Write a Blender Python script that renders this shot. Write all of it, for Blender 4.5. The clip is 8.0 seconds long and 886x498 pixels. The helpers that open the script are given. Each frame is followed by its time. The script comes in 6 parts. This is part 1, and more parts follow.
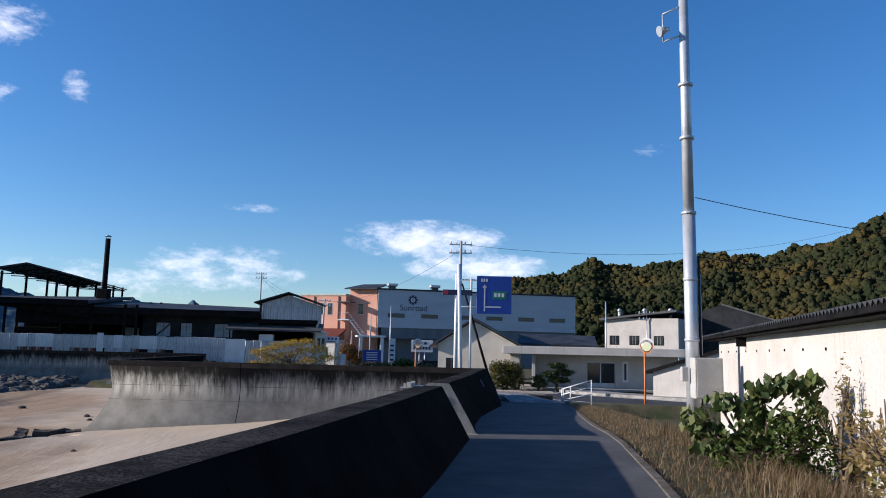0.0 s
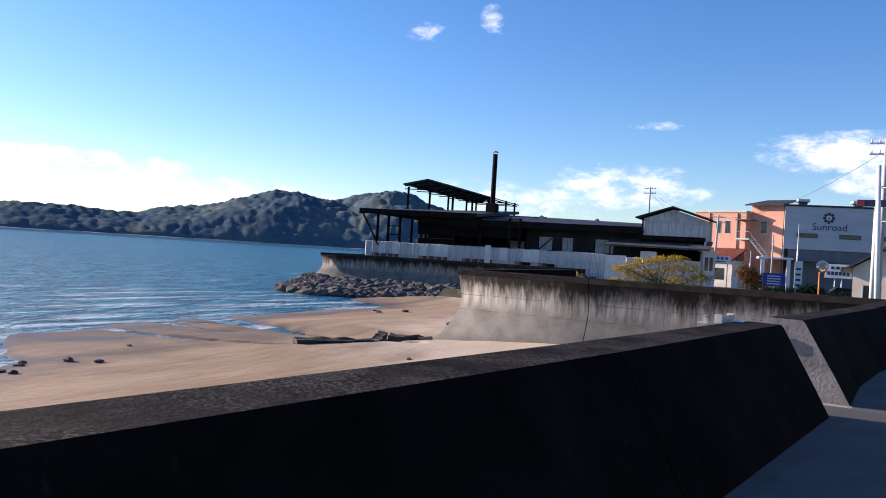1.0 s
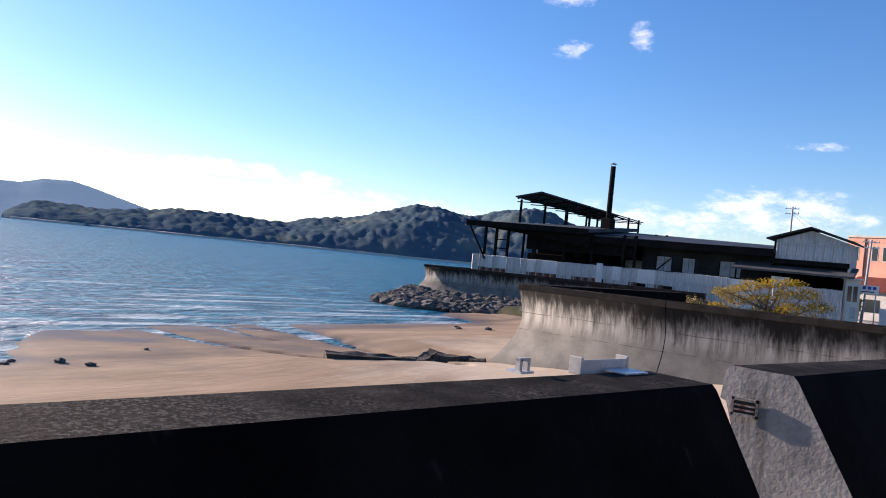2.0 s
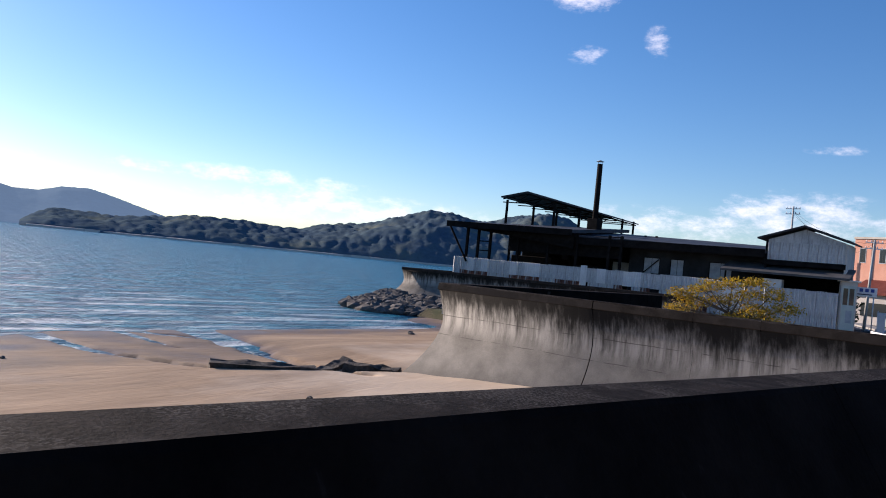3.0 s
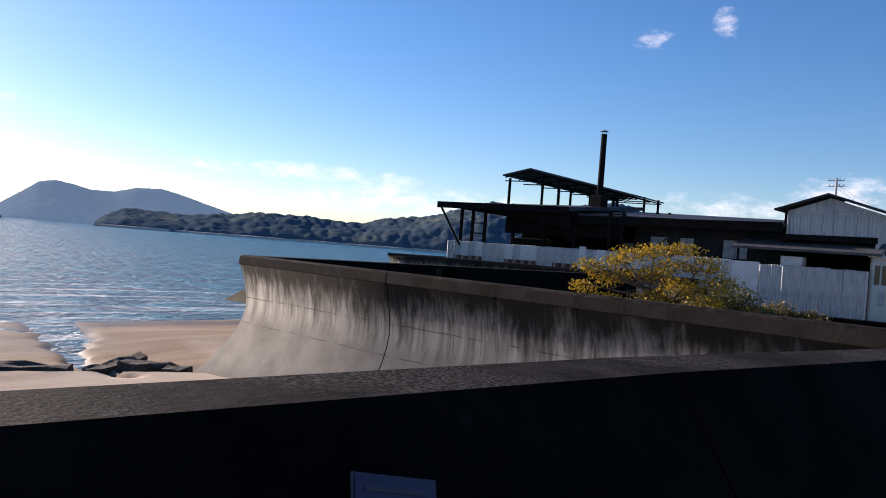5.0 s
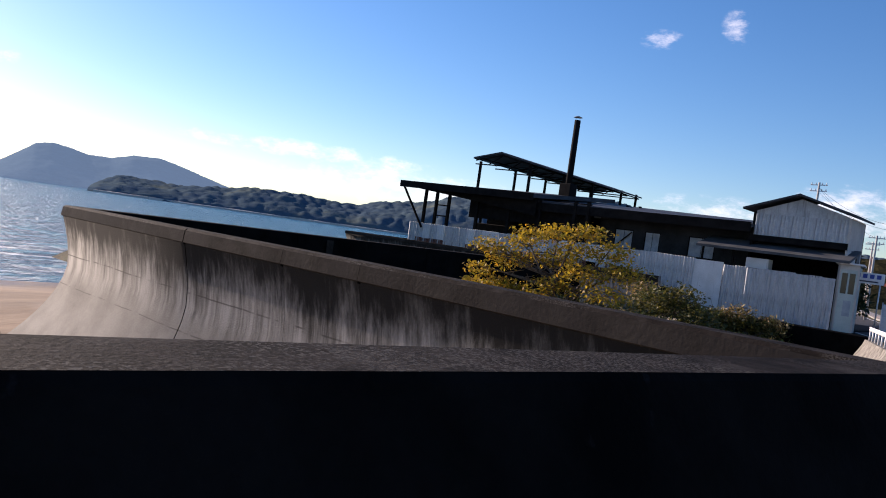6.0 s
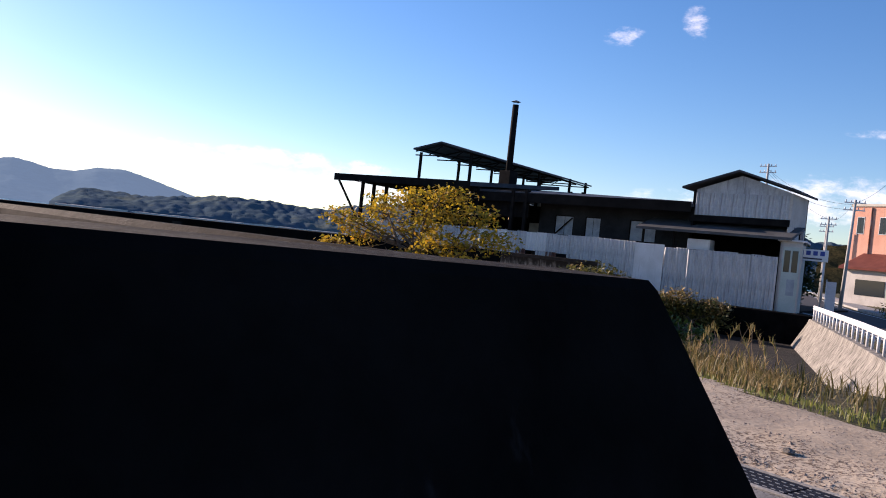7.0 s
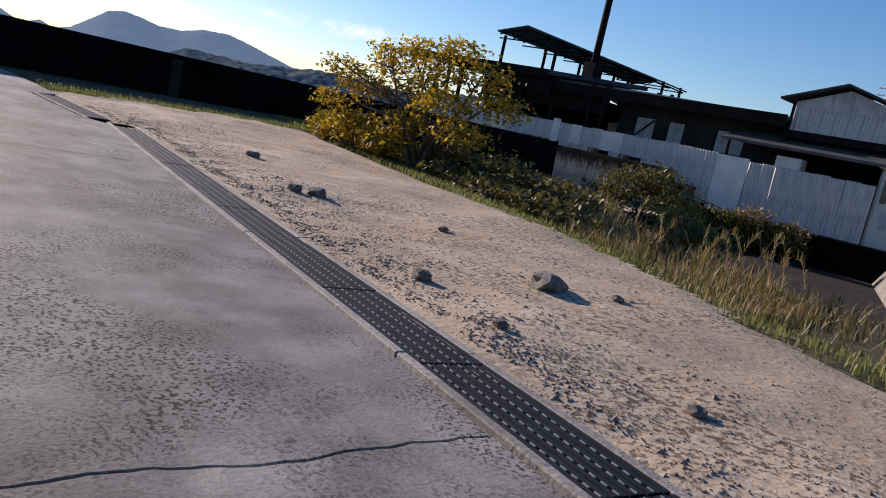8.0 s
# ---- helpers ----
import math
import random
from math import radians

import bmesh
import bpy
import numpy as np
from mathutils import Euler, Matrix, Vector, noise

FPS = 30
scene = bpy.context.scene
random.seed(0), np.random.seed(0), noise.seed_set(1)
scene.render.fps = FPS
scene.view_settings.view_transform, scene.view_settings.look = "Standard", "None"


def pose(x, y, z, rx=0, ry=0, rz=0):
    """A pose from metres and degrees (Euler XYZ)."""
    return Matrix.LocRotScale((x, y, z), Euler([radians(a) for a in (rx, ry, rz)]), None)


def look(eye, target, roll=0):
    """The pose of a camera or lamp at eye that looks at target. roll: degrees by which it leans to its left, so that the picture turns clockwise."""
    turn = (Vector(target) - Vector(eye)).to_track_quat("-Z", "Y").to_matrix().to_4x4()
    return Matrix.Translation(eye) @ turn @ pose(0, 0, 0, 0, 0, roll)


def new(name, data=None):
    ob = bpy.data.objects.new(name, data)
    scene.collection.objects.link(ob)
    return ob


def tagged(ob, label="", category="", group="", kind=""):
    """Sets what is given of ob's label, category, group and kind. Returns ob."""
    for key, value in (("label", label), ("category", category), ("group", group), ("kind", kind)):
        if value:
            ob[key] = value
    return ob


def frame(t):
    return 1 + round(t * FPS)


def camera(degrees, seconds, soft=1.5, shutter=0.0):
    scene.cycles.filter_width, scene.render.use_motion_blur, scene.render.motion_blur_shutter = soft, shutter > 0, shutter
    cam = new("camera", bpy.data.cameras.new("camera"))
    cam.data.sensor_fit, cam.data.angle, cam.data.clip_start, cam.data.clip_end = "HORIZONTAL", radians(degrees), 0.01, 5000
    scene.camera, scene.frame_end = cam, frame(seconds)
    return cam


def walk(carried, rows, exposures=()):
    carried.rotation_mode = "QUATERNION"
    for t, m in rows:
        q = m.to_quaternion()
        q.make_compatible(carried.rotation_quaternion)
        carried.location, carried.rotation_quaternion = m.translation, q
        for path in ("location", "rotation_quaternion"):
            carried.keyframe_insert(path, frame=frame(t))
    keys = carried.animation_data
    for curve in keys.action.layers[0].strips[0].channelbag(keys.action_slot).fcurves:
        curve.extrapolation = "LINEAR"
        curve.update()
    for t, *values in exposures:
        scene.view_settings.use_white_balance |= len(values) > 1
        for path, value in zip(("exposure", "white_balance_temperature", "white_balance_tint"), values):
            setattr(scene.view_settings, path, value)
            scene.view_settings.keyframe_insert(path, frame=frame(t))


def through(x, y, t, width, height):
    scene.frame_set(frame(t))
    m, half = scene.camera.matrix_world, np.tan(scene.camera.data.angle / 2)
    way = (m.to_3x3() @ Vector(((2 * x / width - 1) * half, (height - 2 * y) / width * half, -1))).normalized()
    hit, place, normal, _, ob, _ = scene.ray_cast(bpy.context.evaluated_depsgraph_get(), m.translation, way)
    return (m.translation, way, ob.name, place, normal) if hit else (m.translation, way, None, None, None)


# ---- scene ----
cam = camera(59.33, 8.0, soft=1.0)
# seconds, stops, kelvin, tint
EXPOSURES = [(0.0, 0.55, 6050, 15), (0.5, 0.95, 6500, 21.5), (1.0, 0.98, 6650, 23), (1.6, 1.08, 6800, 24), (3.0, 0.7, 6650, 22), (3.5, 0.8, 6650, 22.5), (4.0, 0.78, 6550, 22.5), (4.5, 0.6, 6650, 22.5), (6.0, 0.74, 6850, 25), (6.5, 0.75, 7000, 26.5), (7.5, 1.08, 7100, 27), (8.0, 0.5, 6850, 22.5)]
# seconds, place, yaw, pitch, roll
PATH = [
    (0.0, 0.000, 0.001, 1.567, -0.00, 7.48, 1.34),
    (0.5, 0.444, 2.458, 1.524, 16.79, 2.50, 2.97),
    (1.0, 0.851, 5.066, 1.489, 28.85, 0.30, 3.50),
    (1.5, 1.201, 7.543, 1.472, 36.67, 0.61, 5.56),
    (2.8, 1.969, 13.823, 1.464, 40.08, 0.77, 5.63),
    (3.0, 2.096, 14.758, 1.483, 40.27, 1.08, 5.59),
    (3.5, 2.421, 17.109, 1.446, 42.21, 3.27, 6.93),
    (4.0, 2.618, 19.490, 1.430, 49.58, 1.96, 6.17),
    (4.5, 2.859, 21.848, 1.382, 44.95, 0.67, 2.81),
    (5.8, 3.135, 27.241, 1.356, 45.30, -0.95, 7.78),
    (6.0, 3.168, 28.084, 1.290, 44.56, -0.79, 8.01),
    (6.5, 3.250, 30.125, 1.083, 42.98, 0.50, 5.33),
    (7.0, 3.249, 31.992, 0.913, 42.55, -0.39, 6.02),
    (7.4, 3.300, 33.239, 0.807, 41.36, -1.81, 8.55),
    (7.5, 3.253, 33.483, 0.792, 41.31, -2.31, 8.61),
    (7.8, 3.096, 34.230, 0.698, 41.98, -5.81, 12.75),
    (8.0, 2.930, 34.716, 0.640, 47.43, -9.02, 12.33),
]
walk(cam, [(t, pose(x, y, z, 90 + pitch, 0, yaw) @ pose(0, 0, 0, 0, 0, roll)) for t, x, y, z, yaw, pitch, roll in PATH], EXPOSURES)
# ---- end of camera ----
# ---- world, sun, exposure ----
SUN_YAW, SUN_EL = 94.0, 17.6
sun_way = Vector((-math.sin(radians(SUN_YAW)) * math.cos(radians(SUN_EL)), math.cos(radians(SUN_YAW)) * math.cos(radians(SUN_EL)), math.sin(radians(SUN_EL))))
sun = new("sun", bpy.data.lights.new("sun", "SUN"))
sun.data.energy, sun.data.angle, sun.data.color = 4.9, radians(0.5), (1.0, 0.9, 0.76)
sun.matrix_world = look(sun_way * 100, (0, 0, 0))

world = bpy.data.worlds.new("world")
scene.world = world
world.use_nodes = True
WT = world.node_tree


def wn(kind):
    return WT.nodes.new(kind)


def wmath(op, a, b=None, c=None):
    n = wn("ShaderNodeMath")
    n.operation = op
    for i, v in enumerate((a, b, c)):
        if v is None:
            continue
        if isinstance(v, (int, float)):
            n.inputs[i].default_value = v
        else:
            WT.links.new(v, n.inputs[i])
    return n.outputs[0]


sky = wn("ShaderNodeTexSky")
sky.sky_type, sky.sun_disc = "NISHITA", False
sky.sun_elevation, sky.sun_rotation = radians(SUN_EL), radians(-SUN_YAW)
sky.air_density, sky.dust_density, sky.ozone_density = 1.0, 0.18, 4.0
vivid = wn("ShaderNodeHueSaturation")
vivid.inputs["Saturation"].default_value = 1.2
vivid.inputs["Hue"].default_value = 0.504
WT.links.new(sky.outputs[0], vivid.inputs["Color"])
coord = wn("ShaderNodeTexCoord")
axes = wn("ShaderNodeSeparateXYZ")
WT.links.new(coord.outputs["Generated"], axes.inputs[0])
yaw_deg = wmath("MULTIPLY", wmath("ARCTAN2", wmath("MULTIPLY", axes.outputs[0], -1.0), axes.outputs[1]), 57.2958)
el_deg = wmath("MULTIPLY", wmath("ARCSINE", axes.outputs[2]), 57.2958)
puff = wn("ShaderNodeTexNoise")
puff.inputs["Scale"].default_value, puff.inputs["Detail"].default_value, puff.inputs["Roughness"].default_value = 21.0, 9.0, 0.68
stretch = wn("ShaderNodeMapping")
stretch.inputs["Scale"].default_value = (1, 1, 2.2)
WT.links.new(coord.outputs["Generated"], stretch.inputs[0])
WT.links.new(stretch.outputs[0], puff.inputs["Vector"])
# clouds: yaw and elevation of the middle, half sizes, all in degrees, and thickness
CLOUDS = [(30.9, 15.8, 1.9, 0.9, 0.85), (26.2, 16.8, 1.1, 1.4, 0.75), (31.5, 20.2, 3.8, 1.8, 1.0), (1.4, 8.1, 6.8, 1.6, 1.6), (-2.6, 6.2, 6.2, 1.2, 1.5),
          (16.0, 5.5, 6.5, 1.9, 1.0), (24.0, 4.2, 9.0, 1.5, 0.8), (55.0, 4.9, 11.0, 0.75, 0.85), (47.0, 3.2, 14.0, 1.5, 0.95), (78.5, 7.6, 4.5, 1.1, 0.9), (74.0, 2.6, 14.0, 2.6, 0.75),
          (-15.7, 14.6, 2.2, 0.6, 0.5), (14.0, 9.9, 2.2, 0.4, 0.45), (110.0, 12.0, 22.0, 4.0, 0.8), (150.0, 20.0, 25.0, 5.0, 0.8), (-70.0, 15.0, 20.0, 4.0, 0.8)]
cover = None
for cy, ce, ry, re, thick in CLOUDS:
    dy = wmath("DIVIDE", wmath("SUBTRACT", yaw_deg, cy), ry)
    de = wmath("DIVIDE", wmath("SUBTRACT", el_deg, ce), re)
    near = wmath("MULTIPLY", wmath("MAXIMUM", wmath("SUBTRACT", 1.0, wmath("ADD", wmath("MULTIPLY", dy, dy), wmath("MULTIPLY", de, de))), 0.0), thick)
    cover = near if cover is None else wmath("MAXIMUM", cover, near)
raw = wmath("ADD", cover, wmath("MULTIPLY", wmath("SUBTRACT", puff.outputs[0], 0.5), 4.6))
soft = wn("ShaderNodeMapRange")
soft.interpolation_type = "SMOOTHSTEP"
for i, v in enumerate((None, 0.1, 2.1, 0.0, 0.85)):
    if v is not None:
        soft.inputs[i].default_value = v
WT.links.new(raw, soft.inputs[0])
gate = wmath("MULTIPLY", soft.outputs[0], wmath("MINIMUM", wmath("MULTIPLY", cover, 4.0), 1.0))
blend = wn("ShaderNodeMixRGB")
WT.links.new(gate, blend.inputs[0])
WT.links.new(vivid.outputs[0], blend.inputs[1])
blend.inputs[2].default_value = (8.2, 8.3, 8.8, 1)
back = WT.nodes["Background"]
back.inputs["Strength"].default_value = 0.1
WT.links.new(blend.outputs[0], back.inputs["Color"])


# ---- materials ----
def mat(name, low, high, scale=3.0, rough=0.85, metal=0.0, bump=0.3, fine=40.0, stain=None, stain_at=0.6, streaks=False, vary=0.0, rise=0.0, speckle=None, spec=0.25, stretch_by=(1, 1, 1), bump_size=0.02):
    """Two colours mixed by coarse noise, fine grain in colour and relief, stains of a third colour."""
    m = bpy.data.materials.new(name)
    m.use_nodes = True
    t = m.node_tree
    p = t.nodes["Principled BSDF"]
    co = t.nodes.new("ShaderNodeTexCoord")
    mp = t.nodes.new("ShaderNodeMapping")
    mp.inputs["Scale"].default_value = stretch_by
    t.links.new(co.outputs["Object"], mp.inputs[0])

    def noise_at(s, detail=4.0, source=mp):
        n = t.nodes.new("ShaderNodeTexNoise")
        n.inputs["Scale"].default_value, n.inputs["Detail"].default_value, n.inputs["Roughness"].default_value = s, detail, 0.6
        t.links.new(source.outputs[0], n.inputs["Vector"])
        return n.outputs[0]

    def ramp(v, a, b):
        n = t.nodes.new("ShaderNodeMapRange")
        n.inputs[1].default_value, n.inputs[2].default_value = a, b
        t.links.new(v, n.inputs[0])
        return n.outputs[0]

    def mix(f, a, b, kind="MIX"):
        n = t.nodes.new("ShaderNodeMixRGB")
        n.blend_type = kind
        for i, v in enumerate((f, a, b)):
            if isinstance(v, (int, float)):
                n.inputs[i].default_value = v
            elif isinstance(v, tuple):
                n.inputs[i].default_value = (*v, 1)
            else:
                t.links.new(v, n.inputs[i])
        return n.outputs[0]

    colour = mix(ramp(noise_at(scale), 0.35, 0.65), low, high)
    grain = noise_at(fine, 7.0)
    colour = mix(0.55, colour, mix(ramp(grain, 0.3, 0.7), (0.55, 0.55, 0.55), (1.0, 1.0, 1.0)), "MULTIPLY")
    if stain:
        if streaks:
            sm = t.nodes.new("ShaderNodeMapping")
            sm.inputs["Scale"].default_value = (1, 1, 0.07)
            t.links.new(co.outputs["Object"], sm.inputs[0])
            s = noise_at(7.0, 6.0, sm)
            if rise:
                zz = t.nodes.new("ShaderNodeSeparateXYZ")
                t.links.new(co.outputs["Object"], zz.inputs[0])
                up = t.nodes.new("ShaderNodeMath")
                up.operation = "MULTIPLY_ADD"
                up.inputs[1].default_value = rise
                t.links.new(zz.outputs[2], up.inputs[0])
                t.links.new(s, up.inputs[2])
                s = up.outputs[0]
        else:
            s = noise_at(scale * 0.45, 6.0)
        colour = mix(ramp(s, stain_at - (0.1 if rise else 0.08), stain_at + (0.17 if rise else 0.12)), colour, stain)
    if speckle:
        patch = ramp(noise_at(1.1, 7.0), 0.44, 0.56)
        dots = ramp(noise_at(speckle[1], 3.0), 0.52, 0.57)
        both = t.nodes.new("ShaderNodeMath")
        both.operation = "MULTIPLY"
        t.links.new(patch, both.inputs[0])
        t.links.new(dots, both.inputs[1])
        colour = mix(both.outputs[0], colour, speckle[0])
    if vary:
        info = t.nodes.new("ShaderNodeObjectInfo")
        colour = mix(vary, colour, mix(info.outputs["Random"], (0.35, 0.35, 0.35), (1.0, 1.0, 1.0)), "MULTIPLY")
    t.links.new(colour, p.inputs["Base Color"])
    p.inputs["Roughness"].default_value, p.inputs["Metallic"].default_value = rough, metal
    if rough > 0.6 and not metal:
        p.inputs["Specular IOR Level"].default_value = spec
    if bump:
        b = t.nodes.new("ShaderNodeBump")
        b.inputs["Strength"].default_value, b.inputs["Distance"].default_value = bump, bump_size
        t.links.new(grain, b.inputs["Height"])
        t.links.new(b.outputs[0], p.inputs["Normal"])
    return m


def sea_wall_mat(name):
    """Grey cast concrete: black algae running down from the lip in uneven tongues, lime streaks below them, form lines."""
    m = mat(name, (0.125, 0.12, 0.11), (0.205, 0.197, 0.18), 1.1, bump=0.4, fine=34, spec=0.06)
    t = m.node_tree
    p = t.nodes["Principled BSDF"]
    co = t.nodes.new("ShaderNodeTexCoord")

    def tex(scale, detail, stretch_z, rough=0.6, shift=0.0):
        mp = t.nodes.new("ShaderNodeMapping")
        mp.inputs["Scale"].default_value, mp.inputs["Location"].default_value = (1, 1, stretch_z), (shift, shift, 0)
        t.links.new(co.outputs["Object"], mp.inputs[0])
        n = t.nodes.new("ShaderNodeTexNoise")
        n.inputs["Scale"].default_value, n.inputs["Detail"].default_value, n.inputs["Roughness"].default_value = scale, detail, rough
        t.links.new(mp.outputs[0], n.inputs["Vector"])
        return n.outputs[0]

    def calc(op, a, b, c=None):
        n = t.nodes.new("ShaderNodeMath")
        n.operation = op
        for k, v in enumerate((a, b, c)):
            if isinstance(v, (int, float)):
                n.inputs[k].default_value = v
            elif v is not None:
                t.links.new(v, n.inputs[k])
        return n.outputs[0]

    def span(v, a, b, lo=0.0, hi=1.0):
        n = t.nodes.new("ShaderNodeMapRange")
        n.interpolation_type = "SMOOTHSTEP"
        for k, w in enumerate((a, b, lo, hi)):
            n.inputs[k + 1].default_value = w
        t.links.new(v, n.inputs[0])
        return n.outputs[0]

    def over(f, under, colour):
        n = t.nodes.new("ShaderNodeMixRGB")
        t.links.new(f, n.inputs[0])
        t.links.new(under, n.inputs[1])
        n.inputs[2].default_value = (*colour, 1)
        return n.outputs[0]

    xyz = t.nodes.new("ShaderNodeSeparateXYZ")
    t.links.new(co.outputs["Object"], xyz.inputs[0])
    z = xyz.outputs[2]
    fine, broad, lime = tex(7.0, 8.0, 0.045, 0.7), tex(1.3, 4.0, 0.08), tex(4.0, 7.0, 0.05, 0.7, 31.0)
    colour = p.inputs["Base Color"].links[0].from_socket
    # lime below the algae
    band = calc("MULTIPLY", span(z, -0.9, -0.2), span(z, 0.5, 0.1))
    colour = over(calc("MULTIPLY", calc("MULTIPLY", span(lime, 0.38, 0.62), band), 0.75), colour, (0.4, 0.388, 0.36))
    # algae
    reach = calc("ADD", calc("MULTIPLY_ADD", calc("SUBTRACT", fine, 0.5), 2.0, z), calc("MULTIPLY", calc("SUBTRACT", broad, 0.5), 1.7))
    colour = over(span(reach, -0.4, 0.55, 0.0, 0.96), colour, (0.013, 0.0125, 0.012))
    # form lines, broken
    for at, wide in ((-0.17, 0.018), (-0.8, 0.014)):
        line = span(calc("ABSOLUTE", calc("ADD", z, calc("MULTIPLY_ADD", tex(0.5, 3.0, 1.0), 0.09, -at - 0.045)), 0.0), wide, wide * 0.3)
        colour = over(calc("MULTIPLY", line, span(tex(1.7, 3.0, 1.0, 0.6, at * 9), 0.42, 0.56, 0.0, 0.7)), colour, (0.05, 0.047, 0.043))
    # darker towards the foot, in uneven patches
    colour = over(span(calc("MULTIPLY_ADD", tex(1.2, 6.0, 0.5), 1.0, z), -1.1, -1.7, 0.0, 0.5), colour, (0.085, 0.08, 0.07))
    t.links.new(colour, p.inputs["Base Color"])
    return m


CONCRETE = sea_wall_mat("sea_wall_concrete")
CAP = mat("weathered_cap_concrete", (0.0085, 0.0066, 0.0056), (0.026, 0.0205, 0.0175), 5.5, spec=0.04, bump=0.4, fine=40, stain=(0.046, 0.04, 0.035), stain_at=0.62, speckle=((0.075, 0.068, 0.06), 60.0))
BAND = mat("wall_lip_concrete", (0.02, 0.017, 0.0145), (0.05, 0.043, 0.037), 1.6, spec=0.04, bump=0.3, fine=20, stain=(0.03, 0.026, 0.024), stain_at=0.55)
# inner wall faces: their shade is put into this near-black base colour
INNER = mat("shade_toned_concrete", (0.003, 0.003, 0.0032), (0.0085, 0.0082, 0.008), 1.4, spec=0.015, bump=0.4, fine=24, stain=(0.03, 0.029, 0.029), stain_at=0.74, streaks=True)
END_FACE = mat("cut_concrete", (0.2, 0.19, 0.18), (0.34, 0.32, 0.3), 3.0, bump=0.5, fine=30, stain=(0.07, 0.065, 0.06), stain_at=0.6, streaks=True)
LANE = mat("lane_concrete", (0.075, 0.074, 0.075), (0.12, 0.118, 0.118), 1.2, bump=0.3, fine=60, stain=(0.07, 0.07, 0.075), stain_at=0.62)
APRON = mat("apron_concrete", (0.23, 0.225, 0.217), (0.4, 0.39, 0.376), 2.6, bump=0.28, spec=0.08, fine=75, stain=(0.17, 0.163, 0.153), stain_at=0.6, vary=0.15, speckle=((0.05, 0.046, 0.042), 62.0), bump_size=0.012)
KERB = mat("kerb_concrete", (0.28, 0.27, 0.25), (0.4, 0.385, 0.36), 2.5, bump=0.5, fine=40, stain=(0.12, 0.11, 0.10), stain_at=0.62)
# shadow inside joints, drain trough and slot, given as a near-black colour
CRACK = mat("crack_shadow", (0.02, 0.02, 0.02), (0.04, 0.036, 0.033), 6.0, bump=0.0)
ASPHALT = mat("asphalt", (0.045, 0.046, 0.05), (0.065, 0.066, 0.07), 1.0, bump=0.4, fine=80)
LINE = mat("road_paint", (0.6, 0.6, 0.58), (0.75, 0.75, 0.73), 5.0, rough=0.7, bump=0.1, stain=(0.2, 0.2, 0.2), stain_at=0.66)
SAND = mat("beach_sand", (0.29, 0.195, 0.118), (0.41, 0.29, 0.185), 0.7, rough=0.95, bump=0.5, fine=7.0, stain=(0.17, 0.12, 0.08), stain_at=0.58, stretch_by=(1, 0.16, 1), bump_size=0.06)
# wet sand towards the water: darker and glossy
_t = SAND.node_tree
_p = _t.nodes["Principled BSDF"]
_co = _t.nodes.new("ShaderNodeTexCoord")
_xyz = _t.nodes.new("ShaderNodeSeparateXYZ")
_t.links.new(_co.outputs["Object"], _xyz.inputs[0])
_n = _t.nodes.new("ShaderNodeTexNoise")
_n.inputs["Scale"].default_value, _n.inputs["Detail"].default_value = 0.5, 5.0
_t.links.new(_co.outputs["Object"], _n.inputs["Vector"])
_h = _t.nodes.new("ShaderNodeMath")
_h.operation = "MULTIPLY_ADD"
_h.inputs[1].default_value = 0.35
_t.links.new(_n.outputs[0], _h.inputs[0])
_t.links.new(_xyz.outputs[2], _h.inputs[2])
_w = _t.nodes.new("ShaderNodeMapRange")
_w.inputs[1].default_value, _w.inputs[2].default_value, _w.inputs[3].default_value, _w.inputs[4].default_value = -2.42, -2.24, 1.0, 0.0
_t.links.new(_h.outputs[0], _w.inputs[0])
_m = _t.nodes.new("ShaderNodeMixRGB")
_m.blend_type = "MULTIPLY"
_t.links.new(_w.outputs[0], _m.inputs[0])
_t.links.new(_p.inputs["Base Color"].links[0].from_socket, _m.inputs[1])
_m.inputs[2].default_value = (0.52, 0.5, 0.5, 1)
_t.links.new(_m.outputs[0], _p.inputs["Base Color"])
_r = _t.nodes.new("ShaderNodeMapRange")
_r.inputs[3].default_value, _r.inputs[4].default_value = 0.95, 0.45
_t.links.new(_w.outputs[0], _r.inputs[0])
_t.links.new(_r.outputs[0], _p.inputs["Roughness"])
_pale = _t.nodes.new("ShaderNodeMapRange")
_pale.inputs[1].default_value, _pale.inputs[2].default_value, _pale.inputs[4].default_value = -2.08, -1.9, 0.5
_t.links.new(_h.outputs[0], _pale.inputs[0])
_mp = _t.nodes.new("ShaderNodeMixRGB")
_t.links.new(_pale.outputs[0], _mp.inputs[0])
_t.links.new(_m.inputs[1].links[0].from_socket, _mp.inputs[1])
_mp.inputs[2].default_value = (0.62, 0.53, 0.42, 1)
_t.links.new(_mp.outputs[0], _m.inputs[1])
RET = mat("sunlit_stained_concrete", (0.2, 0.185, 0.165), (0.34, 0.315, 0.28), 1.6, bump=0.5, fine=24, stain=(0.07, 0.065, 0.055), stain_at=0.54, streaks=True)
EDGING = mat("earthy_kerb", (0.1, 0.085, 0.07), (0.19, 0.165, 0.14), 2.5, bump=0.5, fine=40, stain=(0.06, 0.05, 0.03), stain_at=0.55)
OLD_SLAB = mat("crusted_old_concrete", (0.05, 0.042, 0.035), (0.15, 0.125, 0.1), 3.0, bump=0.9, fine=9, stain=(0.03, 0.027, 0.022), stain_at=0.55, bump_size=0.06)
SEABED = mat("seabed", (0.16, 0.13, 0.09), (0.22, 0.18, 0.12), 0.2, bump=0)
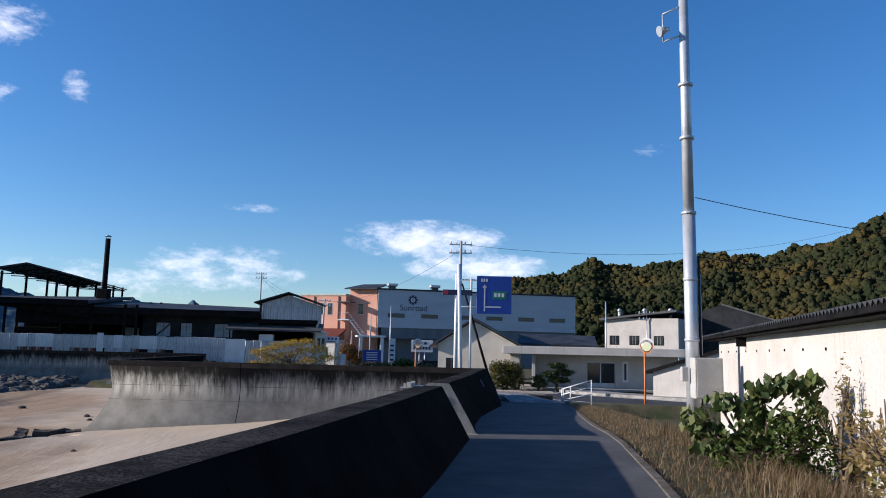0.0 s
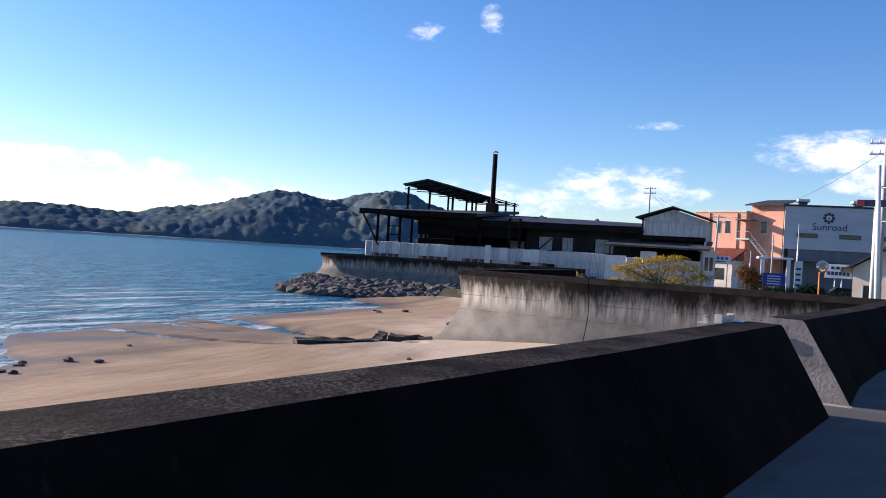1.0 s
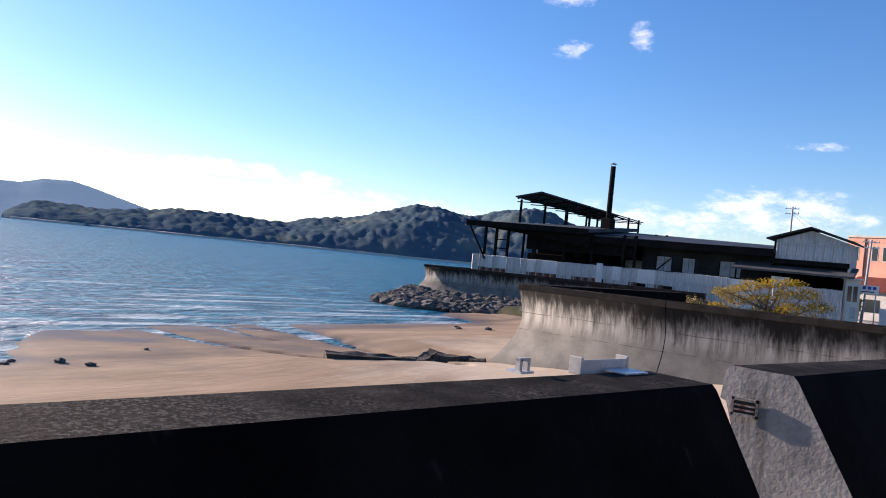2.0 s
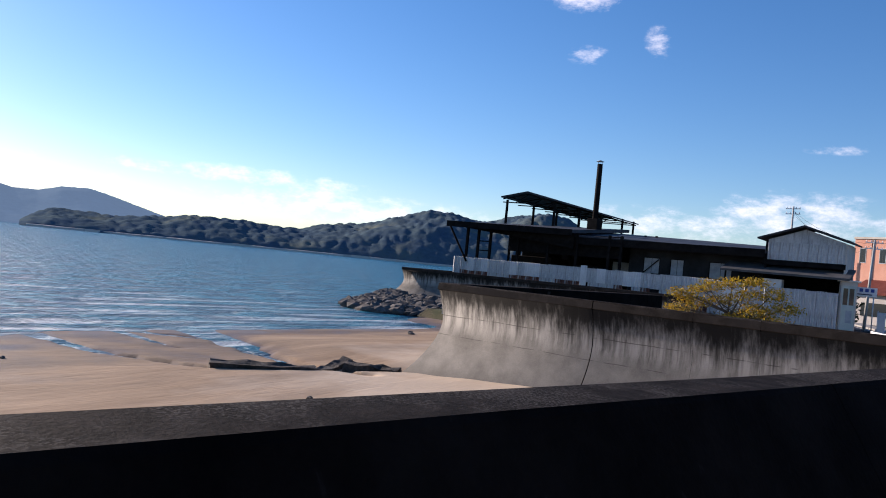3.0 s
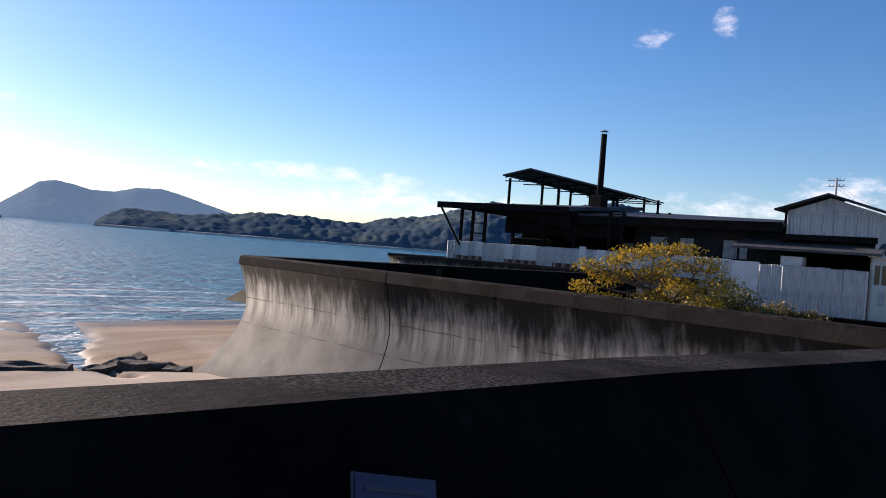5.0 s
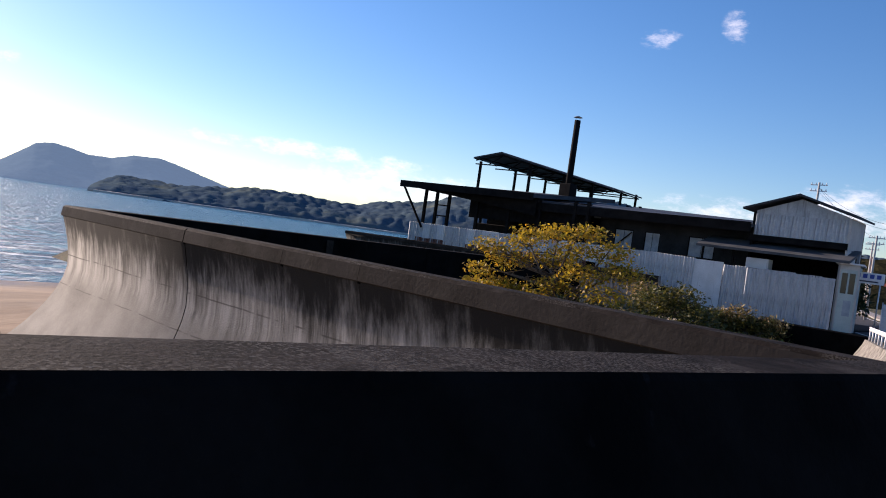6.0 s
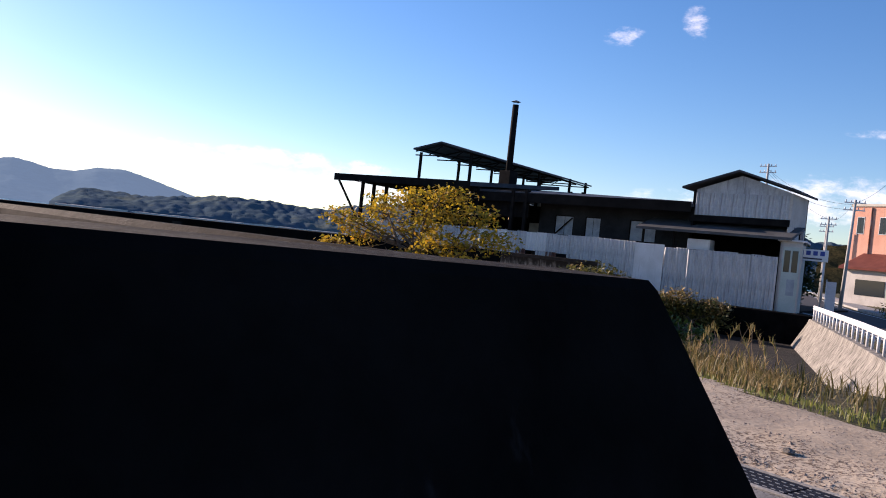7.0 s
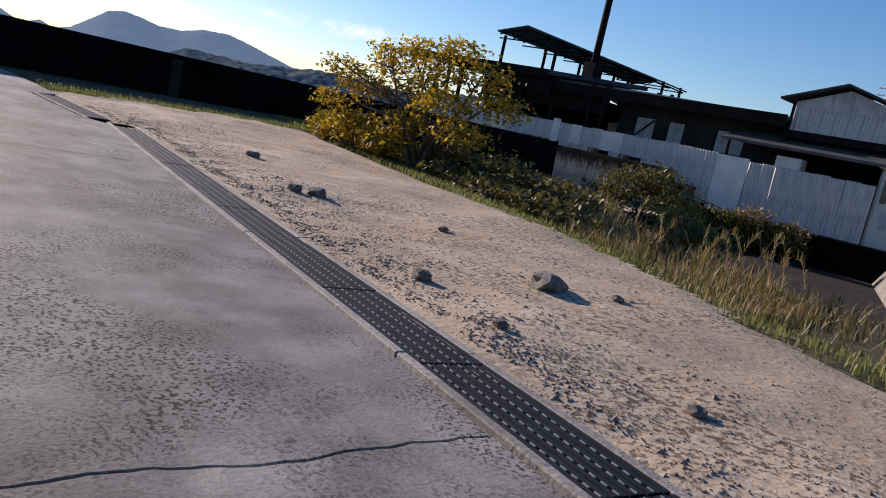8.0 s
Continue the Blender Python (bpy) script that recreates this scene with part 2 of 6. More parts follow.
DIRT = mat("pale_dirt", (0.42, 0.33, 0.235), (0.58, 0.475, 0.355), 0.9, rough=0.95, bump=0.3, fine=20, stain=(0.3, 0.235, 0.175), stain_at=0.64, bump_size=0.05, speckle=((0.14, 0.1, 0.07), 26.0))
# channel mud, darkened to carry the sea wall's shadow in its colour
MUD = mat("shade_dark_mud", (0.018, 0.016, 0.013), (0.045, 0.038, 0.03), 1.2, rough=0.8, bump=0.8, fine=9, stain=(0.012, 0.012, 0.01), stain_at=0.55, bump_size=0.06)
SOIL = mat("weedy_soil", (0.07, 0.06, 0.03), (0.15, 0.125, 0.065), 1.6, rough=0.95, bump=0.8, fine=18, stain=(0.045, 0.06, 0.022), stain_at=0.55, bump_size=0.06)
ROCK = mat("revetment_rock", (0.06, 0.056, 0.052), (0.17, 0.155, 0.14), 2.4, bump=0.7, fine=12, vary=0.6, bump_size=0.05)
PALE_ROCK = mat("pale_stone", (0.12, 0.11, 0.1), (0.27, 0.245, 0.22), 8.0, bump=0.7, fine=30)
TIN = mat("weathered_tin", (0.4, 0.415, 0.43), (0.58, 0.59, 0.6), 1.3, rough=0.55, metal=0.15, bump=0.15, fine=20, stain=(0.2, 0.19, 0.19), stain_at=0.6, streaks=True)
WHITE_TIN = mat("white_tin", (0.62, 0.62, 0.61), (0.76, 0.76, 0.75), 0.9, rough=0.6, bump=0.1, stain=(0.4, 0.38, 0.36), stain_at=0.66, streaks=True)
RUST_TIN = mat("rusted_tin", (0.10, 0.035, 0.025), (0.22, 0.075, 0.045), 2.5, rough=0.85, bump=0.3, stain=(0.4, 0.39, 0.38), stain_at=0.56, streaks=True)
# near black; holds the shade under roofs and eaves as well
DARK = mat("near_black_timber", (0.005, 0.005, 0.0055), (0.014, 0.013, 0.013), 2.0, bump=0.3, fine=15, spec=0.08)
DARK_ROOF = mat("dark_roof_sheet", (0.02, 0.023, 0.03), (0.06, 0.066, 0.078), 0.8, rough=0.65, bump=0.2, fine=10)
GREY_ROOF = mat("grey_roof_sheet", (0.055, 0.058, 0.062), (0.1, 0.104, 0.11), 0.8, rough=0.7, bump=0.2, fine=10, stain=(0.09, 0.085, 0.08), stain_at=0.62)
# grey boards, base colour lowered for the roof's shade on the works front
GREY_WALL = mat("shade_dimmed_board", (0.012, 0.014, 0.017), (0.028, 0.032, 0.037), 1.0, bump=0.15, fine=12)
# pale panes: reflected sky is put into the base colour
SKY_PANE = mat("sky_pale_pane", (0.26, 0.3, 0.34), (0.4, 0.44, 0.48), 2.0, rough=0.5, bump=0.0)
WHITE_WALL = mat("white_render", (0.5, 0.465, 0.425), (0.62, 0.58, 0.535), 0.7, bump=0.2, fine=25, stain=(0.33, 0.3, 0.26), stain_at=0.66, streaks=True)
CREAM_WALL = mat("cream_render", (0.55, 0.5, 0.42), (0.66, 0.61, 0.52), 0.8, bump=0.2, fine=25)
STEEL_WALL = mat("pale_steel_siding", (0.42, 0.45, 0.5), (0.5, 0.53, 0.58), 0.15, rough=0.5, bump=0.1, fine=4, stretch_by=(1, 1, 6))
SLATE_WALL = mat("dark_steel_siding", (0.11, 0.125, 0.15), (0.15, 0.165, 0.19), 0.2, rough=0.5, bump=0.1, fine=4, stretch_by=(6, 6, 1))
ORANGE = mat("salmon_render", (0.7, 0.34, 0.24), (0.77, 0.41, 0.3), 0.4, bump=0.15, fine=15)
MAROON = mat("maroon_roof", (0.13, 0.03, 0.022), (0.19, 0.05, 0.035), 0.8, bump=0.2, fine=10)
GALV = mat("galvanised_steel", (0.5, 0.52, 0.55), (0.64, 0.66, 0.69), 2.0, rough=0.42, metal=0.45, bump=0.05)
POLE_GREY = mat("concrete_pole", (0.4, 0.39, 0.37), (0.52, 0.51, 0.49), 1.5, bump=0.2)
WHITE_PAINT = mat("white_paint", (0.7, 0.71, 0.72), (0.82, 0.82, 0.83), 3.0, rough=0.45, bump=0.05, stain=(0.45, 0.4, 0.35), stain_at=0.7)
ORANGE_PAINT = mat("orange_paint", (0.62, 0.17, 0.03), (0.72, 0.23, 0.05), 3.0, rough=0.5, bump=0.05)
BLUE_SIGN = mat("blue_sign", (0.008, 0.045, 0.30), (0.012, 0.06, 0.36), 2.0, rough=0.4, bump=0.0)
GREEN_SIGN = mat("green_sign", (0.01, 0.2, 0.09), (0.015, 0.24, 0.11), 2.0, rough=0.4, bump=0.0)
RED_SIGN = mat("red_sign", (0.3, 0.02, 0.05), (0.36, 0.03, 0.06), 2.0, rough=0.4, bump=0.0)
NAVY = mat("navy_paint", (0.015, 0.02, 0.06), (0.022, 0.03, 0.08), 2.0, rough=0.5, bump=0.0)
GRATE_STEEL = mat("grate_steel", (0.008, 0.01, 0.017), (0.02, 0.023, 0.034), 6.0, rough=0.65, metal=0.0, spec=0.15, bump=0.05)
GRATE_PALE = mat("worn_grate_steel", (0.36, 0.37, 0.38), (0.5, 0.5, 0.5), 9.0, rough=0.45, metal=0.5, bump=0.05)
WIRE = mat("black_cable", (0.02, 0.02, 0.022), (0.03, 0.03, 0.032), 5.0, bump=0)
BARK = mat("grey_brown_bark", (0.09, 0.065, 0.045), (0.17, 0.13, 0.095), 6.0, bump=0.6, fine=30)
DARK_CAR = mat("dark_car_paint", (0.012, 0.014, 0.02), (0.018, 0.02, 0.028), 1.0, rough=0.2, bump=0.0)
TYRE = mat("tyre_rubber", (0.015, 0.015, 0.015), (0.025, 0.025, 0.025), 9.0, bump=0.2)

glass = bpy.data.materials.new("dark_window_glass")
glass.use_nodes = True
gp = glass.node_tree.nodes["Principled BSDF"]
gp.inputs["Base Color"].default_value, gp.inputs["Roughness"].default_value = (0.02, 0.025, 0.03, 1), 0.08
mirror_mat = bpy.data.materials.new("mirror_glass")
mirror_mat.use_nodes = True
mp_ = mirror_mat.node_tree.nodes["Principled BSDF"]
mp_.inputs["Base Color"].default_value, mp_.inputs["Roughness"].default_value, mp_.inputs["Metallic"].default_value = (0.8, 0.8, 0.8, 1), 0.05, 1.0


def leaf_mat(name, colours, rough=0.6, through=0.35):
    """Leaves: colour by island, some light through the blade."""
    m = bpy.data.materials.new(name)
    m.use_nodes = True
    t = m.node_tree
    p = t.nodes["Principled BSDF"]
    g = t.nodes.new("ShaderNodeNewGeometry")
    r = t.nodes.new("ShaderNodeValToRGB")
    while len(r.color_ramp.elements) < len(colours):
        r.color_ramp.elements.new(0.5)
    for i, c in enumerate(colours):
        r.color_ramp.elements[i].position = i / (len(colours) - 1)
        r.color_ramp.elements[i].color = (*c, 1)
    t.links.new(g.outputs["Random Per Island"], r.inputs[0])
    t.links.new(r.outputs[0], p.inputs["Base Color"])
    p.inputs["Roughness"].default_value = rough
    tr = t.nodes.new("ShaderNodeBsdfTranslucent")
    t.links.new(r.outputs[0], tr.inputs["Color"])
    mx = t.nodes.new("ShaderNodeMixShader")
    mx.inputs[0].default_value = through
    t.links.new(p.outputs[0], mx.inputs[1])
    t.links.new(tr.outputs[0], mx.inputs[2])
    t.links.new(mx.outputs[0], t.nodes["Material Output"].inputs["Surface"])
    return m


YELLOW_LEAF = leaf_mat("autumn_yellow_leaves", [(0.12, 0.12, 0.014), (0.42, 0.27, 0.018), (0.55, 0.36, 0.03), (0.2, 0.18, 0.02), (0.48, 0.24, 0.022)], 0.6, 0.45)
OLIVE_LEAF = leaf_mat("olive_leaves", [(0.05, 0.06, 0.014), (0.11, 0.10, 0.02), (0.17, 0.14, 0.03), (0.06, 0.075, 0.018)])
GREEN_LEAF = leaf_mat("green_leaves", [(0.035, 0.07, 0.012), (0.08, 0.13, 0.02), (0.055, 0.095, 0.016), (0.12, 0.16, 0.03)])
DARK_LEAF = leaf_mat("dark_green_leaves", [(0.018, 0.035, 0.012), (0.04, 0.065, 0.02), (0.028, 0.048, 0.015)])
DRY_GRASS = leaf_mat("dry_grass_blades", [(0.28, 0.18, 0.07), (0.42, 0.30, 0.14), (0.2, 0.15, 0.05), (0.12, 0.13, 0.03), (0.36, 0.24, 0.11)])
VERGE_GRASS = leaf_mat("green_grass_blades", [(0.12, 0.15, 0.028), (0.24, 0.25, 0.06), (0.09, 0.12, 0.022), (0.32, 0.28, 0.1)])

sea_mat = bpy.data.materials.new("sea_water")
sea_mat.use_nodes = True
ST = sea_mat.node_tree
sp = ST.nodes["Principled BSDF"]
sp.inputs["Roughness"].default_value, sp.inputs["IOR"].default_value = 0.3, 1.33
sp.inputs["Specular IOR Level"].default_value = 0.17
sco = ST.nodes.new("ShaderNodeTexCoord")
smp = ST.nodes.new("ShaderNodeMapping")
smp.inputs["Scale"].default_value, smp.inputs["Rotation"].default_value = (1, 0.42, 1), (0, 0, radians(-12))
ST.links.new(sco.outputs["Object"], smp.inputs[0])
heights = []
for scale_, detail_ in ((0.7, 8.0), (2.6, 6.0)):
    n_ = ST.nodes.new("ShaderNodeTexNoise")
    n_.inputs["Scale"].default_value, n_.inputs["Detail"].default_value = scale_, detail_
    ST.links.new(smp.outputs[0], n_.inputs["Vector"])
    heights.append(n_)
sadd = ST.nodes.new("ShaderNodeMath")
sadd.operation = "MULTIPLY_ADD"
sadd.inputs[1].default_value = 0.7
ST.links.new(heights[1].outputs[0], sadd.inputs[0])
ST.links.new(heights[0].outputs[0], sadd.inputs[2])
sb = ST.nodes.new("ShaderNodeBump")
sb.inputs["Strength"].default_value, sb.inputs["Distance"].default_value = 1.0, 1.9
ST.links.new(sadd.outputs[0], sb.inputs["Height"])
ST.links.new(sb.outputs[0], sp.inputs["Normal"])
sr = ST.nodes.new("ShaderNodeMapRange")
sr.inputs[1].default_value, sr.inputs[2].default_value = 0.44, 0.58
ST.links.new(heights[0].outputs[0], sr.inputs[0])
sc = ST.nodes.new("ShaderNodeMixRGB")
sc.inputs[1].default_value, sc.inputs[2].default_value = (0.003, 0.062, 0.125, 1), (0.01, 0.18, 0.28, 1)
ST.links.new(sr.outputs[0], sc.inputs[0])
# broken foam lines towards the shore
sx = ST.nodes.new("ShaderNodeSeparateXYZ")
ST.links.new(sco.outputs["Object"], sx.inputs[0])
sfar = ST.nodes.new("ShaderNodeMapRange")
sfar.inputs[1].default_value, sfar.inputs[2].default_value, sfar.inputs[3].default_value, sfar.inputs[4].default_value = -62.0, -29.0, 0.0, 0.16
ST.links.new(sx.outputs[0], sfar.inputs[0])
smp2 = ST.nodes.new("ShaderNodeMapping")
smp2.inputs["Scale"].default_value, smp2.inputs["Rotation"].default_value = (1.0, 0.13, 1), (0, 0, radians(6))
ST.links.new(sco.outputs["Object"], smp2.inputs[0])
sf = ST.nodes.new("ShaderNodeTexNoise")
sf.inputs["Scale"].default_value, sf.inputs["Detail"].default_value = 0.75, 6.0
ST.links.new(smp2.outputs[0], sf.inputs["Vector"])
sfa = ST.nodes.new("ShaderNodeMath")
ST.links.new(sf.outputs[0], sfa.inputs[0])
ST.links.new(sfar.outputs[0], sfa.inputs[1])
sfr = ST.nodes.new("ShaderNodeMapRange")
sfr.inputs[1].default_value, sfr.inputs[2].default_value, sfr.inputs[4].default_value = 0.63, 0.74, 0.8
ST.links.new(sfa.outputs[0], sfr.inputs[0])
sfm = ST.nodes.new("ShaderNodeMixRGB")
ST.links.new(sfr.outputs[0], sfm.inputs[0])
ST.links.new(sc.outputs[0], sfm.inputs[1])
sfm.inputs[2].default_value = (0.55, 0.6, 0.63, 1)
ST.links.new(sfm.outputs[0], sp.inputs["Base Color"])


def forest_mat(name, dark, light, accent, scale, relief=1.0):
    m = mat(name, dark, light, scale, rough=1.0, bump=relief, fine=scale * 6, stain=accent, stain_at=0.6, bump_size=2.0)
    m.node_tree.nodes["Principled BSDF"].inputs["Specular IOR Level"].default_value = 0.0
    return m


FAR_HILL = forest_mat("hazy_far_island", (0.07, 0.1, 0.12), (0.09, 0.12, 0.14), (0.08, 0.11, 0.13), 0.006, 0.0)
# haze over the bay, painted as a faint blue glow of the hill
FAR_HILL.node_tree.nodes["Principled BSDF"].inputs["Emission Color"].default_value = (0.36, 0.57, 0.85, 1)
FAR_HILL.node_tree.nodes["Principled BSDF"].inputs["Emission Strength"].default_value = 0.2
# wooded shore: distance haze mixed into the base colours as blue
MID_HILL = forest_mat("haze_tinted_woods", (0.07, 0.11, 0.15), (0.1, 0.14, 0.155), (0.15, 0.165, 0.13), 0.02, 0.35)
NEAR_HILL = forest_mat("autumn_wooded_hill", (0.02, 0.023, 0.014), (0.05, 0.042, 0.021), (0.095, 0.058, 0.02), 0.05)


# ---- building helpers ----
def smooth(a, b, v):
    v = min(max((v - a) / (b - a), 0.0), 1.0)
    return v * v * (3 - 2 * v)


def lerp_at(points, v):
    if v <= points[0][0]:
        return points[0][1]
    for (a, p), (b, q) in zip(points, points[1:]):
        if v <= b:
            return p + (q - p) * (v - a) / (b - a)
    return points[-1][1]


def part(name, bm, material, parent=None, label="", flat=True):
    me = bpy.data.meshes.new(name)
    bm.normal_update()
    bm.to_mesh(me)
    bm.free()
    for m in material if isinstance(material, (list, tuple)) else [material]:
        me.materials.append(m)
    if not flat:
        for poly in me.polygons:
            poly.use_smooth = True
    ob = new(name, me)
    ob.parent = parent
    if label:
        ob["label"] = label
    return ob


def raw_mesh(name, verts, faces, material, parent=None, smooth_faces=False):
    me = bpy.data.meshes.new(name)
    me.from_pydata(verts, [], faces)
    if smooth_faces:
        me.polygons.foreach_set("use_smooth", [True] * len(faces))
    me.materials.append(material)
    ob = new(name, me)
    ob.parent = parent
    return ob


def thing(name, label, category, place=(0, 0, 0), rz=0.0, group="", kind=""):
    ob = new(name)
    ob.matrix_basis = pose(*place, 0, 0, rz)
    return tagged(ob, label, category, group, kind)


def box(bm, lo, hi, bevel=0.0, m=None):
    g = bmesh.ops.create_cube(bm, size=1.0)["verts"]
    c = [(a + b) / 2 for a, b in zip(lo, hi)]
    s = [b - a for a, b in zip(lo, hi)]
    for v in g:
        v.co = Vector((c[0] + v.co.x * s[0], c[1] + v.co.y * s[1], c[2] + v.co.z * s[2]))
    if bevel:
        edges = list({e for v in g for e in v.link_edges})
        g = bmesh.ops.bevel(bm, geom=edges, offset=bevel, segments=1, affect="EDGES")["verts"]
    if m:
        for v in g:
            v.co = m @ v.co
    return bm


def boxes(*pairs, bevel=0.0):
    bm = bmesh.new()
    for lo, hi in pairs:
        box(bm, lo, hi, bevel)
    return bm


def tube(bm, a, b, r0, r1=None, n=10, caps=True):
    a, b = Vector(a), Vector(b)
    r1 = r0 if r1 is None else r1
    q = (b - a).to_track_quat("Z", "Y")
    rings = []
    for p, r in ((a, r0), (b, r1)):
        rings.append([bm.verts.new(p + q @ Vector((math.cos(k * math.tau / n) * r, math.sin(k * math.tau / n) * r, 0))) for k in range(n)])
    for k in range(n):
        f = bm.faces.new((rings[0][k], rings[0][(k + 1) % n], rings[1][(k + 1) % n], rings[1][k]))
        f.smooth = n > 6
    if caps:
        bm.faces.new(rings[0][::-1])
        bm.faces.new(rings[1])
    return bm


def tubes(*rows, n=10):
    bm = bmesh.new()
    for a, b, r0, r1 in rows:
        tube(bm, a, b, r0, r1, n)
    return bm


def prism(points, y0, y1):
    """A solid with the outline points (x, z), from y0 to y1."""
    bm = bmesh.new()
    a = [bm.verts.new((x, y0, z)) for x, z in points]
    b = [bm.verts.new((x, y1, z)) for x, z in points]
    n = len(points)
    bm.faces.new(a)
    bm.faces.new(b[::-1])
    for k in range(n):
        bm.faces.new((a[k], b[k], b[(k + 1) % n], a[(k + 1) % n]))
    bmesh.ops.recalc_face_normals(bm, faces=bm.faces)
    return bm


def slab(corners, thick):
    """A roof sheet: four top corners and a thickness."""
    bm = bmesh.new()
    t = [bm.verts.new(c) for c in corners]
    b = [bm.verts.new((c[0], c[1], c[2] - thick)) for c in corners]
    bm.faces.new(t)
    bm.faces.new(b[::-1])
    for k in range(4):
        bm.faces.new((t[k], b[k], b[(k + 1) % 4], t[(k + 1) % 4]))
    bmesh.ops.recalc_face_normals(bm, faces=bm.faces)
    return bm


def corrugated(width, height, pitch=0.14, deep=0.02):
    """A corrugated sheet standing in the x-z plane from x = 0, with a few millimetres of thickness."""
    n = max(int(width / pitch * 4), 4)
    bm = bmesh.new()
    rows = []
    for y_off in (0.0, 0.006):
        for z in (0.0, height):
            rows.append([bm.verts.new((width * k / n, y_off + deep * math.cos(k * math.pi / 2), z)) for k in range(n + 1)])
    for k in range(n):
        bm.faces.new((rows[0][k], rows[0][k + 1], rows[1][k + 1], rows[1][k]))
        bm.faces.new((rows[2][k + 1], rows[2][k], rows[3][k], rows[3][k + 1]))
        bm.faces.new((rows[1][k], rows[1][k + 1], rows[3][k + 1], rows[3][k]))
    return bm


def leaves(name, spots, count, size, material, parent, seed, flat=0.4, long=1.6, hang=0.0):
    """Many small bent leaves, thrown into the ellipsoids spots: middle and half sizes."""
    rng = np.random.default_rng(seed)
    weight = np.array([s[3] * s[4] * s[5] for s in spots]) ** 0.7
    pick = rng.choice(len(spots), count, p=weight / weight.sum())
    verts, faces = [], []
    for i in pick:
        cx, cy, cz, rx, ry, rz = spots[i]
        d = rng.normal(size=3)
        d /= np.linalg.norm(d)
        r = rng.uniform(0.1, 1.0) ** 0.45 * rng.uniform(0.75, 1.3)
        c = np.array((cx + d[0] * rx * r, cy + d[1] * ry * r, cz + d[2] * rz * r))
        a = rng.normal(size=3) * (1, 1, 0.6) - (0, 0, hang)
        a /= np.linalg.norm(a)
        up = rng.normal(size=3) * flat + (0, 0, 1 - flat * 0.5)
        b = np.cross(a, up)
        b /= np.linalg.norm(b) + 1e-9
        s = size * rng.uniform(0.6, 1.3)
        k = len(verts)
        droop = np.array((0, 0, -0.25 * s))
        verts += [tuple(c - a * s * long * 0.5), tuple(c + b * s * 0.5 + droop * 0.2), tuple(c + a * s * long * 0.5 + droop), tuple(c - b * s * 0.5 + droop * 0.2)]
        faces += [(k, k + 1, k + 2), (k, k + 2, k + 3)]
    return raw_mesh(name, verts, faces, material, parent)


def blades(name, places, height, width, material, seed, parent=None, lean=0.5):
    """Grass: one bent blade at each place."""
    rng = np.random.default_rng(seed)
    verts, faces = [], []
    for x, y, z in places:
        h = height * rng.uniform(0.45, 1.15)
        a = rng.uniform(0, math.tau)
        l = rng.normal() * lean * h
        dx, dy = math.cos(a), math.sin(a)
        w = width * rng.uniform(0.6, 1.3)
        k = len(verts)
        mx_, my_ = x + dx * l * 0.35, y + dy * l * 0.35
        verts += [(x - dy * w, y + dx * w, z - 0.02), (x + dy * w, y - dx * w, z - 0.02), (mx_ + dy * w * 0.8, my_ - dx * w * 0.8, z + h * 0.6), (mx_ - dy * w * 0.8, my_ + dx * w * 0.8, z + h * 0.6), (x + dx * l, y + dy * l, z + h)]
        faces += [(k, k + 1, k + 2, k + 3), (k + 3, k + 2, k + 4)]
    return raw_mesh(name, verts, faces, material, parent)


def stone_mesh(name, seed, flatness=0.6, subdiv=1):
    rng = random.Random(seed)
    bm = bmesh.new()
    bmesh.ops.create_icosphere(bm, subdivisions=subdiv, radius=0.5)
    for v in bm.verts:
        k = rng.uniform(0.72, 1.15)
        v.co = Vector((v.co.x * k * 1.15, v.co.y * k, v.co.z * k * flatness))
    me = bpy.data.meshes.new(name)
    bm.to_mesh(me)
    bm.free()
    return me


def cable(name, a, b, sag, parent=None, r=0.012, label=""):
    bm = bmesh.new()
    a, b = Vector(a), Vector(b)
    pts = [a.lerp(b, k / 12) - Vector((0, 0, sag * 4 * (k / 12) * (1 - k / 12))) for k in range(13)]
    for p, q in zip(pts, pts[1:]):
        tube(bm, p, q, r, r, 4, False)
    ob = part(name, bm, WIRE, parent)
    return tagged(ob, label or "thin black overhead cable between utility poles", "cable", "overhead cables") if parent is None else ob


# ---- the lie of the land ----
EDGE_A = [(-2.55, -4.0), (-1.95, 0.0), (-0.98, 6.2), (-0.46, 9.9), (0.06, 14.2)]
EDGE_B = [(0.2, 15.25), (0.28, 17.5), (0.56, 20.5), (0.98, 24.0), (1.36, 27.2), (1.66, 30.8), (2.07, 34.3)]
RISE_B = [(15.25, 0.02), (17.5, -0.03), (20.5, -0.06), (24.0, -0.06), (27.2, -0.02), (30.8, -0.05), (34.3, -0.065)]
BATTER_B = [(20.0, 1.0), (27.0, 1.2), (34.3, 0.8)]
SEA_LEVEL = -2.6
ROAD = [(-50.0, 190.0), (-27.0, 125.0), (-17.5, 100.0), (-11.5, 87.0), (-5.2, 76.0), (1.5, 60.0), (7.0, 49.0), (15.0, 41.0), (28.0, 33.0), (60.0, 22.0)]


def wall_x(y):
    return lerp_at([(q, p) for p, q in EDGE_A + EDGE_B], y) if y > 0 else -1.95 + 0.15 * y


def lane_right(y):
    return wall_x(y) + 3.15


def lane_z(y):
    return lerp_at([(14, 0.0), (20, -0.1), (27, -0.28), (32, -0.48), (36, -0.6), (44, -1.0), (50, -1.05)], y)


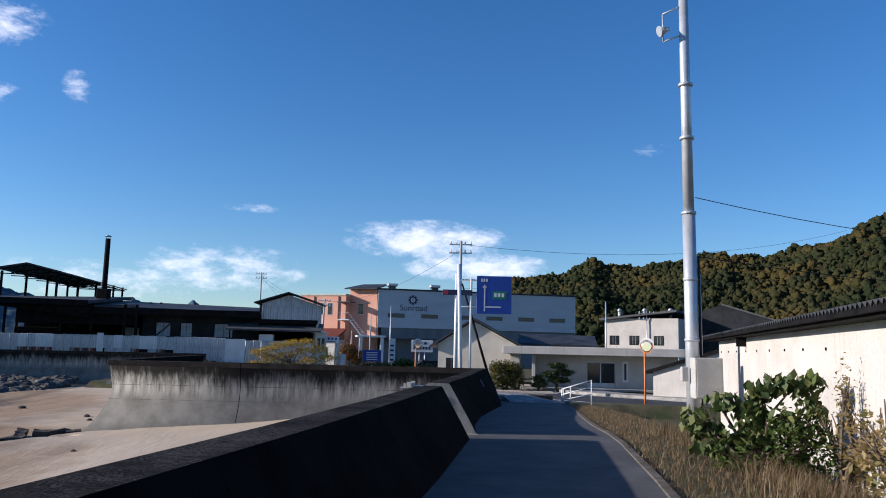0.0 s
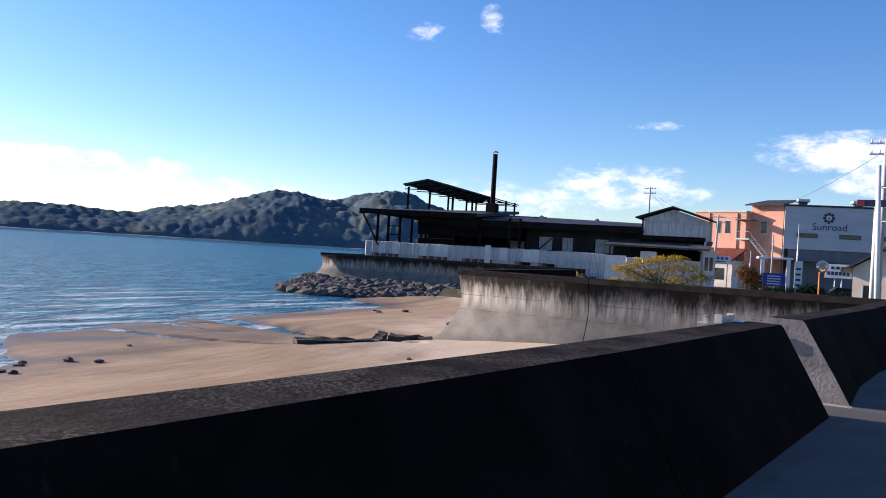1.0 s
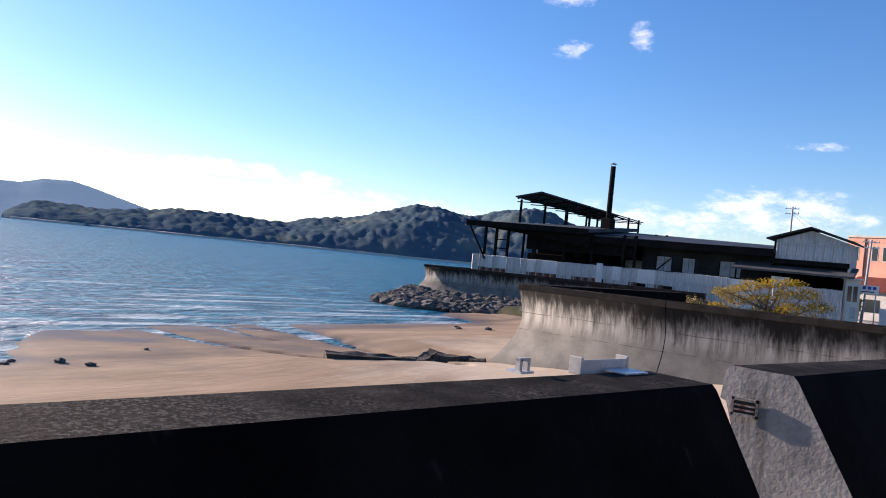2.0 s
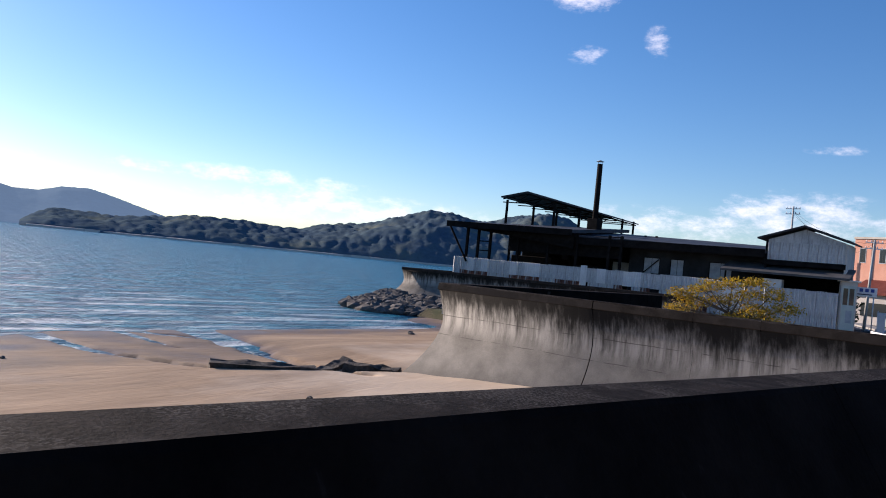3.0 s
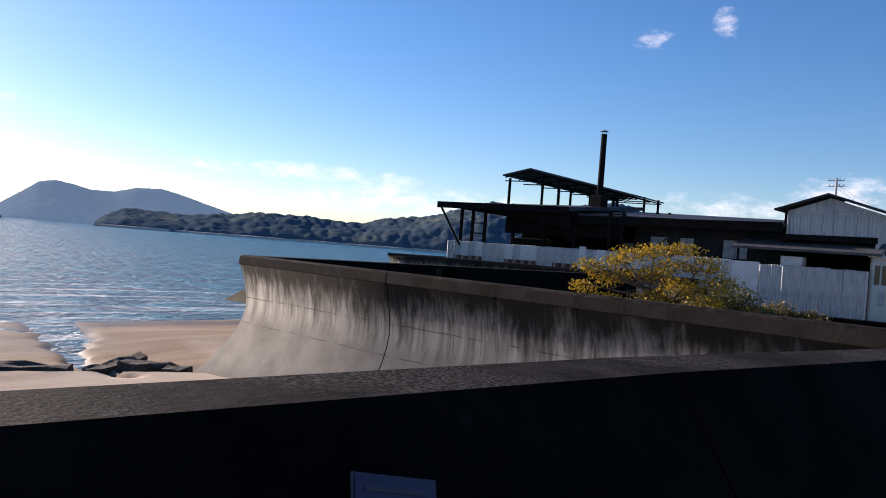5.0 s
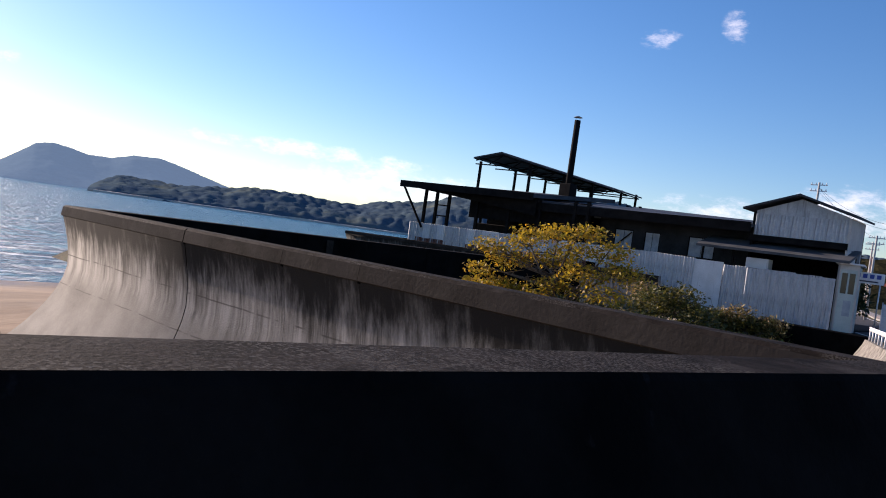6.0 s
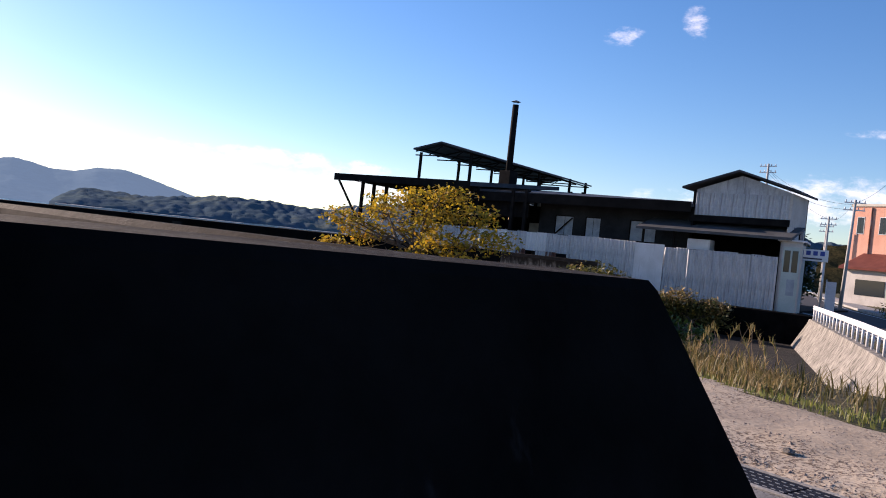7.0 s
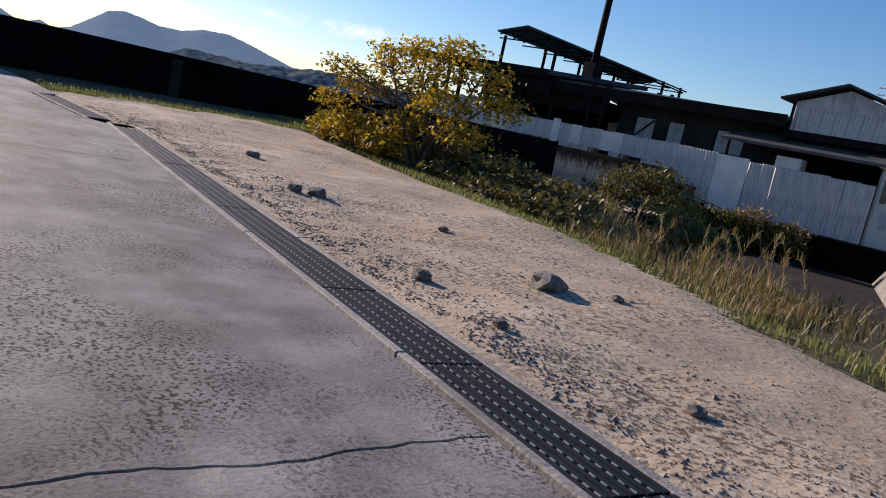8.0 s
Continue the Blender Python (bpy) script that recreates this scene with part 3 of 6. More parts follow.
def road_gap(x, y):
    best = 1e9
    for (ax, ay), (bx, by) in zip(ROAD, ROAD[1:]):
        k = min(max(((x - ax) * (bx - ax) + (y - ay) * (by - ay)) / ((bx - ax) ** 2 + (by - ay) ** 2), 0), 1)
        best = min(best, math.hypot(x - ax - k * (bx - ax), y - ay - k * (by - ay)))
    return best


def bank_top(x):
    return lerp_at([(-18, 54.5), (-9, 51.0), (-6, 47.0), (-2, 44.0), (1.5, 43.0)], x)


def far_bank(x):
    return lerp_at([(-48.2, 68.6), (-31, 71.8), (-10.5, 75.4)], x)


def ret_x(y):
    return lerp_at([(44.0, 1.9), (47.0, 1.0), (53.3, -1.0), (61.6, -4.3), (75.3, -10.0)], y)


def grate_y(x):
    return 36.73 - 0.179 * x if x > -7.35 else 37.82 + 0.06 * (x + 7.35)


def cross_y(x):
    return lerp_at([(-14.04, 34.69), (-3.0, 34.5), (1.9, 34.27)], x)


def rise_west(x):
    """The yard climbs a little towards the sea wall."""
    return 0.18 * smooth(-6.5, -14.0, x)


def apron_end(x):
    return grate_y(x) - 0.05 if x > -9.9 else grate_y(x) + 0.42


def dirt_edge(x):
    return lerp_at([(-15, 44.4), (-11, 43.4), (-7.4, 42.7), (-4.8, 42.1), (-3, 41.6), (-1.5, 41.0), (-0.5, 40.5), (0.45, 40.0), (1.6, 39.5), (5, 38.9)], x) + 0.18 * noise.noise((x * 0.9, 0, 7))


def land_z(x, y):
    z = lane_z(y)
    if y > 33:
        z += (-0.27 - z) * smooth(3.4, 1.6, x) * smooth(33, 35.5, y)
    if x > lane_right(y) and y < 34:
        z -= 0.55 * smooth(0.6, 4.0, x - lane_right(y))
    if y > 40 and x < ret_x(y) and y < far_bank(x) + 0.9:
        b = bank_top(x)
        z = -0.27 + rise_west(x) * smooth(b, b - 6, y) - 0.16 * smooth(b - 6, b, y) if y < b else max(-0.43 - 0.62 * (y - b), -2.5)
    elif y >= far_bank(x) + 0.9 and x < ret_x(y):
        z = -0.95
    elif y > 40:
        z = min(z, -1.0)
    g = road_gap(x, y)
    if g < 8 and not (y > 42 and x < ret_x(y) and y < far_bank(x) + 0.9):
        z += (-1.09 - z) * smooth(8.0, 4.2, g)
    if x < 5 and 34.6 < y < dirt_edge(x) - 0.3:
        z = (-0.42 if x > -10.4 else -0.28) + rise_west(x)
    return z


def sea_side(x, y):
    if y < 34.3:
        return x < wall_x(y) - 0.25
    if y < 58.4:
        return x < -14.7 - (y - 34.2) * 0.14
    if y < far_bank(x):
        return x < -18.4
    return x < -48.2


def shore_x(y):
    return lerp_at([(-60, -34), (10, -27.5), (20, -27.2), (26, -28.4), (30, -29.3), (35, -29.8), (41.6, -30.6), (49, -31.4), (56, -33)], y)


def sand_z(x, y):
    z = SEA_LEVEL + lerp_at([(-60, -2.5), (-12, -0.5), (0, 0.0), (3, 0.06), (8, 0.12), (12, 0.23), (16, 0.42), (22, 0.98), (27, 1.5)], x - shore_x(y))
    inlet = lerp_at([(5, -21.0), (17.3, -20.3), (19.7, -21.9), (21.6, -26.4), (24.0, -30.0)], y)
    z += (min(z, SEA_LEVEL - 0.06) - z) * smooth(-1.6, 0.7, inlet - x)
    z += 0.24 * smooth(-28.5, -20, x) * smooth(33.4, 36.5, y) + 0.5 * smooth(50, 66, y) * smooth(-42, -30, x)
    # dry sand held back by the broken slabs
    g = ((x + 18.1) * 5.0 - (y - 28.4) * 3.1) / 5.88
    z += 0.13 * smooth(-0.05, 0.3, g) * smooth(24.0, 27.5, y) * smooth(35.5, 33.0, y) * smooth(6.0, 1.5, g)
    # the outflow over the beach
    for (ax, ay), (bx, by), w in (((-14.8, 31.7), (-18.1, 32.0), 0.16), ((-18.1, 32.0), (-21.9, 32.95), 0.3), ((-21.9, 32.95), (-23.8, 33.6), 0.42), ((-23.8, 33.6), (-29.5, 34.8), 0.75), ((-18.8, 28.7), (-22.85, 27.5), 0.14), ((-22.85, 27.5), (-28.0, 27.2), 0.3), ((-23.5, 30.6), (-28.6, 30.9), 0.16), ((-26.0, 33.0), (-29.0, 31.5), 0.22)):
        k = min(max(((x - ax) * (bx - ax) + (y - ay) * (by - ay)) / ((bx - ax) ** 2 + (by - ay) ** 2), 0), 1)
        g = math.hypot(x - ax - k * (bx - ax), y - ay - k * (by - ay)) + 0.22 * noise.noise((x * 0.8, y * 0.8, 2.0))
        z += (min(z, SEA_LEVEL - 0.04) - z) * smooth(w * 1.7, w * 0.7, g)
    z += 0.028 * noise.noise((x * 0.25, y * 0.25, 1.7)) + 0.014 * noise.noise((x * 0.9, y * 0.35, 4.1))
    return z


def axis(lo, hi, step, far_lo, far_hi):
    n = int(round((hi - lo) / step))
    vals = [lo + step * k for k in range(n + 1)]
    s = step
    while vals[-1] < far_hi:
        s *= 1.5
        vals.append(min(vals[-1] + s, far_hi))
    s = step
    while vals[0] > far_lo:
        s *= 1.5
        vals.insert(0, max(vals[0] - s, far_lo))
    return vals


def sheet(name, xs, ys, height, keep, material, label, category):
    index, verts, faces = {}, [], []

    def corner(i, j):
        if (i, j) not in index:
            index[(i, j)] = len(verts)
            verts.append((xs[i], ys[j], height(xs[i], ys[j])))
        return index[(i, j)]

    for i in range(len(xs) - 1):
        for j in range(len(ys) - 1):
            if keep((xs[i] + xs[i + 1]) / 2, (ys[j] + ys[j + 1]) / 2):
                faces.append((corner(i, j), corner(i + 1, j), corner(i + 1, j + 1), corner(i, j + 1)))
    ob = raw_mesh(name, verts, faces, material)
    for poly in ob.data.polygons:
        poly.use_smooth = True
    return tagged(ob, label, category, kind="structure")


# ---- ground, beach and sea ----
bm = boxes(((-4600, -4600, -6.2), (4600, 4600, -6.0)))
tagged(part("ground", bm, SEABED), "sandy bed under the sea and the land", "ground", kind="structure")
bm = bmesh.new()
bm.faces.new([bm.verts.new((x, y, 0)) for x, y in ((-4500, -4500), (4500, -4500), (4500, 4500), (-4500, 4500))])
sea = tagged(part("water", bm, sea_mat), "blue-green sea with small wind waves", "sea", kind="structure")
sea.location.z = SEA_LEVEL
def in_channel(x, y):
    return -17.5 < x < ret_x(y) and bank_top(x) + 0.8 < y < far_bank(x) + 0.9


sheet("ground_land", axis(-52, 34, 0.5, -52, 1800), axis(-20, 92, 0.5, -300, 2200), land_z, lambda x, y: not sea_side(x + 0.6, y) and not in_channel(x, y), SOIL, "dry weedy soil with sparse grass", "ground")
sheet("ground_channel", axis(-52, 34, 0.5, -52, 34), axis(-20, 92, 0.5, -20, 92), land_z, in_channel, MUD, "wet mud in the drainage channel, toned dark for the shade", "ground")
sheet("ground_beach", axis(-34, -11, 0.2, -140, -11)[:-1] + axis(-11, 3, 0.4, -11, 3), axis(22, 40, 0.2, -200, 22)[:-1] + axis(40, 80, 0.5, 40, 80), sand_z, lambda x, y: sea_side(x - 0.2, y - 0.8), SAND, "pale brown sand beach with a small outflow", "beach")


def ribbon(name, rows, material, label, category, thick=0.06):
    """A paved strip: rows of left and right edge points."""
    bm = bmesh.new()
    prev = None
    for l, r in rows:
        ring = [bm.verts.new(l), bm.verts.new(r), bm.verts.new((r[0], r[1], r[2] - thick)), bm.verts.new((l[0], l[1], l[2] - thick))]
        if prev:
            for k in range(4):
                bm.faces.new((prev[k], prev[(k + 1) % 4], ring[(k + 1) % 4], ring[k]))
        else:
            bm.faces.new(ring)
        prev = ring
    bm.faces.new(prev[::-1])
    bmesh.ops.recalc_face_normals(bm, faces=bm.faces)
    return tagged(part(name, bm, material), label, category, kind="structure")


lane_rows = []
for k in range(0, 64):
    y = -10 + k * 0.75
    x0 = wall_x(y) + 0.3 if y < 34.3 else wall_x(34.3) + 0.3 + (y - 34.3) * 0.25
    lane_rows.append(((x0, y, lane_z(y) + 0.03), (lane_right(min(y, 34)) + (max(y, 34) - 34) * 0.4, y, lane_z(y) + 0.03)))
ribbon("road_lane", lane_rows, LANE, "narrow concrete lane beside the sea wall", "lane")
kerb = thing("kerb", "low concrete kerb along the lane with a weedy edge", "kerb", kind="structure")
for k in range(22):
    y0, y1 = -10 + k * 2.0, -10 + k * 2.0 + 1.985
    if y1 > 33:
        break
    bm = bmesh.new()
    box(bm, (0, 0, -0.12), (0.13, 1.985, 0.05), 0.012)
    ob = part("kerb_stone", bm, EDGING, kerb)
    a = math.atan2(lane_right(y1) - lane_right(y0), 1.985)
    ob.matrix_basis = Matrix.Translation((lane_right(y0), y0, lane_z(y0))) @ Matrix.Rotation(-a, 4, "Z") @ Matrix.Rotation(math.atan2(lane_z(y1) - lane_z(y0), 1.985), 4, "X")


def offset_line(points, off):
    out = []
    for i, p in enumerate(points):
        a = Vector(points[max(i - 1, 0)])
        b = Vector(points[min(i + 1, len(points) - 1)])
        d = (b - a).normalized()
        out.append((p[0] + d.y * off, p[1] - d.x * off))
    return out


def along(points, step):
    out = []
    for a, b in zip(points, points[1:]):
        n = max(int(math.dist(a, b) / step), 1)
        out += [(a[0] + (b[0] - a[0]) * k / n, a[1] + (b[1] - a[1]) * k / n) for k in range(n)]
    return out + [points[-1]]


road_mid = along(ROAD, 3.0)
rl, rr = offset_line(road_mid, -3.4), offset_line(road_mid, 3.4)
ribbon("road", [((*a, -1.04), (*b, -1.04)) for a, b in zip(rl, rr)], ASPHALT, "two-lane asphalt road behind a guard rail", "road")
for off in (-3.0, 3.0):
    la, lb = offset_line(road_mid, off - 0.08), offset_line(road_mid, off + 0.08)
    ribbon("road_line", [((*a, -1.032), (*b, -1.032)) for a, b in zip(la, lb)], LINE, "worn white road edge line", "road marking", 0.004)
pa, pb = offset_line(road_mid, -6.2), offset_line(road_mid, -3.9)
ribbon("pavement", [((*a, -0.9), (*b, -0.9)) for a, b in zip(pa[:-6], pb[:-6])], KERB, "pale concrete pavement beside the road", "pavement", 0.2)


# ---- sea walls ----
def wall_run(path, profile, ends=(3, 3), rise=None, batter=None, toe=0.0):
    """Sweeps profile (offset to the right of the way, height) along path, mitred at the bends."""
    rings = []
    bm = bmesh.new()
    for i, p in enumerate(path):
        p = Vector(p)
        dirs = []
        if i > 0:
            dirs.append((p - Vector(path[i - 1])).normalized())
        if i < len(path) - 1:
            dirs.append((Vector(path[i + 1]) - p).normalized())
        n = sum((Vector((d.y, -d.x)) for d in dirs), Vector((0, 0)))
        n.normalize()
        k = 1.0 / max(n.dot(Vector((dirs[0].y, -dirs[0].x))), 0.3)
        up = lerp_at(rise, p.y) if rise else 0.0
        wide = lerp_at(batter, p.y) if batter else 1.0
        rings.append([bm.verts.new((p.x + n.x * k * o * (wide if o > 0 else 1), p.y + n.y * k * o * (wide if o > 0 else 1) + (toe * (profile[0][1] - max(z, -0.7)) if o > -0.1 and i == len(path) - 1 else 0), z + up)) for o, z, _ in profile])
    m = len(profile)
    for a, b in zip(rings, rings[1:]):
        for k in range(m):
            f = bm.faces.new((a[k], a[(k + 1) % m], b[(k + 1) % m], b[k]))
            f.material_index = profile[k][2]
            f.smooth = profile[k][2] == 1 and profile[(k + 1) % m][2] == 1
    for ring, index in zip((rings[0], rings[-1][::-1]), ends):
        f = bm.faces.new(ring)
        f.material_index = index
    bmesh.ops.recalc_face_normals(bm, faces=bm.faces)
    for e in bm.edges:
        e.smooth = all(f.smooth for f in e.link_faces)
    return bm


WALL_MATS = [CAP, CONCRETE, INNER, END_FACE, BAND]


def sea_profile(top, foot_in, base, bed, out=1.15):
    """From the lane-side top edge over the cap, down the curved sea face, and back up the battered inner face."""
    h = top - bed
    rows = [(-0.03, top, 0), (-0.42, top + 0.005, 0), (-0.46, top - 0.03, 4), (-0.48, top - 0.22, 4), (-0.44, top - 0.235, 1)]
    for k in range(1, 13):
        u = k / 12
        recess = 0.2 * math.sin(min(u / 0.34, 1.0) * math.pi / 2)
        rows.append((-0.44 + recess * 0.85 - out * (max(u - 0.32, 0) / 0.68) ** 1.7, top - 0.22 - (h - 0.22) * u, 1))
    # inner face and cap rim take the shade-dark colour
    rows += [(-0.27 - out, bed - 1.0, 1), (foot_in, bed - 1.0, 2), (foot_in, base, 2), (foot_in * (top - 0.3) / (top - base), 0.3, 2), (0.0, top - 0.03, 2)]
    return rows


def panelled(name, path, joints, profile, label, gap=0.02, rise=None, batter=None, toe=0.0, fine_joints=()):
    wall = thing(name, label, "sea wall", kind="structure")
    pts = along(path, 0.75)
    cuts = [0.0] + joints + [sum(math.dist(a, b) for a, b in zip(path, path[1:]))]

    def at(s):
        for a, b in zip(path, path[1:]):
            l = math.dist(a, b)
            if s <= l + 1e-6:
                return (a[0] + (b[0] - a[0]) * s / l, a[1] + (b[1] - a[1]) * s / l)
            s -= l
        return path[-1]

    for s0, s1 in zip(cuts, cuts[1:]):
        g0 = (gap if not fine_joints or s0 not in fine_joints else 0.006) if s0 > 0 else 0
        inner, run = [], 0.0
        for a, b in zip(path, path[1:]):
            run += math.dist(a, b)
            if s0 + 0.3 < run < s1 - 0.3:
                inner.append(b)
        part("panel", wall_run([at(s0 + g0)] + inner + [at(s1)], profile, (3 if s0 == 0 else 2, 3 if s1 == cuts[-1] else 2), rise, batter, toe if s1 == cuts[-1] else 0.0), WALL_MATS, wall)
        if s0 > 0:
            thin = [(o * 0.94 - 0.01, z - 0.03, 0) for o, z, _ in profile]
            part("joint_filler", wall_run([at(s0 - 0.01), at(s0 + g0 + 0.01)], thin, rise=rise, batter=batter), [INNER] * 5, wall)
    return wall


PRO_A = sea_profile(0.94, 0.62, -0.2, -1.6, 0.7)
PRO_B = sea_profile(0.93, 0.86, -0.62, -1.9, 0.8)
PRO_C = sea_profile(0.862, 0.06, -0.5, -2.5, 1.2)
panelled("wall_sea_lane", EDGE_A, [8.6, 14.0], PRO_A, "dark weathered concrete sea wall along the lane, inner face toned as shade", 0.008)
panelled("wall_sea_gate", EDGE_B, [5.9, 12.0], PRO_B, "dark weathered concrete sea wall past the beach opening, inner face toned as shade", 0.008, rise=RISE_B, batter=BATTER_B, toe=0.46)
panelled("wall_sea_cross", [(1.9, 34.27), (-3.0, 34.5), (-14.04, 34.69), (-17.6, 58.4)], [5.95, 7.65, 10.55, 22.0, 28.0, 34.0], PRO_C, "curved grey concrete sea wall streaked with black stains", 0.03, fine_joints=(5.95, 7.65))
panelled("wall_sea_works", [(-22.0, 73.9), (-31, 72.2), (-47.9, 69.1), (-49.5, 92.0)], [6.0, 12.0, 18.0, 24.0], sea_profile(0.82, 0.5, -1.5, -2.3, 1.4), "grey concrete sea wall below the old works")
bm = boxes(((0, 0, -3.0), (13.0, 1.7, -0.88)), bevel=0.02)
# channel wall in the same near-black, its shade painted in
chan = tagged(part("wall_channel", bm, INNER), "concrete wall of the drainage channel, toned dark as shade", "channel wall", kind="structure")
chan.matrix_basis = pose(-22.6, 73.6, 0, 0, 0, 8.4)

patch = thing("wall_patch", "pale repaired strip on the inner face of the sea wall", "patch", (-15.03, 41.9, -0.35), 8.5, kind="structure")
part("render_strip", boxes(((0.0, -0.14, 0.1), (0.012, 0.14, 1.12)), bevel=0.004), BAND, patch)

# opening to the beach: sill, slot frames, bracket
bm = boxes(((-1.6, 14.15, -0.5), (0.75, 15.3, 0.012)), bevel=0.01)
tagged(part("wall_sill", bm, KERB), "flat concrete sill of the beach opening", "sill", kind="structure")
slot = thing("slot_frame", "rusty steel slot frame let into the wall end", "slot frame", (-0.19, 15.235, 0.64))
part("frame", boxes(((0, -0.012, 0), (0.17, 0.012, 0.018)), ((0, -0.012, 0.10), (0.17, 0.012, 0.118)), ((0, -0.012, 0), (0.015, 0.012, 0.118)), ((0.155, -0.012, 0), (0.17, 0.012, 0.118))), PALE_ROCK, slot)
part("backing", boxes(((0.015, -0.004, 0.018), (0.155, 0.004, 0.1))), CRACK, slot)
for k in range(2):
    part("bar", boxes(((0.02, -0.014, 0.036 + k * 0.03), (0.15, 0.0, 0.046 + k * 0.03))), RUST_TIN, slot)
brk = thing("gate_bracket", "white painted steel gate bracket bolted to the wall end", "bracket", (-0.5, 13.7, 0.944), 83)
part("plate", boxes(((0.2, -0.16, 0), (0.42, -0.01, 0.012)), bevel=0.003), GALV, brk)
part("upright", boxes(((0, 0.0, -0.02), (0.46, 0.014, 0.06)), bevel=0.003), POLE_GREY, brk)
for x in (0.0, 0.44):
    part("lug", boxes(((x, -0.005, -0.02), (x + 0.02, 0.075, 0.075)), bevel=0.003), POLE_GREY, brk)
brk2 = thing("gate_hook", "small pale steel hook on the wall top", "hook", (-0.56, 13.22, 0.944), 83)
part("hook_plate", boxes(((0, 0, 0), (0.10, 0.1, 0.01))), GALV, brk2)
part("hook_post", boxes(((0.01, 0.02, 0.01), (0.03, 0.05, 0.07)), ((0.07, 0.02, 0.01), (0.09, 0.05, 0.07)), ((0.01, 0.02, 0.06), (0.09, 0.05, 0.075))), POLE_GREY, brk2)

# notice on the inner wall face
DULL_BLUE = mat("faded_blue_enamel", (0.02, 0.03, 0.05), (0.04, 0.052, 0.078), 9.0, rough=0.6, bump=0.1)
note = thing("notice", "faded blue and white enamel notice fixed to the wall face", "notice")
e0, e1 = Vector(EDGE_B[3]), Vector(EDGE_B[4])
wall_dir = (e1 - e0).normalized()
p0 = e0 + wall_dir * 1.55
slope_in = math.atan2(0.86, 1.52)
note.matrix_basis = Matrix.Translation((p0.x + 0.19, p0.y, 0.57)) @ Matrix.Rotation(math.atan2(wall_dir.y, wall_dir.x), 4, "Z") @ Matrix.Rotation(-slope_in, 4, "X") @ Matrix.Rotation(radians(12), 4, "Y")
part("plate", boxes(((-0.15, -0.012, -0.13), (0.15, -0.004, 0.13)), bevel=0.003), DULL_BLUE, note)
part("panel", boxes(((-0.14, -0.017, -0.12), (0.14, -0.013, 0.12))), NAVY, note)
for k in range(6):
    part("writing_bar", boxes(((-0.11, -0.021, 0.075 - k * 0.035), (0.1 - 0.02 * (k % 3), -0.018, 0.09 - k * 0.035))), DULL_BLUE, note)


# ---- apron, drain and dirt ----
def apron_z(x, y):
    up = rise_west(x)
    flat = smooth(33.2, 35.0, y) * smooth(5.6, 3.6, x) if x > 2.5 else 1.0
    return lane_z(y) + 0.045 + (-0.29 - lane_z(y)) * flat + up


apron = thing("pavement_apron", "rough grey concrete apron with open joints", "pavement", kind="structure")
cross = [5.6, 1.42, -4.0, -9.6, -14.6]
for xa, xb in zip(cross, cross[1:]):
    bm = bmesh.new()
    nx, ny = 14, 70
    grid = []
    for i in range(nx + 1):
        x = xa - 0.007 + (xb + 0.014 - xa) * i / nx
        y_lo = cross_y(x) + 0.14 if x < 2.95 else 33.2
        column = []
        for j in range(ny + 1):
            y = y_lo + (apron_end(x) - y_lo) * j / ny
            jag = 0.03 * noise.fractal((xa if i == 0 else xb, y * 3.1, 5.0), 0.8, 2.1, 4) if i in (0, nx) else 0.0
            chip = 0.012 * max(noise.noise((x * 7, y * 7, 2.0)), 0.0) if i in (0, nx) else 0.0
            column.append(bm.verts.new((x + jag + 0.09 * (y - 35.9), y, apron_z(x, y) - chip + 0.008 * noise.noise((x * 1.3, j * 0.1, 3.0)))))
        grid.append(column)
    for i in range(nx):
        for j in range(ny):
            bm.faces.new((grid[i][j], grid[i + 1][j], grid[i + 1][j + 1], grid[i][j + 1]))
    rim = [e for e in bm.edges if e.is_boundary]
    ext = bmesh.ops.extrude_edge_only(bm, edges=rim)["geom"]
    for v in ext:
        if isinstance(v, bmesh.types.BMVert):
            v.co.z -= 0.15
    bmesh.ops.recalc_face_normals(bm, faces=bm.faces)
    part("slab", bm, APRON, apron)
# base painted in the joint shadow colour
bm = boxes(((-10, 34.9, -0.5), (5.0, 36.3, -0.285)))
tagged(part("ground_base", bm, CRACK), "base under the apron joints, shadow-dark", "ground", kind="structure")

drain = thing("drain_channel", "concrete-edged drain covered by black steel gratings", "drain", kind="structure")
turn = math.degrees(math.atan2(0.179, -1.0))
dm = pose(4.8, grate_y(4.8), -0.25, 0, 0, turn)


def in_drain(bm):
    bm.transform(dm)
    return bm


for lo, hi in ((0.0, 0.045), (0.345, 0.39)):
    for k in range(6):
        part("edging", in_drain(boxes(((k * 2.06, -hi, -0.1), (k * 2.06 + 2.05, -lo, 0.006)), bevel=0.006)), KERB, drain)
part("trough", in_drain(boxes(((0, -0.35, -0.2), (12.4, -0.04, -0.1)))), CRACK, drain)
dm2 = pose(-7.42, grate_y(-7.42), -0.243, 0, -1.6, 183.4)
for lo, hi in ((0.0, 0.045), (0.345, 0.39)):
    bm = boxes(((0, -hi, -0.1), (2.45, -lo, 0.006)), bevel=0.006)
    bm.transform(dm2)
    part("edging", bm, KERB, drain)
bm = boxes(((0, -0.35, -0.2), (2.45, -0.04, -0.1)))
bm.transform(dm2)
part("trough", bm, CRACK, drain)
bm = bmesh.new()
for k in range(9):
    y = -0.058 - k * 0.034
    box(bm, (0.006, y - 0.011, -0.04), (0.99, y + 0.011, 0.004))
for k in range(20):
    box(bm, (0.02 + k * 0.05, -0.32, -0.03), (0.03 + k * 0.05, -0.05, -0.002))
gm = bpy.data.meshes.new("grating")
bm.to_mesh(gm)
bm.free()
gm.materials.append(GRATE_STEEL)
bm = bmesh.new()
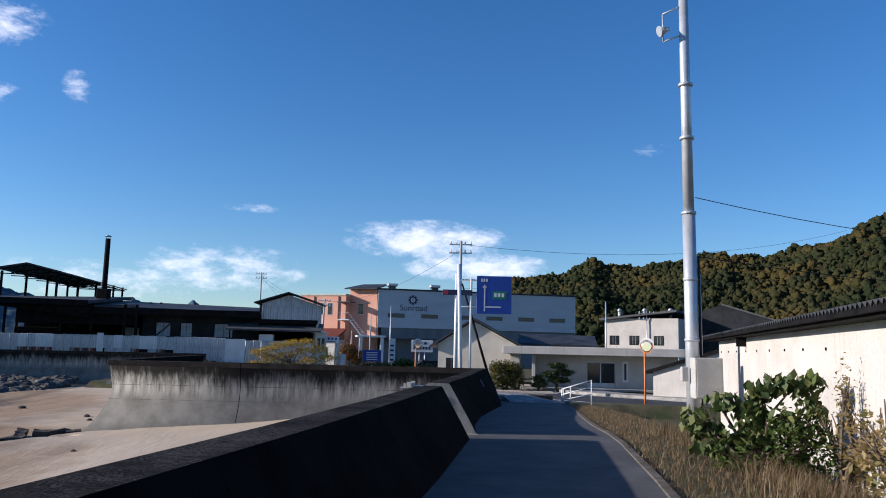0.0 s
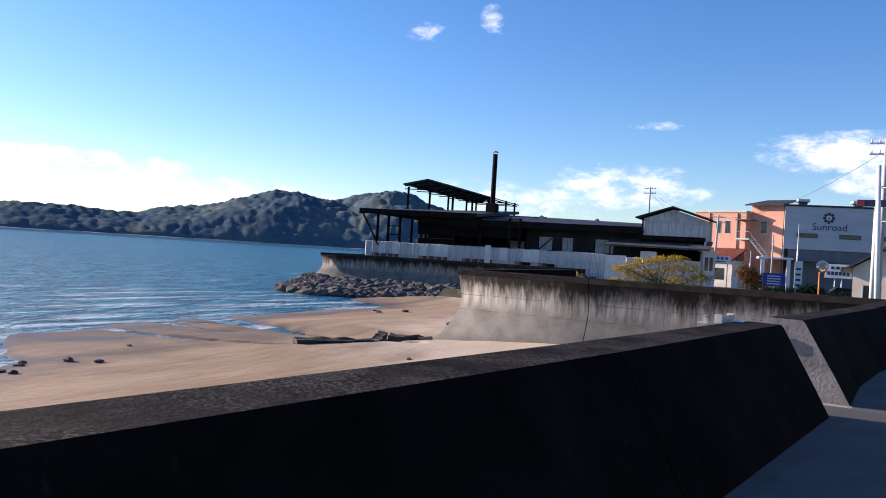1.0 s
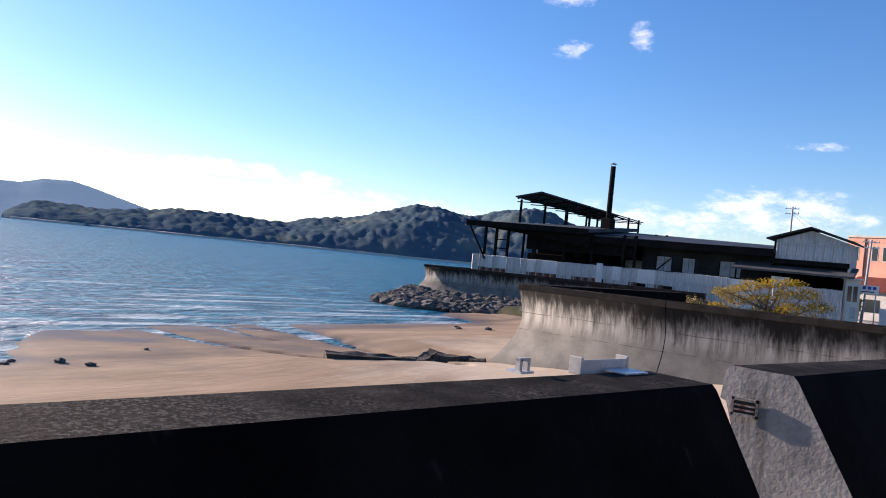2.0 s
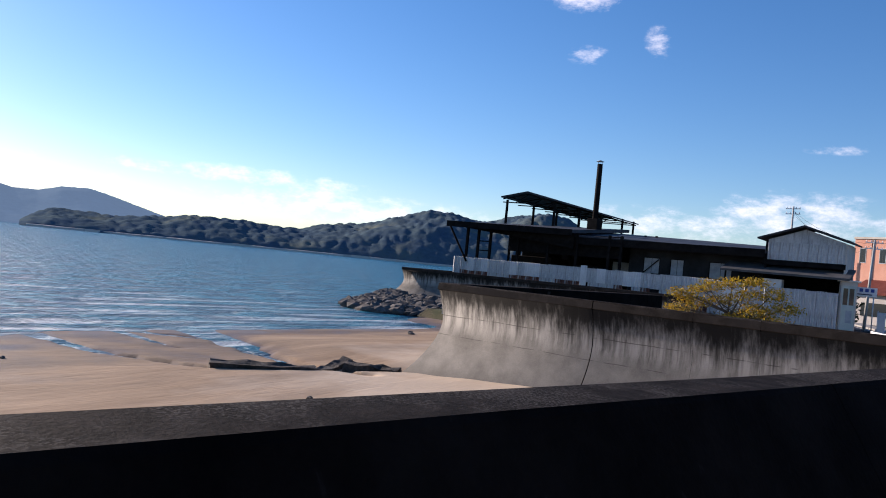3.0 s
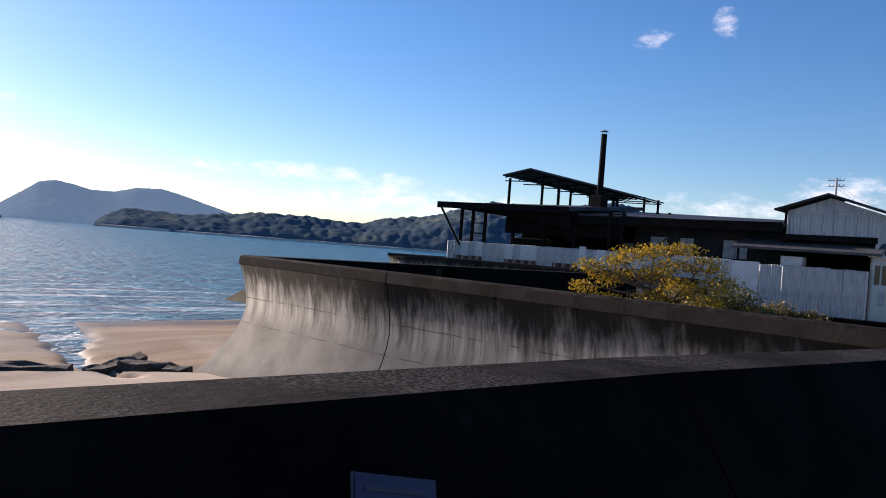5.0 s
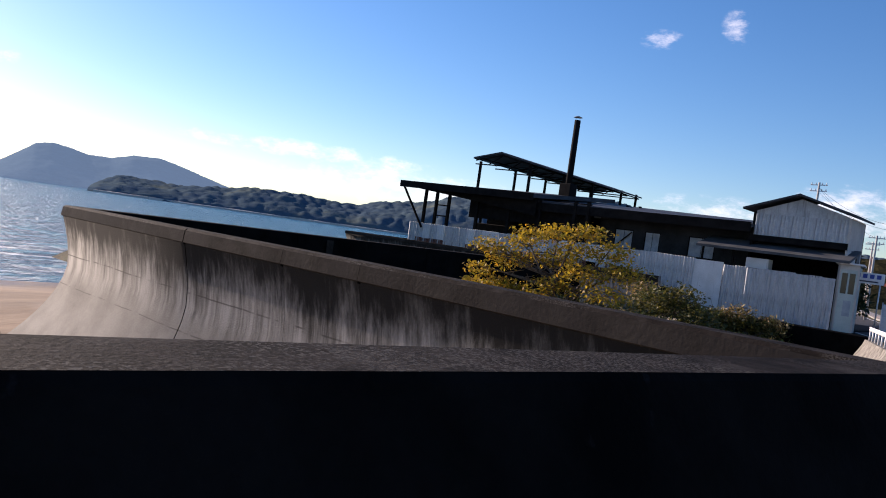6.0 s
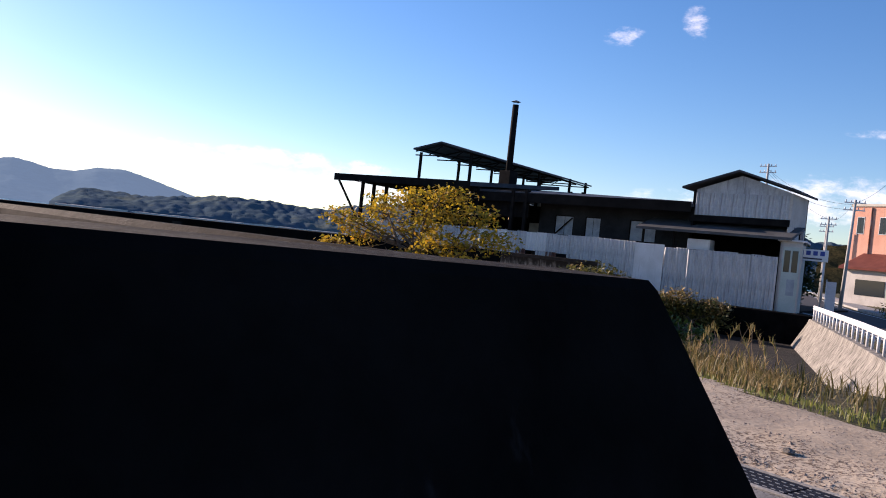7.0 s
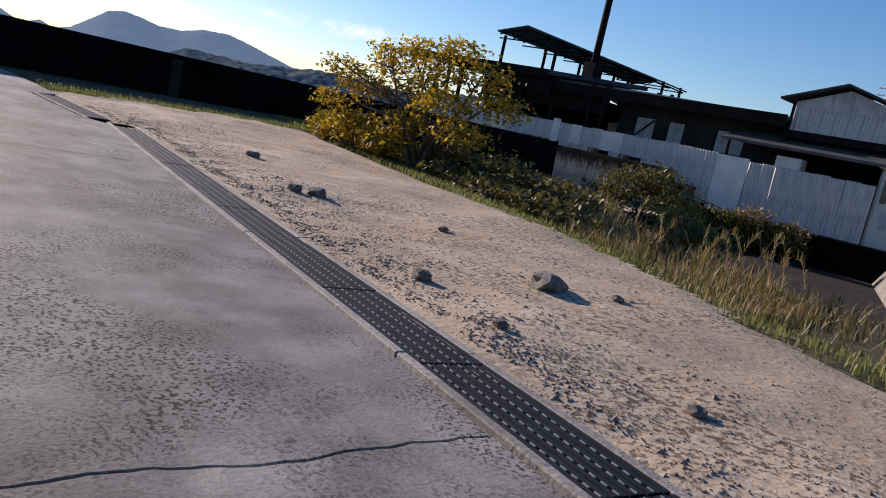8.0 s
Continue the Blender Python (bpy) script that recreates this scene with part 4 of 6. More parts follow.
for k in range(20):
    for r in (0.075, 0.143, 0.211, 0.279):
        box(bm, (0.012 + k * 0.05, -r - 0.0025, 0.0), (0.038 + k * 0.05, -r + 0.0025, 0.006))
rm = bpy.data.meshes.new("cross_rod")
bm.to_mesh(rm)
bm.free()
rm.materials.append(GRATE_PALE)
for k in range(14):
    g = new("grating", gm)
    base_at = dm @ pose(k * 1.0, 0, 0) if k < 12 else dm2 @ pose(0.1 + (k - 12) * 1.0, 0, 0)
    g.parent, g.matrix_basis = drain, base_at @ pose(random.uniform(0, 0.006), random.uniform(-0.003, 0.003), random.uniform(-0.003, 0.003))
    r = new("cross_rod", rm)
    r.parent = g


def dirt_z(x, y):
    low = smooth(dirt_edge(x) + 0.15, dirt_edge(x) - 0.5, y)
    return -0.30 + rise_west(x) - 0.03 * smooth(0.57, 0.38, y - grate_y(x)) + 0.06 * low + 0.05 * noise.noise((x * 0.7, y * 0.7, 0.3)) * low + 0.022 * noise.noise((x * 3.1, y * 3.1, 9.0)) * low


xs = [-15 + 0.14 * k for k in range(int(20.6 / 0.14))]
ys = [36.2 + 0.12 * k for k in range(int(9.4 / 0.12))]
sheet("ground_dirt", xs, ys, dirt_z, lambda x, y: grate_y(x) + 0.29 < y < dirt_edge(x) + 0.15 and x > -10.6 - 0.15 * (y - 38) + 0.35 * noise.noise((3, y, 0)), DIRT, "pale trampled dirt scattered with grit and stones", "ground")

rng = np.random.default_rng(5)
stone_kinds = [stone_mesh("stone", s, 0.6, 2) for s in range(6)]
for me in stone_kinds:
    me.materials.append(PALE_ROCK)
for x, y, s in ((-0.11, 38.44, 0.24), (-0.28, 37.55, 0.13), (-3.06, 38.56, 0.17), (-3.18, 38.39, 0.14), (0.61, 37.29, 0.08), (1.53, 37.49, 0.09), (0.14, 38.84, 0.09), (-1.9, 39.1, 0.1), (-5.6, 39.2, 0.16)):
    ob = tagged(new("stone", stone_kinds[int(s * 100) % 6]), "rough grey stone lying on the dirt", "stone", "stones on the dirt")
    ob.matrix_basis = pose(x, y, dirt_z(x, y) + s * 0.16, 0, 0, s * 1300) @ Matrix.Scale(s, 4)
verts, faces = [], []
for k in range(17000):
    x = rng.uniform(-9, 4.5) if k % 3 else rng.uniform(-4, 3.5)
    g0, g1 = grate_y(x) + 0.4, dirt_edge(x)
    y = g0 + rng.gamma(1.4, 0.3) * (0.6 + 0.9 * (0.5 + noise.noise((x * 0.9, 0, 4)))) if k % 6 else rng.uniform(g0, g1)
    if y > g1:
        continue
    s = rng.uniform(0.004, 0.013) * (2.2 if k % 41 == 0 else 1.0)
    z = dirt_z(x, y) + s * 0.3
    a = rng.uniform(0, 6.28, 4)
    n = len(verts)
    for q in range(4):
        verts.append((x + math.cos(q * 1.57 + a[0] * 0.3) * s * rng.uniform(0.6, 1.3), y + math.sin(q * 1.57 + a[0] * 0.3) * s * rng.uniform(0.6, 1.3), z - s * 0.5))
    verts.append((x + rng.normal() * s * 0.2, y, z + s * 0.12))
    faces += [(n, n + 1, n + 4), (n + 1, n + 2, n + 4), (n + 2, n + 3, n + 4), (n + 3, n, n + 4)]
tagged(raw_mesh("gravel", verts, faces, mat("dark_grit", (0.1, 0.072, 0.055), (0.42, 0.33, 0.27), 60.0, bump=0)), "loose grit and dry leaf litter on the dirt", "gravel", kind="stuff")


# ---- retaining wall and guard rail by the road ----
ret_line = [(2.2, 44.0), (1.0, 47.0), (-1.0, 53.3), (-4.3, 61.6), (-10.0, 75.3)]
ret = thing("wall_retaining", "sunlit sloping concrete retaining wall of the channel", "retaining wall", kind="structure")
for a, b in zip(ret_line, ret_line[1:]):
    part("panel", wall_run([a, b], [(0.35, -1.0, 0), (0.0, -1.0, 0), (-0.08, -1.25, 0), (-0.95, -2.85, 0), (0.35, -2.85, 0)]), [RET] * 4, ret)
rail = thing("guard_rail", "white steel guard rail with close posts beside the road", "guard rail", (0, 0, -1.0))
rpts = along([(1.2, 47.2), (-0.8, 53.3), (-4.05, 61.6), (-9.75, 75.1)], 1.0)
for a, b in zip(rpts, rpts[1:]):
    for z0, z1 in ((0.52, 0.74),):
        bm = wall_run([a, b], [(-0.03, z0, 0), (-0.06, (z0 + z1) / 2 - 0.05, 0), (-0.03, (z0 + z1) / 2, 0), (-0.06, (z0 + z1) / 2 + 0.05, 0), (-0.03, z1, 0), (0.0, z1, 0), (0.0, z0, 0)])
        part("beam", bm, [WHITE_PAINT] * 4, rail)
for p in rpts:
    part("post", tubes(((p[0] + 0.03, p[1], -0.1), (p[0] + 0.03, p[1], 0.66), 0.05, 0.05), n=8), WHITE_PAINT, rail)

# small white rail at the lane's end
step_rail = thing("hand_rail", "small white painted steel hand rail at the lane's end", "hand rail", (5.05, 32.6, lane_z(32.6) + 0.02), -14)
for x, h in ((0.0, 0.62), (0.35, 0.72), (1.2, 1.02)):
    part("post", tubes(((x, 0, 0), (x, 0, h), 0.025, 0.025)), WHITE_PAINT, step_rail)
for k in range(3):
    part("bar", tubes(((0.0, 0, 0.6 - k * 0.22), (1.2, 0, 1.0 - k * 0.28), 0.022, 0.022)), WHITE_PAINT, step_rail)
part("post", tubes(((0.0, 0.7, 0), (0.0, 0.7, 0.62), 0.025, 0.025)), WHITE_PAINT, step_rail)
part("bar", tubes(((0.0, 0, 0.6), (0.0, 0.7, 0.6), 0.022, 0.022)), WHITE_PAINT, step_rail)


# ---- the old works behind its fence ----
WORKS = (-12.4, 76.6, -0.95)
fence = thing("tin_fence", "tall fence of weathered corrugated tin, rusted and broken below", "fence", WORKS, 4)
x = 0.0
k = 0
rng = random.Random(3)
while x > -5.9:
    ob = part("sheet", corrugated(0.76, 3.1 + rng.uniform(-0.05, 0.05), 0.19, 0.03), TIN, fence)
    ob.location = (x - 0.74, rng.uniform(-0.015, 0.015), 0.0)
    ob.rotation_euler = (radians(rng.uniform(-0.8, 0.8)), radians(rng.uniform(-0.15, 0.15)), 0)
    x -= 0.735
x_white = x
part("white_sheet", boxes(((x_white - 1.9, -0.03, -0.1), (x_white, 0.0, 3.22)), bevel=0.004), WHITE_TIN, fence, "plain white sheet")
x = x_white - 1.9
while x > -34.0:
    broken = x < -12.0
    h = 1.25 if broken else 2.2
    ob = part("sheet", corrugated(0.82, h, 0.205, 0.03), WHITE_TIN if rng.random() < 0.35 else TIN, fence)
    ob.location = (x - 0.82, rng.uniform(-0.01, 0.01), 3.3 - h + rng.uniform(-0.03, 0.03))
    if rng.random() < 0.75:
        ob = part("lower_sheet", corrugated(0.82, 0.85), RUST_TIN if rng.random() < 0.45 else TIN, fence)
        ob.location = (x - 0.82, 0.05, 3.3 - h - 0.8)
    x -= 0.81
for xx in (-3.0, -5.95, -7.8, -12.0, -16.0, -20.2, -24.0, -28.0, -32.0):
    part("post", boxes(((xx - 0.06, 0.06, 0), (xx + 0.06, 0.18, 3.55 if xx == -5.95 else 3.2))), DARK, fence)
part("white_post", boxes(((-20.6, -0.06, 1.6), (-20.0, 0.0, 3.5)), bevel=0.01), WHITE_TIN, fence, "white gate post")
part("rail", boxes(((-34, 0.05, 3.0), (0, 0.1, 3.1))), DARK, fence)

hut = thing("gate_hut", "narrow pale green gate hut with tall door panes", "hut", (WORKS[0] + 0.05, WORKS[1] + 0.1, WORKS[2]), 14)
part("wall", boxes(((0, 0, 0), (0.1, 2.6, 4.0)), ((0, 0, 0), (1.15, 0.1, 4.0)), ((0, 2.5, 0), (1.15, 2.6, 4.0))), WHITE_WALL, hut)
part("door", boxes(((0.18, -0.04, 0.05), (1.05, 0.0, 3.7)), ((1.11, 0.1, 0.05), (1.15, 2.5, 3.9)), bevel=0.005), mat("pale_green_paint", (0.42, 0.5, 0.46), (0.52, 0.58, 0.54), 1.0, rough=0.6), hut)
for x in (0.26, 0.66):
    part("pane", boxes(((x, -0.05, 2.3), (x + 0.3, -0.042, 3.5)), bevel=0.002), glass, hut)
part("pane", boxes(((0.5, -0.05, 1.0), (0.9, -0.042, 1.9)), bevel=0.002), SKY_PANE, hut)
part("roof", boxes(((-0.15, -0.15, 4.0), (1.35, 2.75, 4.1)), bevel=0.01), WHITE_PAINT, hut)

works = thing("works_building", "old dark timber works with sagging tin roofs and open sides", "factory", WORKS, 4)
part("roof", slab([(-34.2, -2.0, 6.62), (-21.5, -0.6, 6.55), (-21.5, 12, 7.7), (-34.2, 12, 7.5)], 0.32), DARK_ROOF, works)
part("roof", slab([(-26.5, 0.4, 6.25), (-5.4, 0.4, 5.85), (-5.4, 10, 6.75), (-26.5, 10, 7.25)], 0.2), DARK_ROOF, works)
part("roof", slab([(-26.5, 10.05, 7.25), (-5.4, 10.05, 6.75), (-5.4, 20, 5.9), (-26.5, 20, 6.0)], 0.2), DARK_ROOF, works)
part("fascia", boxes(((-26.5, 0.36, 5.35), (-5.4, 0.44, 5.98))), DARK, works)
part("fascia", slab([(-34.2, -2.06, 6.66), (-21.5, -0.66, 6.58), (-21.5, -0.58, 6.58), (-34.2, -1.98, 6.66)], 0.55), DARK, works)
# interior walls and floor near black in place of deep shade
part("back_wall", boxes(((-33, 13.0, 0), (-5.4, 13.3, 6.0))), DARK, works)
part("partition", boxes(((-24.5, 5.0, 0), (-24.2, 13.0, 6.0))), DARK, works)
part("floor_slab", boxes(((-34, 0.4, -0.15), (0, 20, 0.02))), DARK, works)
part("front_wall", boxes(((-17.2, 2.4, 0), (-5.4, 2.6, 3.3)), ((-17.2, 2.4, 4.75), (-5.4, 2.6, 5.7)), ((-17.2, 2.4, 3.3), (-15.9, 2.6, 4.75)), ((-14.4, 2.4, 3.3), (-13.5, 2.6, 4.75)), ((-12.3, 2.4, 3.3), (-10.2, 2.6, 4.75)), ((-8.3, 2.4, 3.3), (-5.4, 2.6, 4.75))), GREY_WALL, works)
for x0, x1 in ((-15.9, -14.4), (-13.5, -12.3), (-10.2, -8.3)):
    w = part("window", boxes(((x0, 2.42, 3.3), (x0 + 0.06, 2.5, 4.75)), ((x1 - 0.06, 2.42, 3.3), (x1, 2.5, 4.75)), ((x0, 2.42, 4.69), (x1, 2.5, 4.75)), ((x0, 2.42, 3.3), (x1, 2.5, 3.36))), DARK, works)
    xm = (x0 + x1) / 2
    part("pane", boxes(((x0 + 0.07, 2.46, 3.38), (xm - 0.02, 2.48, 4.68))), SKY_PANE, w)
    part("pane", boxes(((xm + 0.02, 2.46, 3.38), (x1 - 0.07, 2.48, 4.68))), SKY_PANE, w)
part("brace", tubes(((-15.8, 2.36, 3.4), (-14.5, 2.36, 4.6), 0.05, 0.05), n=6), DARK, works)
# pale panel paints the daylight of an opening
part("lit_opening", boxes(((-20.3, 6.0, 2.9), (-18.6, 6.08, 4.2))), SKY_PANE, works, "pale panel standing for a lit opening")
for xx in (-33.3, -32.0, -30.6, -27.5, -24.3, -21.4, -18.3, -17.2):
    part("post", boxes(((xx - 0.11, 0.3, 0), (xx + 0.11, 0.52, 6.3))), DARK, works)
    part("post", boxes(((xx - 0.1, 8.3, 0), (xx + 0.1, 8.5, 7.0))), DARK, works)
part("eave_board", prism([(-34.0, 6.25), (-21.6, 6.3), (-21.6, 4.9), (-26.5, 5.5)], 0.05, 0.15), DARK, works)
# added dark sheet, stands for the shade beneath the roof
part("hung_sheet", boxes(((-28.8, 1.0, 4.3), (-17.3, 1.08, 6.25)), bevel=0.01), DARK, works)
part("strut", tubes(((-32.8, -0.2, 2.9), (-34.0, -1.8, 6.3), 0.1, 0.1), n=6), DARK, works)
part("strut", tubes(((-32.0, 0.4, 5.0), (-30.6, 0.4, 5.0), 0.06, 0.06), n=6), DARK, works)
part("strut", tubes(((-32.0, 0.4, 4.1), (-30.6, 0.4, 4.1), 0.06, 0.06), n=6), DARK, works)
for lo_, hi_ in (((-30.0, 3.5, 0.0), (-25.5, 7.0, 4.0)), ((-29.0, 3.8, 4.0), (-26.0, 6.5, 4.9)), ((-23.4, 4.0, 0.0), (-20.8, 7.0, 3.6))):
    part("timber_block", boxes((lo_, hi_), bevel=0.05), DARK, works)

high = part("high_canopy", slab([(-34.2, 7.2, 10.2), (-31.0, 7.2, 10.8), (-31.0, 29, 10.5), (-34.2, 29, 9.9)], 0.14), DARK_ROOF, works, "open canopy standing above the roof")
part("canopy_sheet", slab([(-31.0, 7.2, 10.8), (-27.6, 7.2, 10.0), (-27.6, 29, 9.7), (-31.0, 29, 10.5)], 0.14), DARK_ROOF, high)
for yy in (7.4, 10.5, 13.6, 16.7, 19.8, 22.9, 26.0, 28.7):
    part("truss", tubes(((-34.0, yy, 9.95 - (yy - 7) * 0.013), (-31.0, yy, 10.5 - (yy - 7) * 0.013), 0.07, 0.07), ((-31.0, yy, 10.5 - (yy - 7) * 0.013), (-27.8, yy, 9.75 - (yy - 7) * 0.013), 0.07, 0.07), ((-34.0, yy, 9.6), (-27.8, yy, 9.45), 0.06, 0.06), ((-32.5, yy, 9.55), (-31.0, yy, 10.4), 0.05, 0.05), n=5), DARK, high)
for xx in (-33.0, -29.5):
    part("purlin", tubes(((xx, 7.3, 10.1), (xx, 28.8, 9.8), 0.06, 0.06), n=5), DARK, high)
for yy in (7.8, 13.5, 19.0, 25.0, 28.4):
    for xx in (-33.7, -28.0):
        part("canopy_post", boxes(((xx - 0.1, yy - 0.1, 6.6), (xx + 0.1, yy + 0.1, 9.9))), DARK, high)

chimney = thing("chimney", "tall slim black steel chimney with a rain cap", "chimney", (-34.8, 80.1, 5.6))
part("flue", tubes(((0, 0, -0.4), (0, 0, 6.75), 0.27, 0.25), n=14), DARK, chimney)
part("base_box", boxes(((-0.55, -0.5, -0.4), (0.55, 0.5, 1.5)), bevel=0.04), DARK, chimney)
part("rain_cap", tubes(((0, 0, 6.98), (0, 0, 7.12), 0.38, 0.06), n=14), TIN, chimney)
for xx in (-0.2, 0.2):
    part("cap_stay", tubes(((xx, 0, 6.7), (xx, 0, 7.0), 0.02, 0.02), n=5), DARK, chimney)

shed = thing("works_shed", "two-storey gabled shed clad in pale corrugated tin", "shed", WORKS, 4)
part("side_wall", boxes(((0.1, 0.9, 0.0), (0.25, 4.3, 6.75))), WHITE_WALL, shed)
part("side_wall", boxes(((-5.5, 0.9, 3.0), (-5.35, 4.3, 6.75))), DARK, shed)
# near-black back wall stands for the unlit space under the lean-to
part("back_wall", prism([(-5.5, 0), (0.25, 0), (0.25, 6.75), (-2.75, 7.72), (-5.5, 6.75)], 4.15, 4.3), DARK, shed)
part("gable", prism([(-5.35, 6.55), (0.1, 6.55), (0.1, 6.8), (-2.7, 7.7), (-5.35, 6.8)], 0.98, 1.06), TIN, shed)
for k in range(8):
    ob = part("sheet", corrugated(0.70, 1.36, 0.233, 0.03), TIN, shed)
    ob.location = (-5.4 + k * 0.685, 0.92, 5.25)
part("beam", boxes(((-5.6, 0.85, 4.85), (0.2, 1.1, 5.24))), DARK, shed)
part("roof", slab([(-6.05, 0.35, 6.9), (-2.72, 0.35, 7.98), (-2.72, 4.7, 7.98), (-6.05, 4.7, 6.9)], 0.12), DARK_ROOF, shed)
part("roof", slab([(-2.72, 0.35, 7.98), (0.65, 0.35, 6.9), (0.65, 4.7, 6.9), (-2.72, 4.7, 7.98)], 0.12), DARK_ROOF, shed)
part("lean_to_roof", slab([(-8.5, -0.25, 4.25), (0.7, -0.25, 4.2), (0.7, 2.3, 4.95), (-8.5, 2.3, 5.0)], 0.16), GREY_ROOF, shed)
for xx in (-8.2, -6.2, 0.4):
    part("post", boxes(((xx - 0.06, 0.2, 0), (xx + 0.06, 0.32, 4.2))), DARK, shed)
wd = part("window", boxes(((0.255, 2.9, 4.0), (0.3, 3.7, 5.0))), DARK, shed)
part("pane", boxes(((0.305, 2.97, 4.07), (0.312, 3.63, 4.93))), glass, wd)
part("writing_bar", boxes(((0.252, 1.7, 3.6), (0.262, 2.0, 4.9))), NAVY, shed)
part("crate", boxes(((-5.4, 0.4, 2.9), (-4.0, 1.2, 3.75)), bevel=0.03), WHITE_TIN, shed)

# sign board past the shed
board = thing("sign_board", "white board with blue lettering on two posts", "sign", (-11.1, 77.6, -1.0), 8)
part("board", boxes(((-1.0, 0, 3.1), (1.0, 0.06, 3.75)), bevel=0.01), WHITE_PAINT, board)
for k in range(5):
    part("writing_bar", boxes(((-0.85 + k * 0.36, -0.01, 3.42), (-0.62 + k * 0.36, -0.002, 3.66))), BLUE_SIGN, board)
part("writing_bar", boxes(((-0.8, -0.01, 3.2), (0.7, -0.002, 3.28))), NAVY, board)
for xx in (-0.8, 0.8):
    part("post", tubes(((xx, 0.08, -0.05), (xx, 0.08, 3.75), 0.04, 0.04)), GALV, board)
banner = thing("banner_pole", "narrow pale blue banner on a short pole by the road", "banner", (-9.75, 76.7, -1.05))
part("pole", tubes(((0, 0, 0), (0, 0, 2.2), 0.025, 0.025)), GALV, banner)
part("cloth", boxes(((0.03, -0.01, 0.5), (0.5, 0.01, 2.1))), STEEL_WALL, banner)

# ---- rocks at the foot of the works wall ----
rev = thing("revetment", "bank of dark rough boulders at the foot of the sea wall", "rocks")
rock_kinds = [stone_mesh("boulder", 20 + s, 0.55) for s in range(7)]
for me in rock_kinds:
    me.materials.append(ROCK)
rng = random.Random(11)
count = 0
for row in range(12):
    for col in range(30):
        u, v = (col + rng.uniform(-0.3, 0.3)) / 30, (row + rng.uniform(-0.3, 0.3)) / 12
        fx, fy = -45.0 + 13.5 * u, 58.5 - 5.0 * math.sin(u * 3.0) + 6.0 * u
        bx, by = -48.5 + 16.5 * u, 68.0 + 3.0 * u
        x, y = fx + (bx - fx) * v, fy + (by - fy) * v
        if rng.random() < 0.12 or count >= 300:
            continue
        count += 1
        s = rng.uniform(0.9, 1.55)
        ob = new("boulder", rock_kinds[rng.randrange(7)])
        ob.parent = rev
        ob.matrix_basis = pose(x, y, -2.5 + 0.95 * max(v, 0.0) ** 0.8, rng.uniform(-18, 18), rng.uniform(-18, 18), rng.uniform(0, 360)) @ Matrix.Scale(s, 4)
for k in range(26):
    x, y = rng.gauss(-20.6, 0.8), rng.gauss(17.6, 0.8)
    ob = tagged(new("beach_stone", rock_kinds[k % 7]), "dark wet stone on the sand", "stone", "stones on the beach")
    s = rng.uniform(0.15, 0.42)
    ob.matrix_basis = pose(x, y, max(sand_z(x, y), SEA_LEVEL) + s * 0.12, 0, 0, k * 47) @ Matrix.Scale(s, 4)
for x, y, s in ((-20.3, 20.4, 0.35), (-19.6, 20.9, 0.3), (-12.6, 27.6, 0.2), (-22.0, 24.0, 0.2), (-16.5, 37.5, 0.3), (-17.5, 39.5, 0.35), (-26, 46, 0.4), (-27, 47, 0.3), (-25, 47.5, 0.5)):
    ob = tagged(new("beach_stone", rock_kinds[int(s * 100) % 7]), "dark stone half sunk in the sand", "stone", "stones on the beach")
    ob.matrix_basis = pose(x, y, sand_z(x, y) + s * 0.1, 0, 0, s * 900) @ Matrix.Scale(s, 4)
for a, b, w, h, tilt in (((-18.15, 28.35), (-16.45, 31.1), 0.5, 0.32, 1), ((-16.75, 31.6), (-17.4, 33.3), 0.4, 0.12, -5), ((-16.5, 32.4), (-15.0, 33.3), 0.5, 0.32, 2)):
    ln = math.dist(a, b)
    bm = boxes(((0, -w / 2, -0.5), (ln, w / 2, h)))
    bmesh.ops.subdivide_edges(bm, edges=bm.edges[:], cuts=5, use_grid_fill=True)
    for v in bm.verts:
        v.co += Vector((noise.noise(v.co * 2.3 + Vector((ln, 0, 0))), noise.noise(v.co * 2.1 + Vector((0, 7, ln))), noise.noise(v.co * 2.6 + Vector((3, 0, 9))))) * 0.11
    ob = tagged(part("broken_slab", bm, OLD_SLAB), "broken crusted concrete slab half buried in the sand", "slab", "broken slabs")
    ob.matrix_basis = pose(a[0], a[1], min(sand_z(*a), sand_z(*b)), 5, tilt, math.degrees(math.atan2(b[1] - a[1], b[0] - a[0])))


# ---- buildings beyond the road ----
def window(parent, lo, hi, deep=0.03, panes=2, frame_mat=None):
    """A framed window standing proud of a wall that faces -y in its thing's space."""
    x0, y, z0 = lo
    x1, z1 = hi
    w = part("window", boxes(((x0, y - deep, z0), (x0 + 0.06, y, z1)), ((x1 - 0.06, y - deep, z0), (x1, y, z1)), ((x0, y - deep, z0), (x1, y, z0 + 0.06)), ((x0, y - deep, z1 - 0.06), (x1, y, z1))), frame_mat or GALV, parent)
    for k in range(panes):
        a, b = x0 + 0.06 + (x1 - x0 - 0.12) * k / panes, x0 + 0.06 + (x1 - x0 - 0.12) * (k + 1) / panes
        part("pane", boxes(((a + 0.02, y - 0.012, z0 + 0.06), (b - 0.02, y - 0.004, z1 - 0.06))), glass, w)
    return w


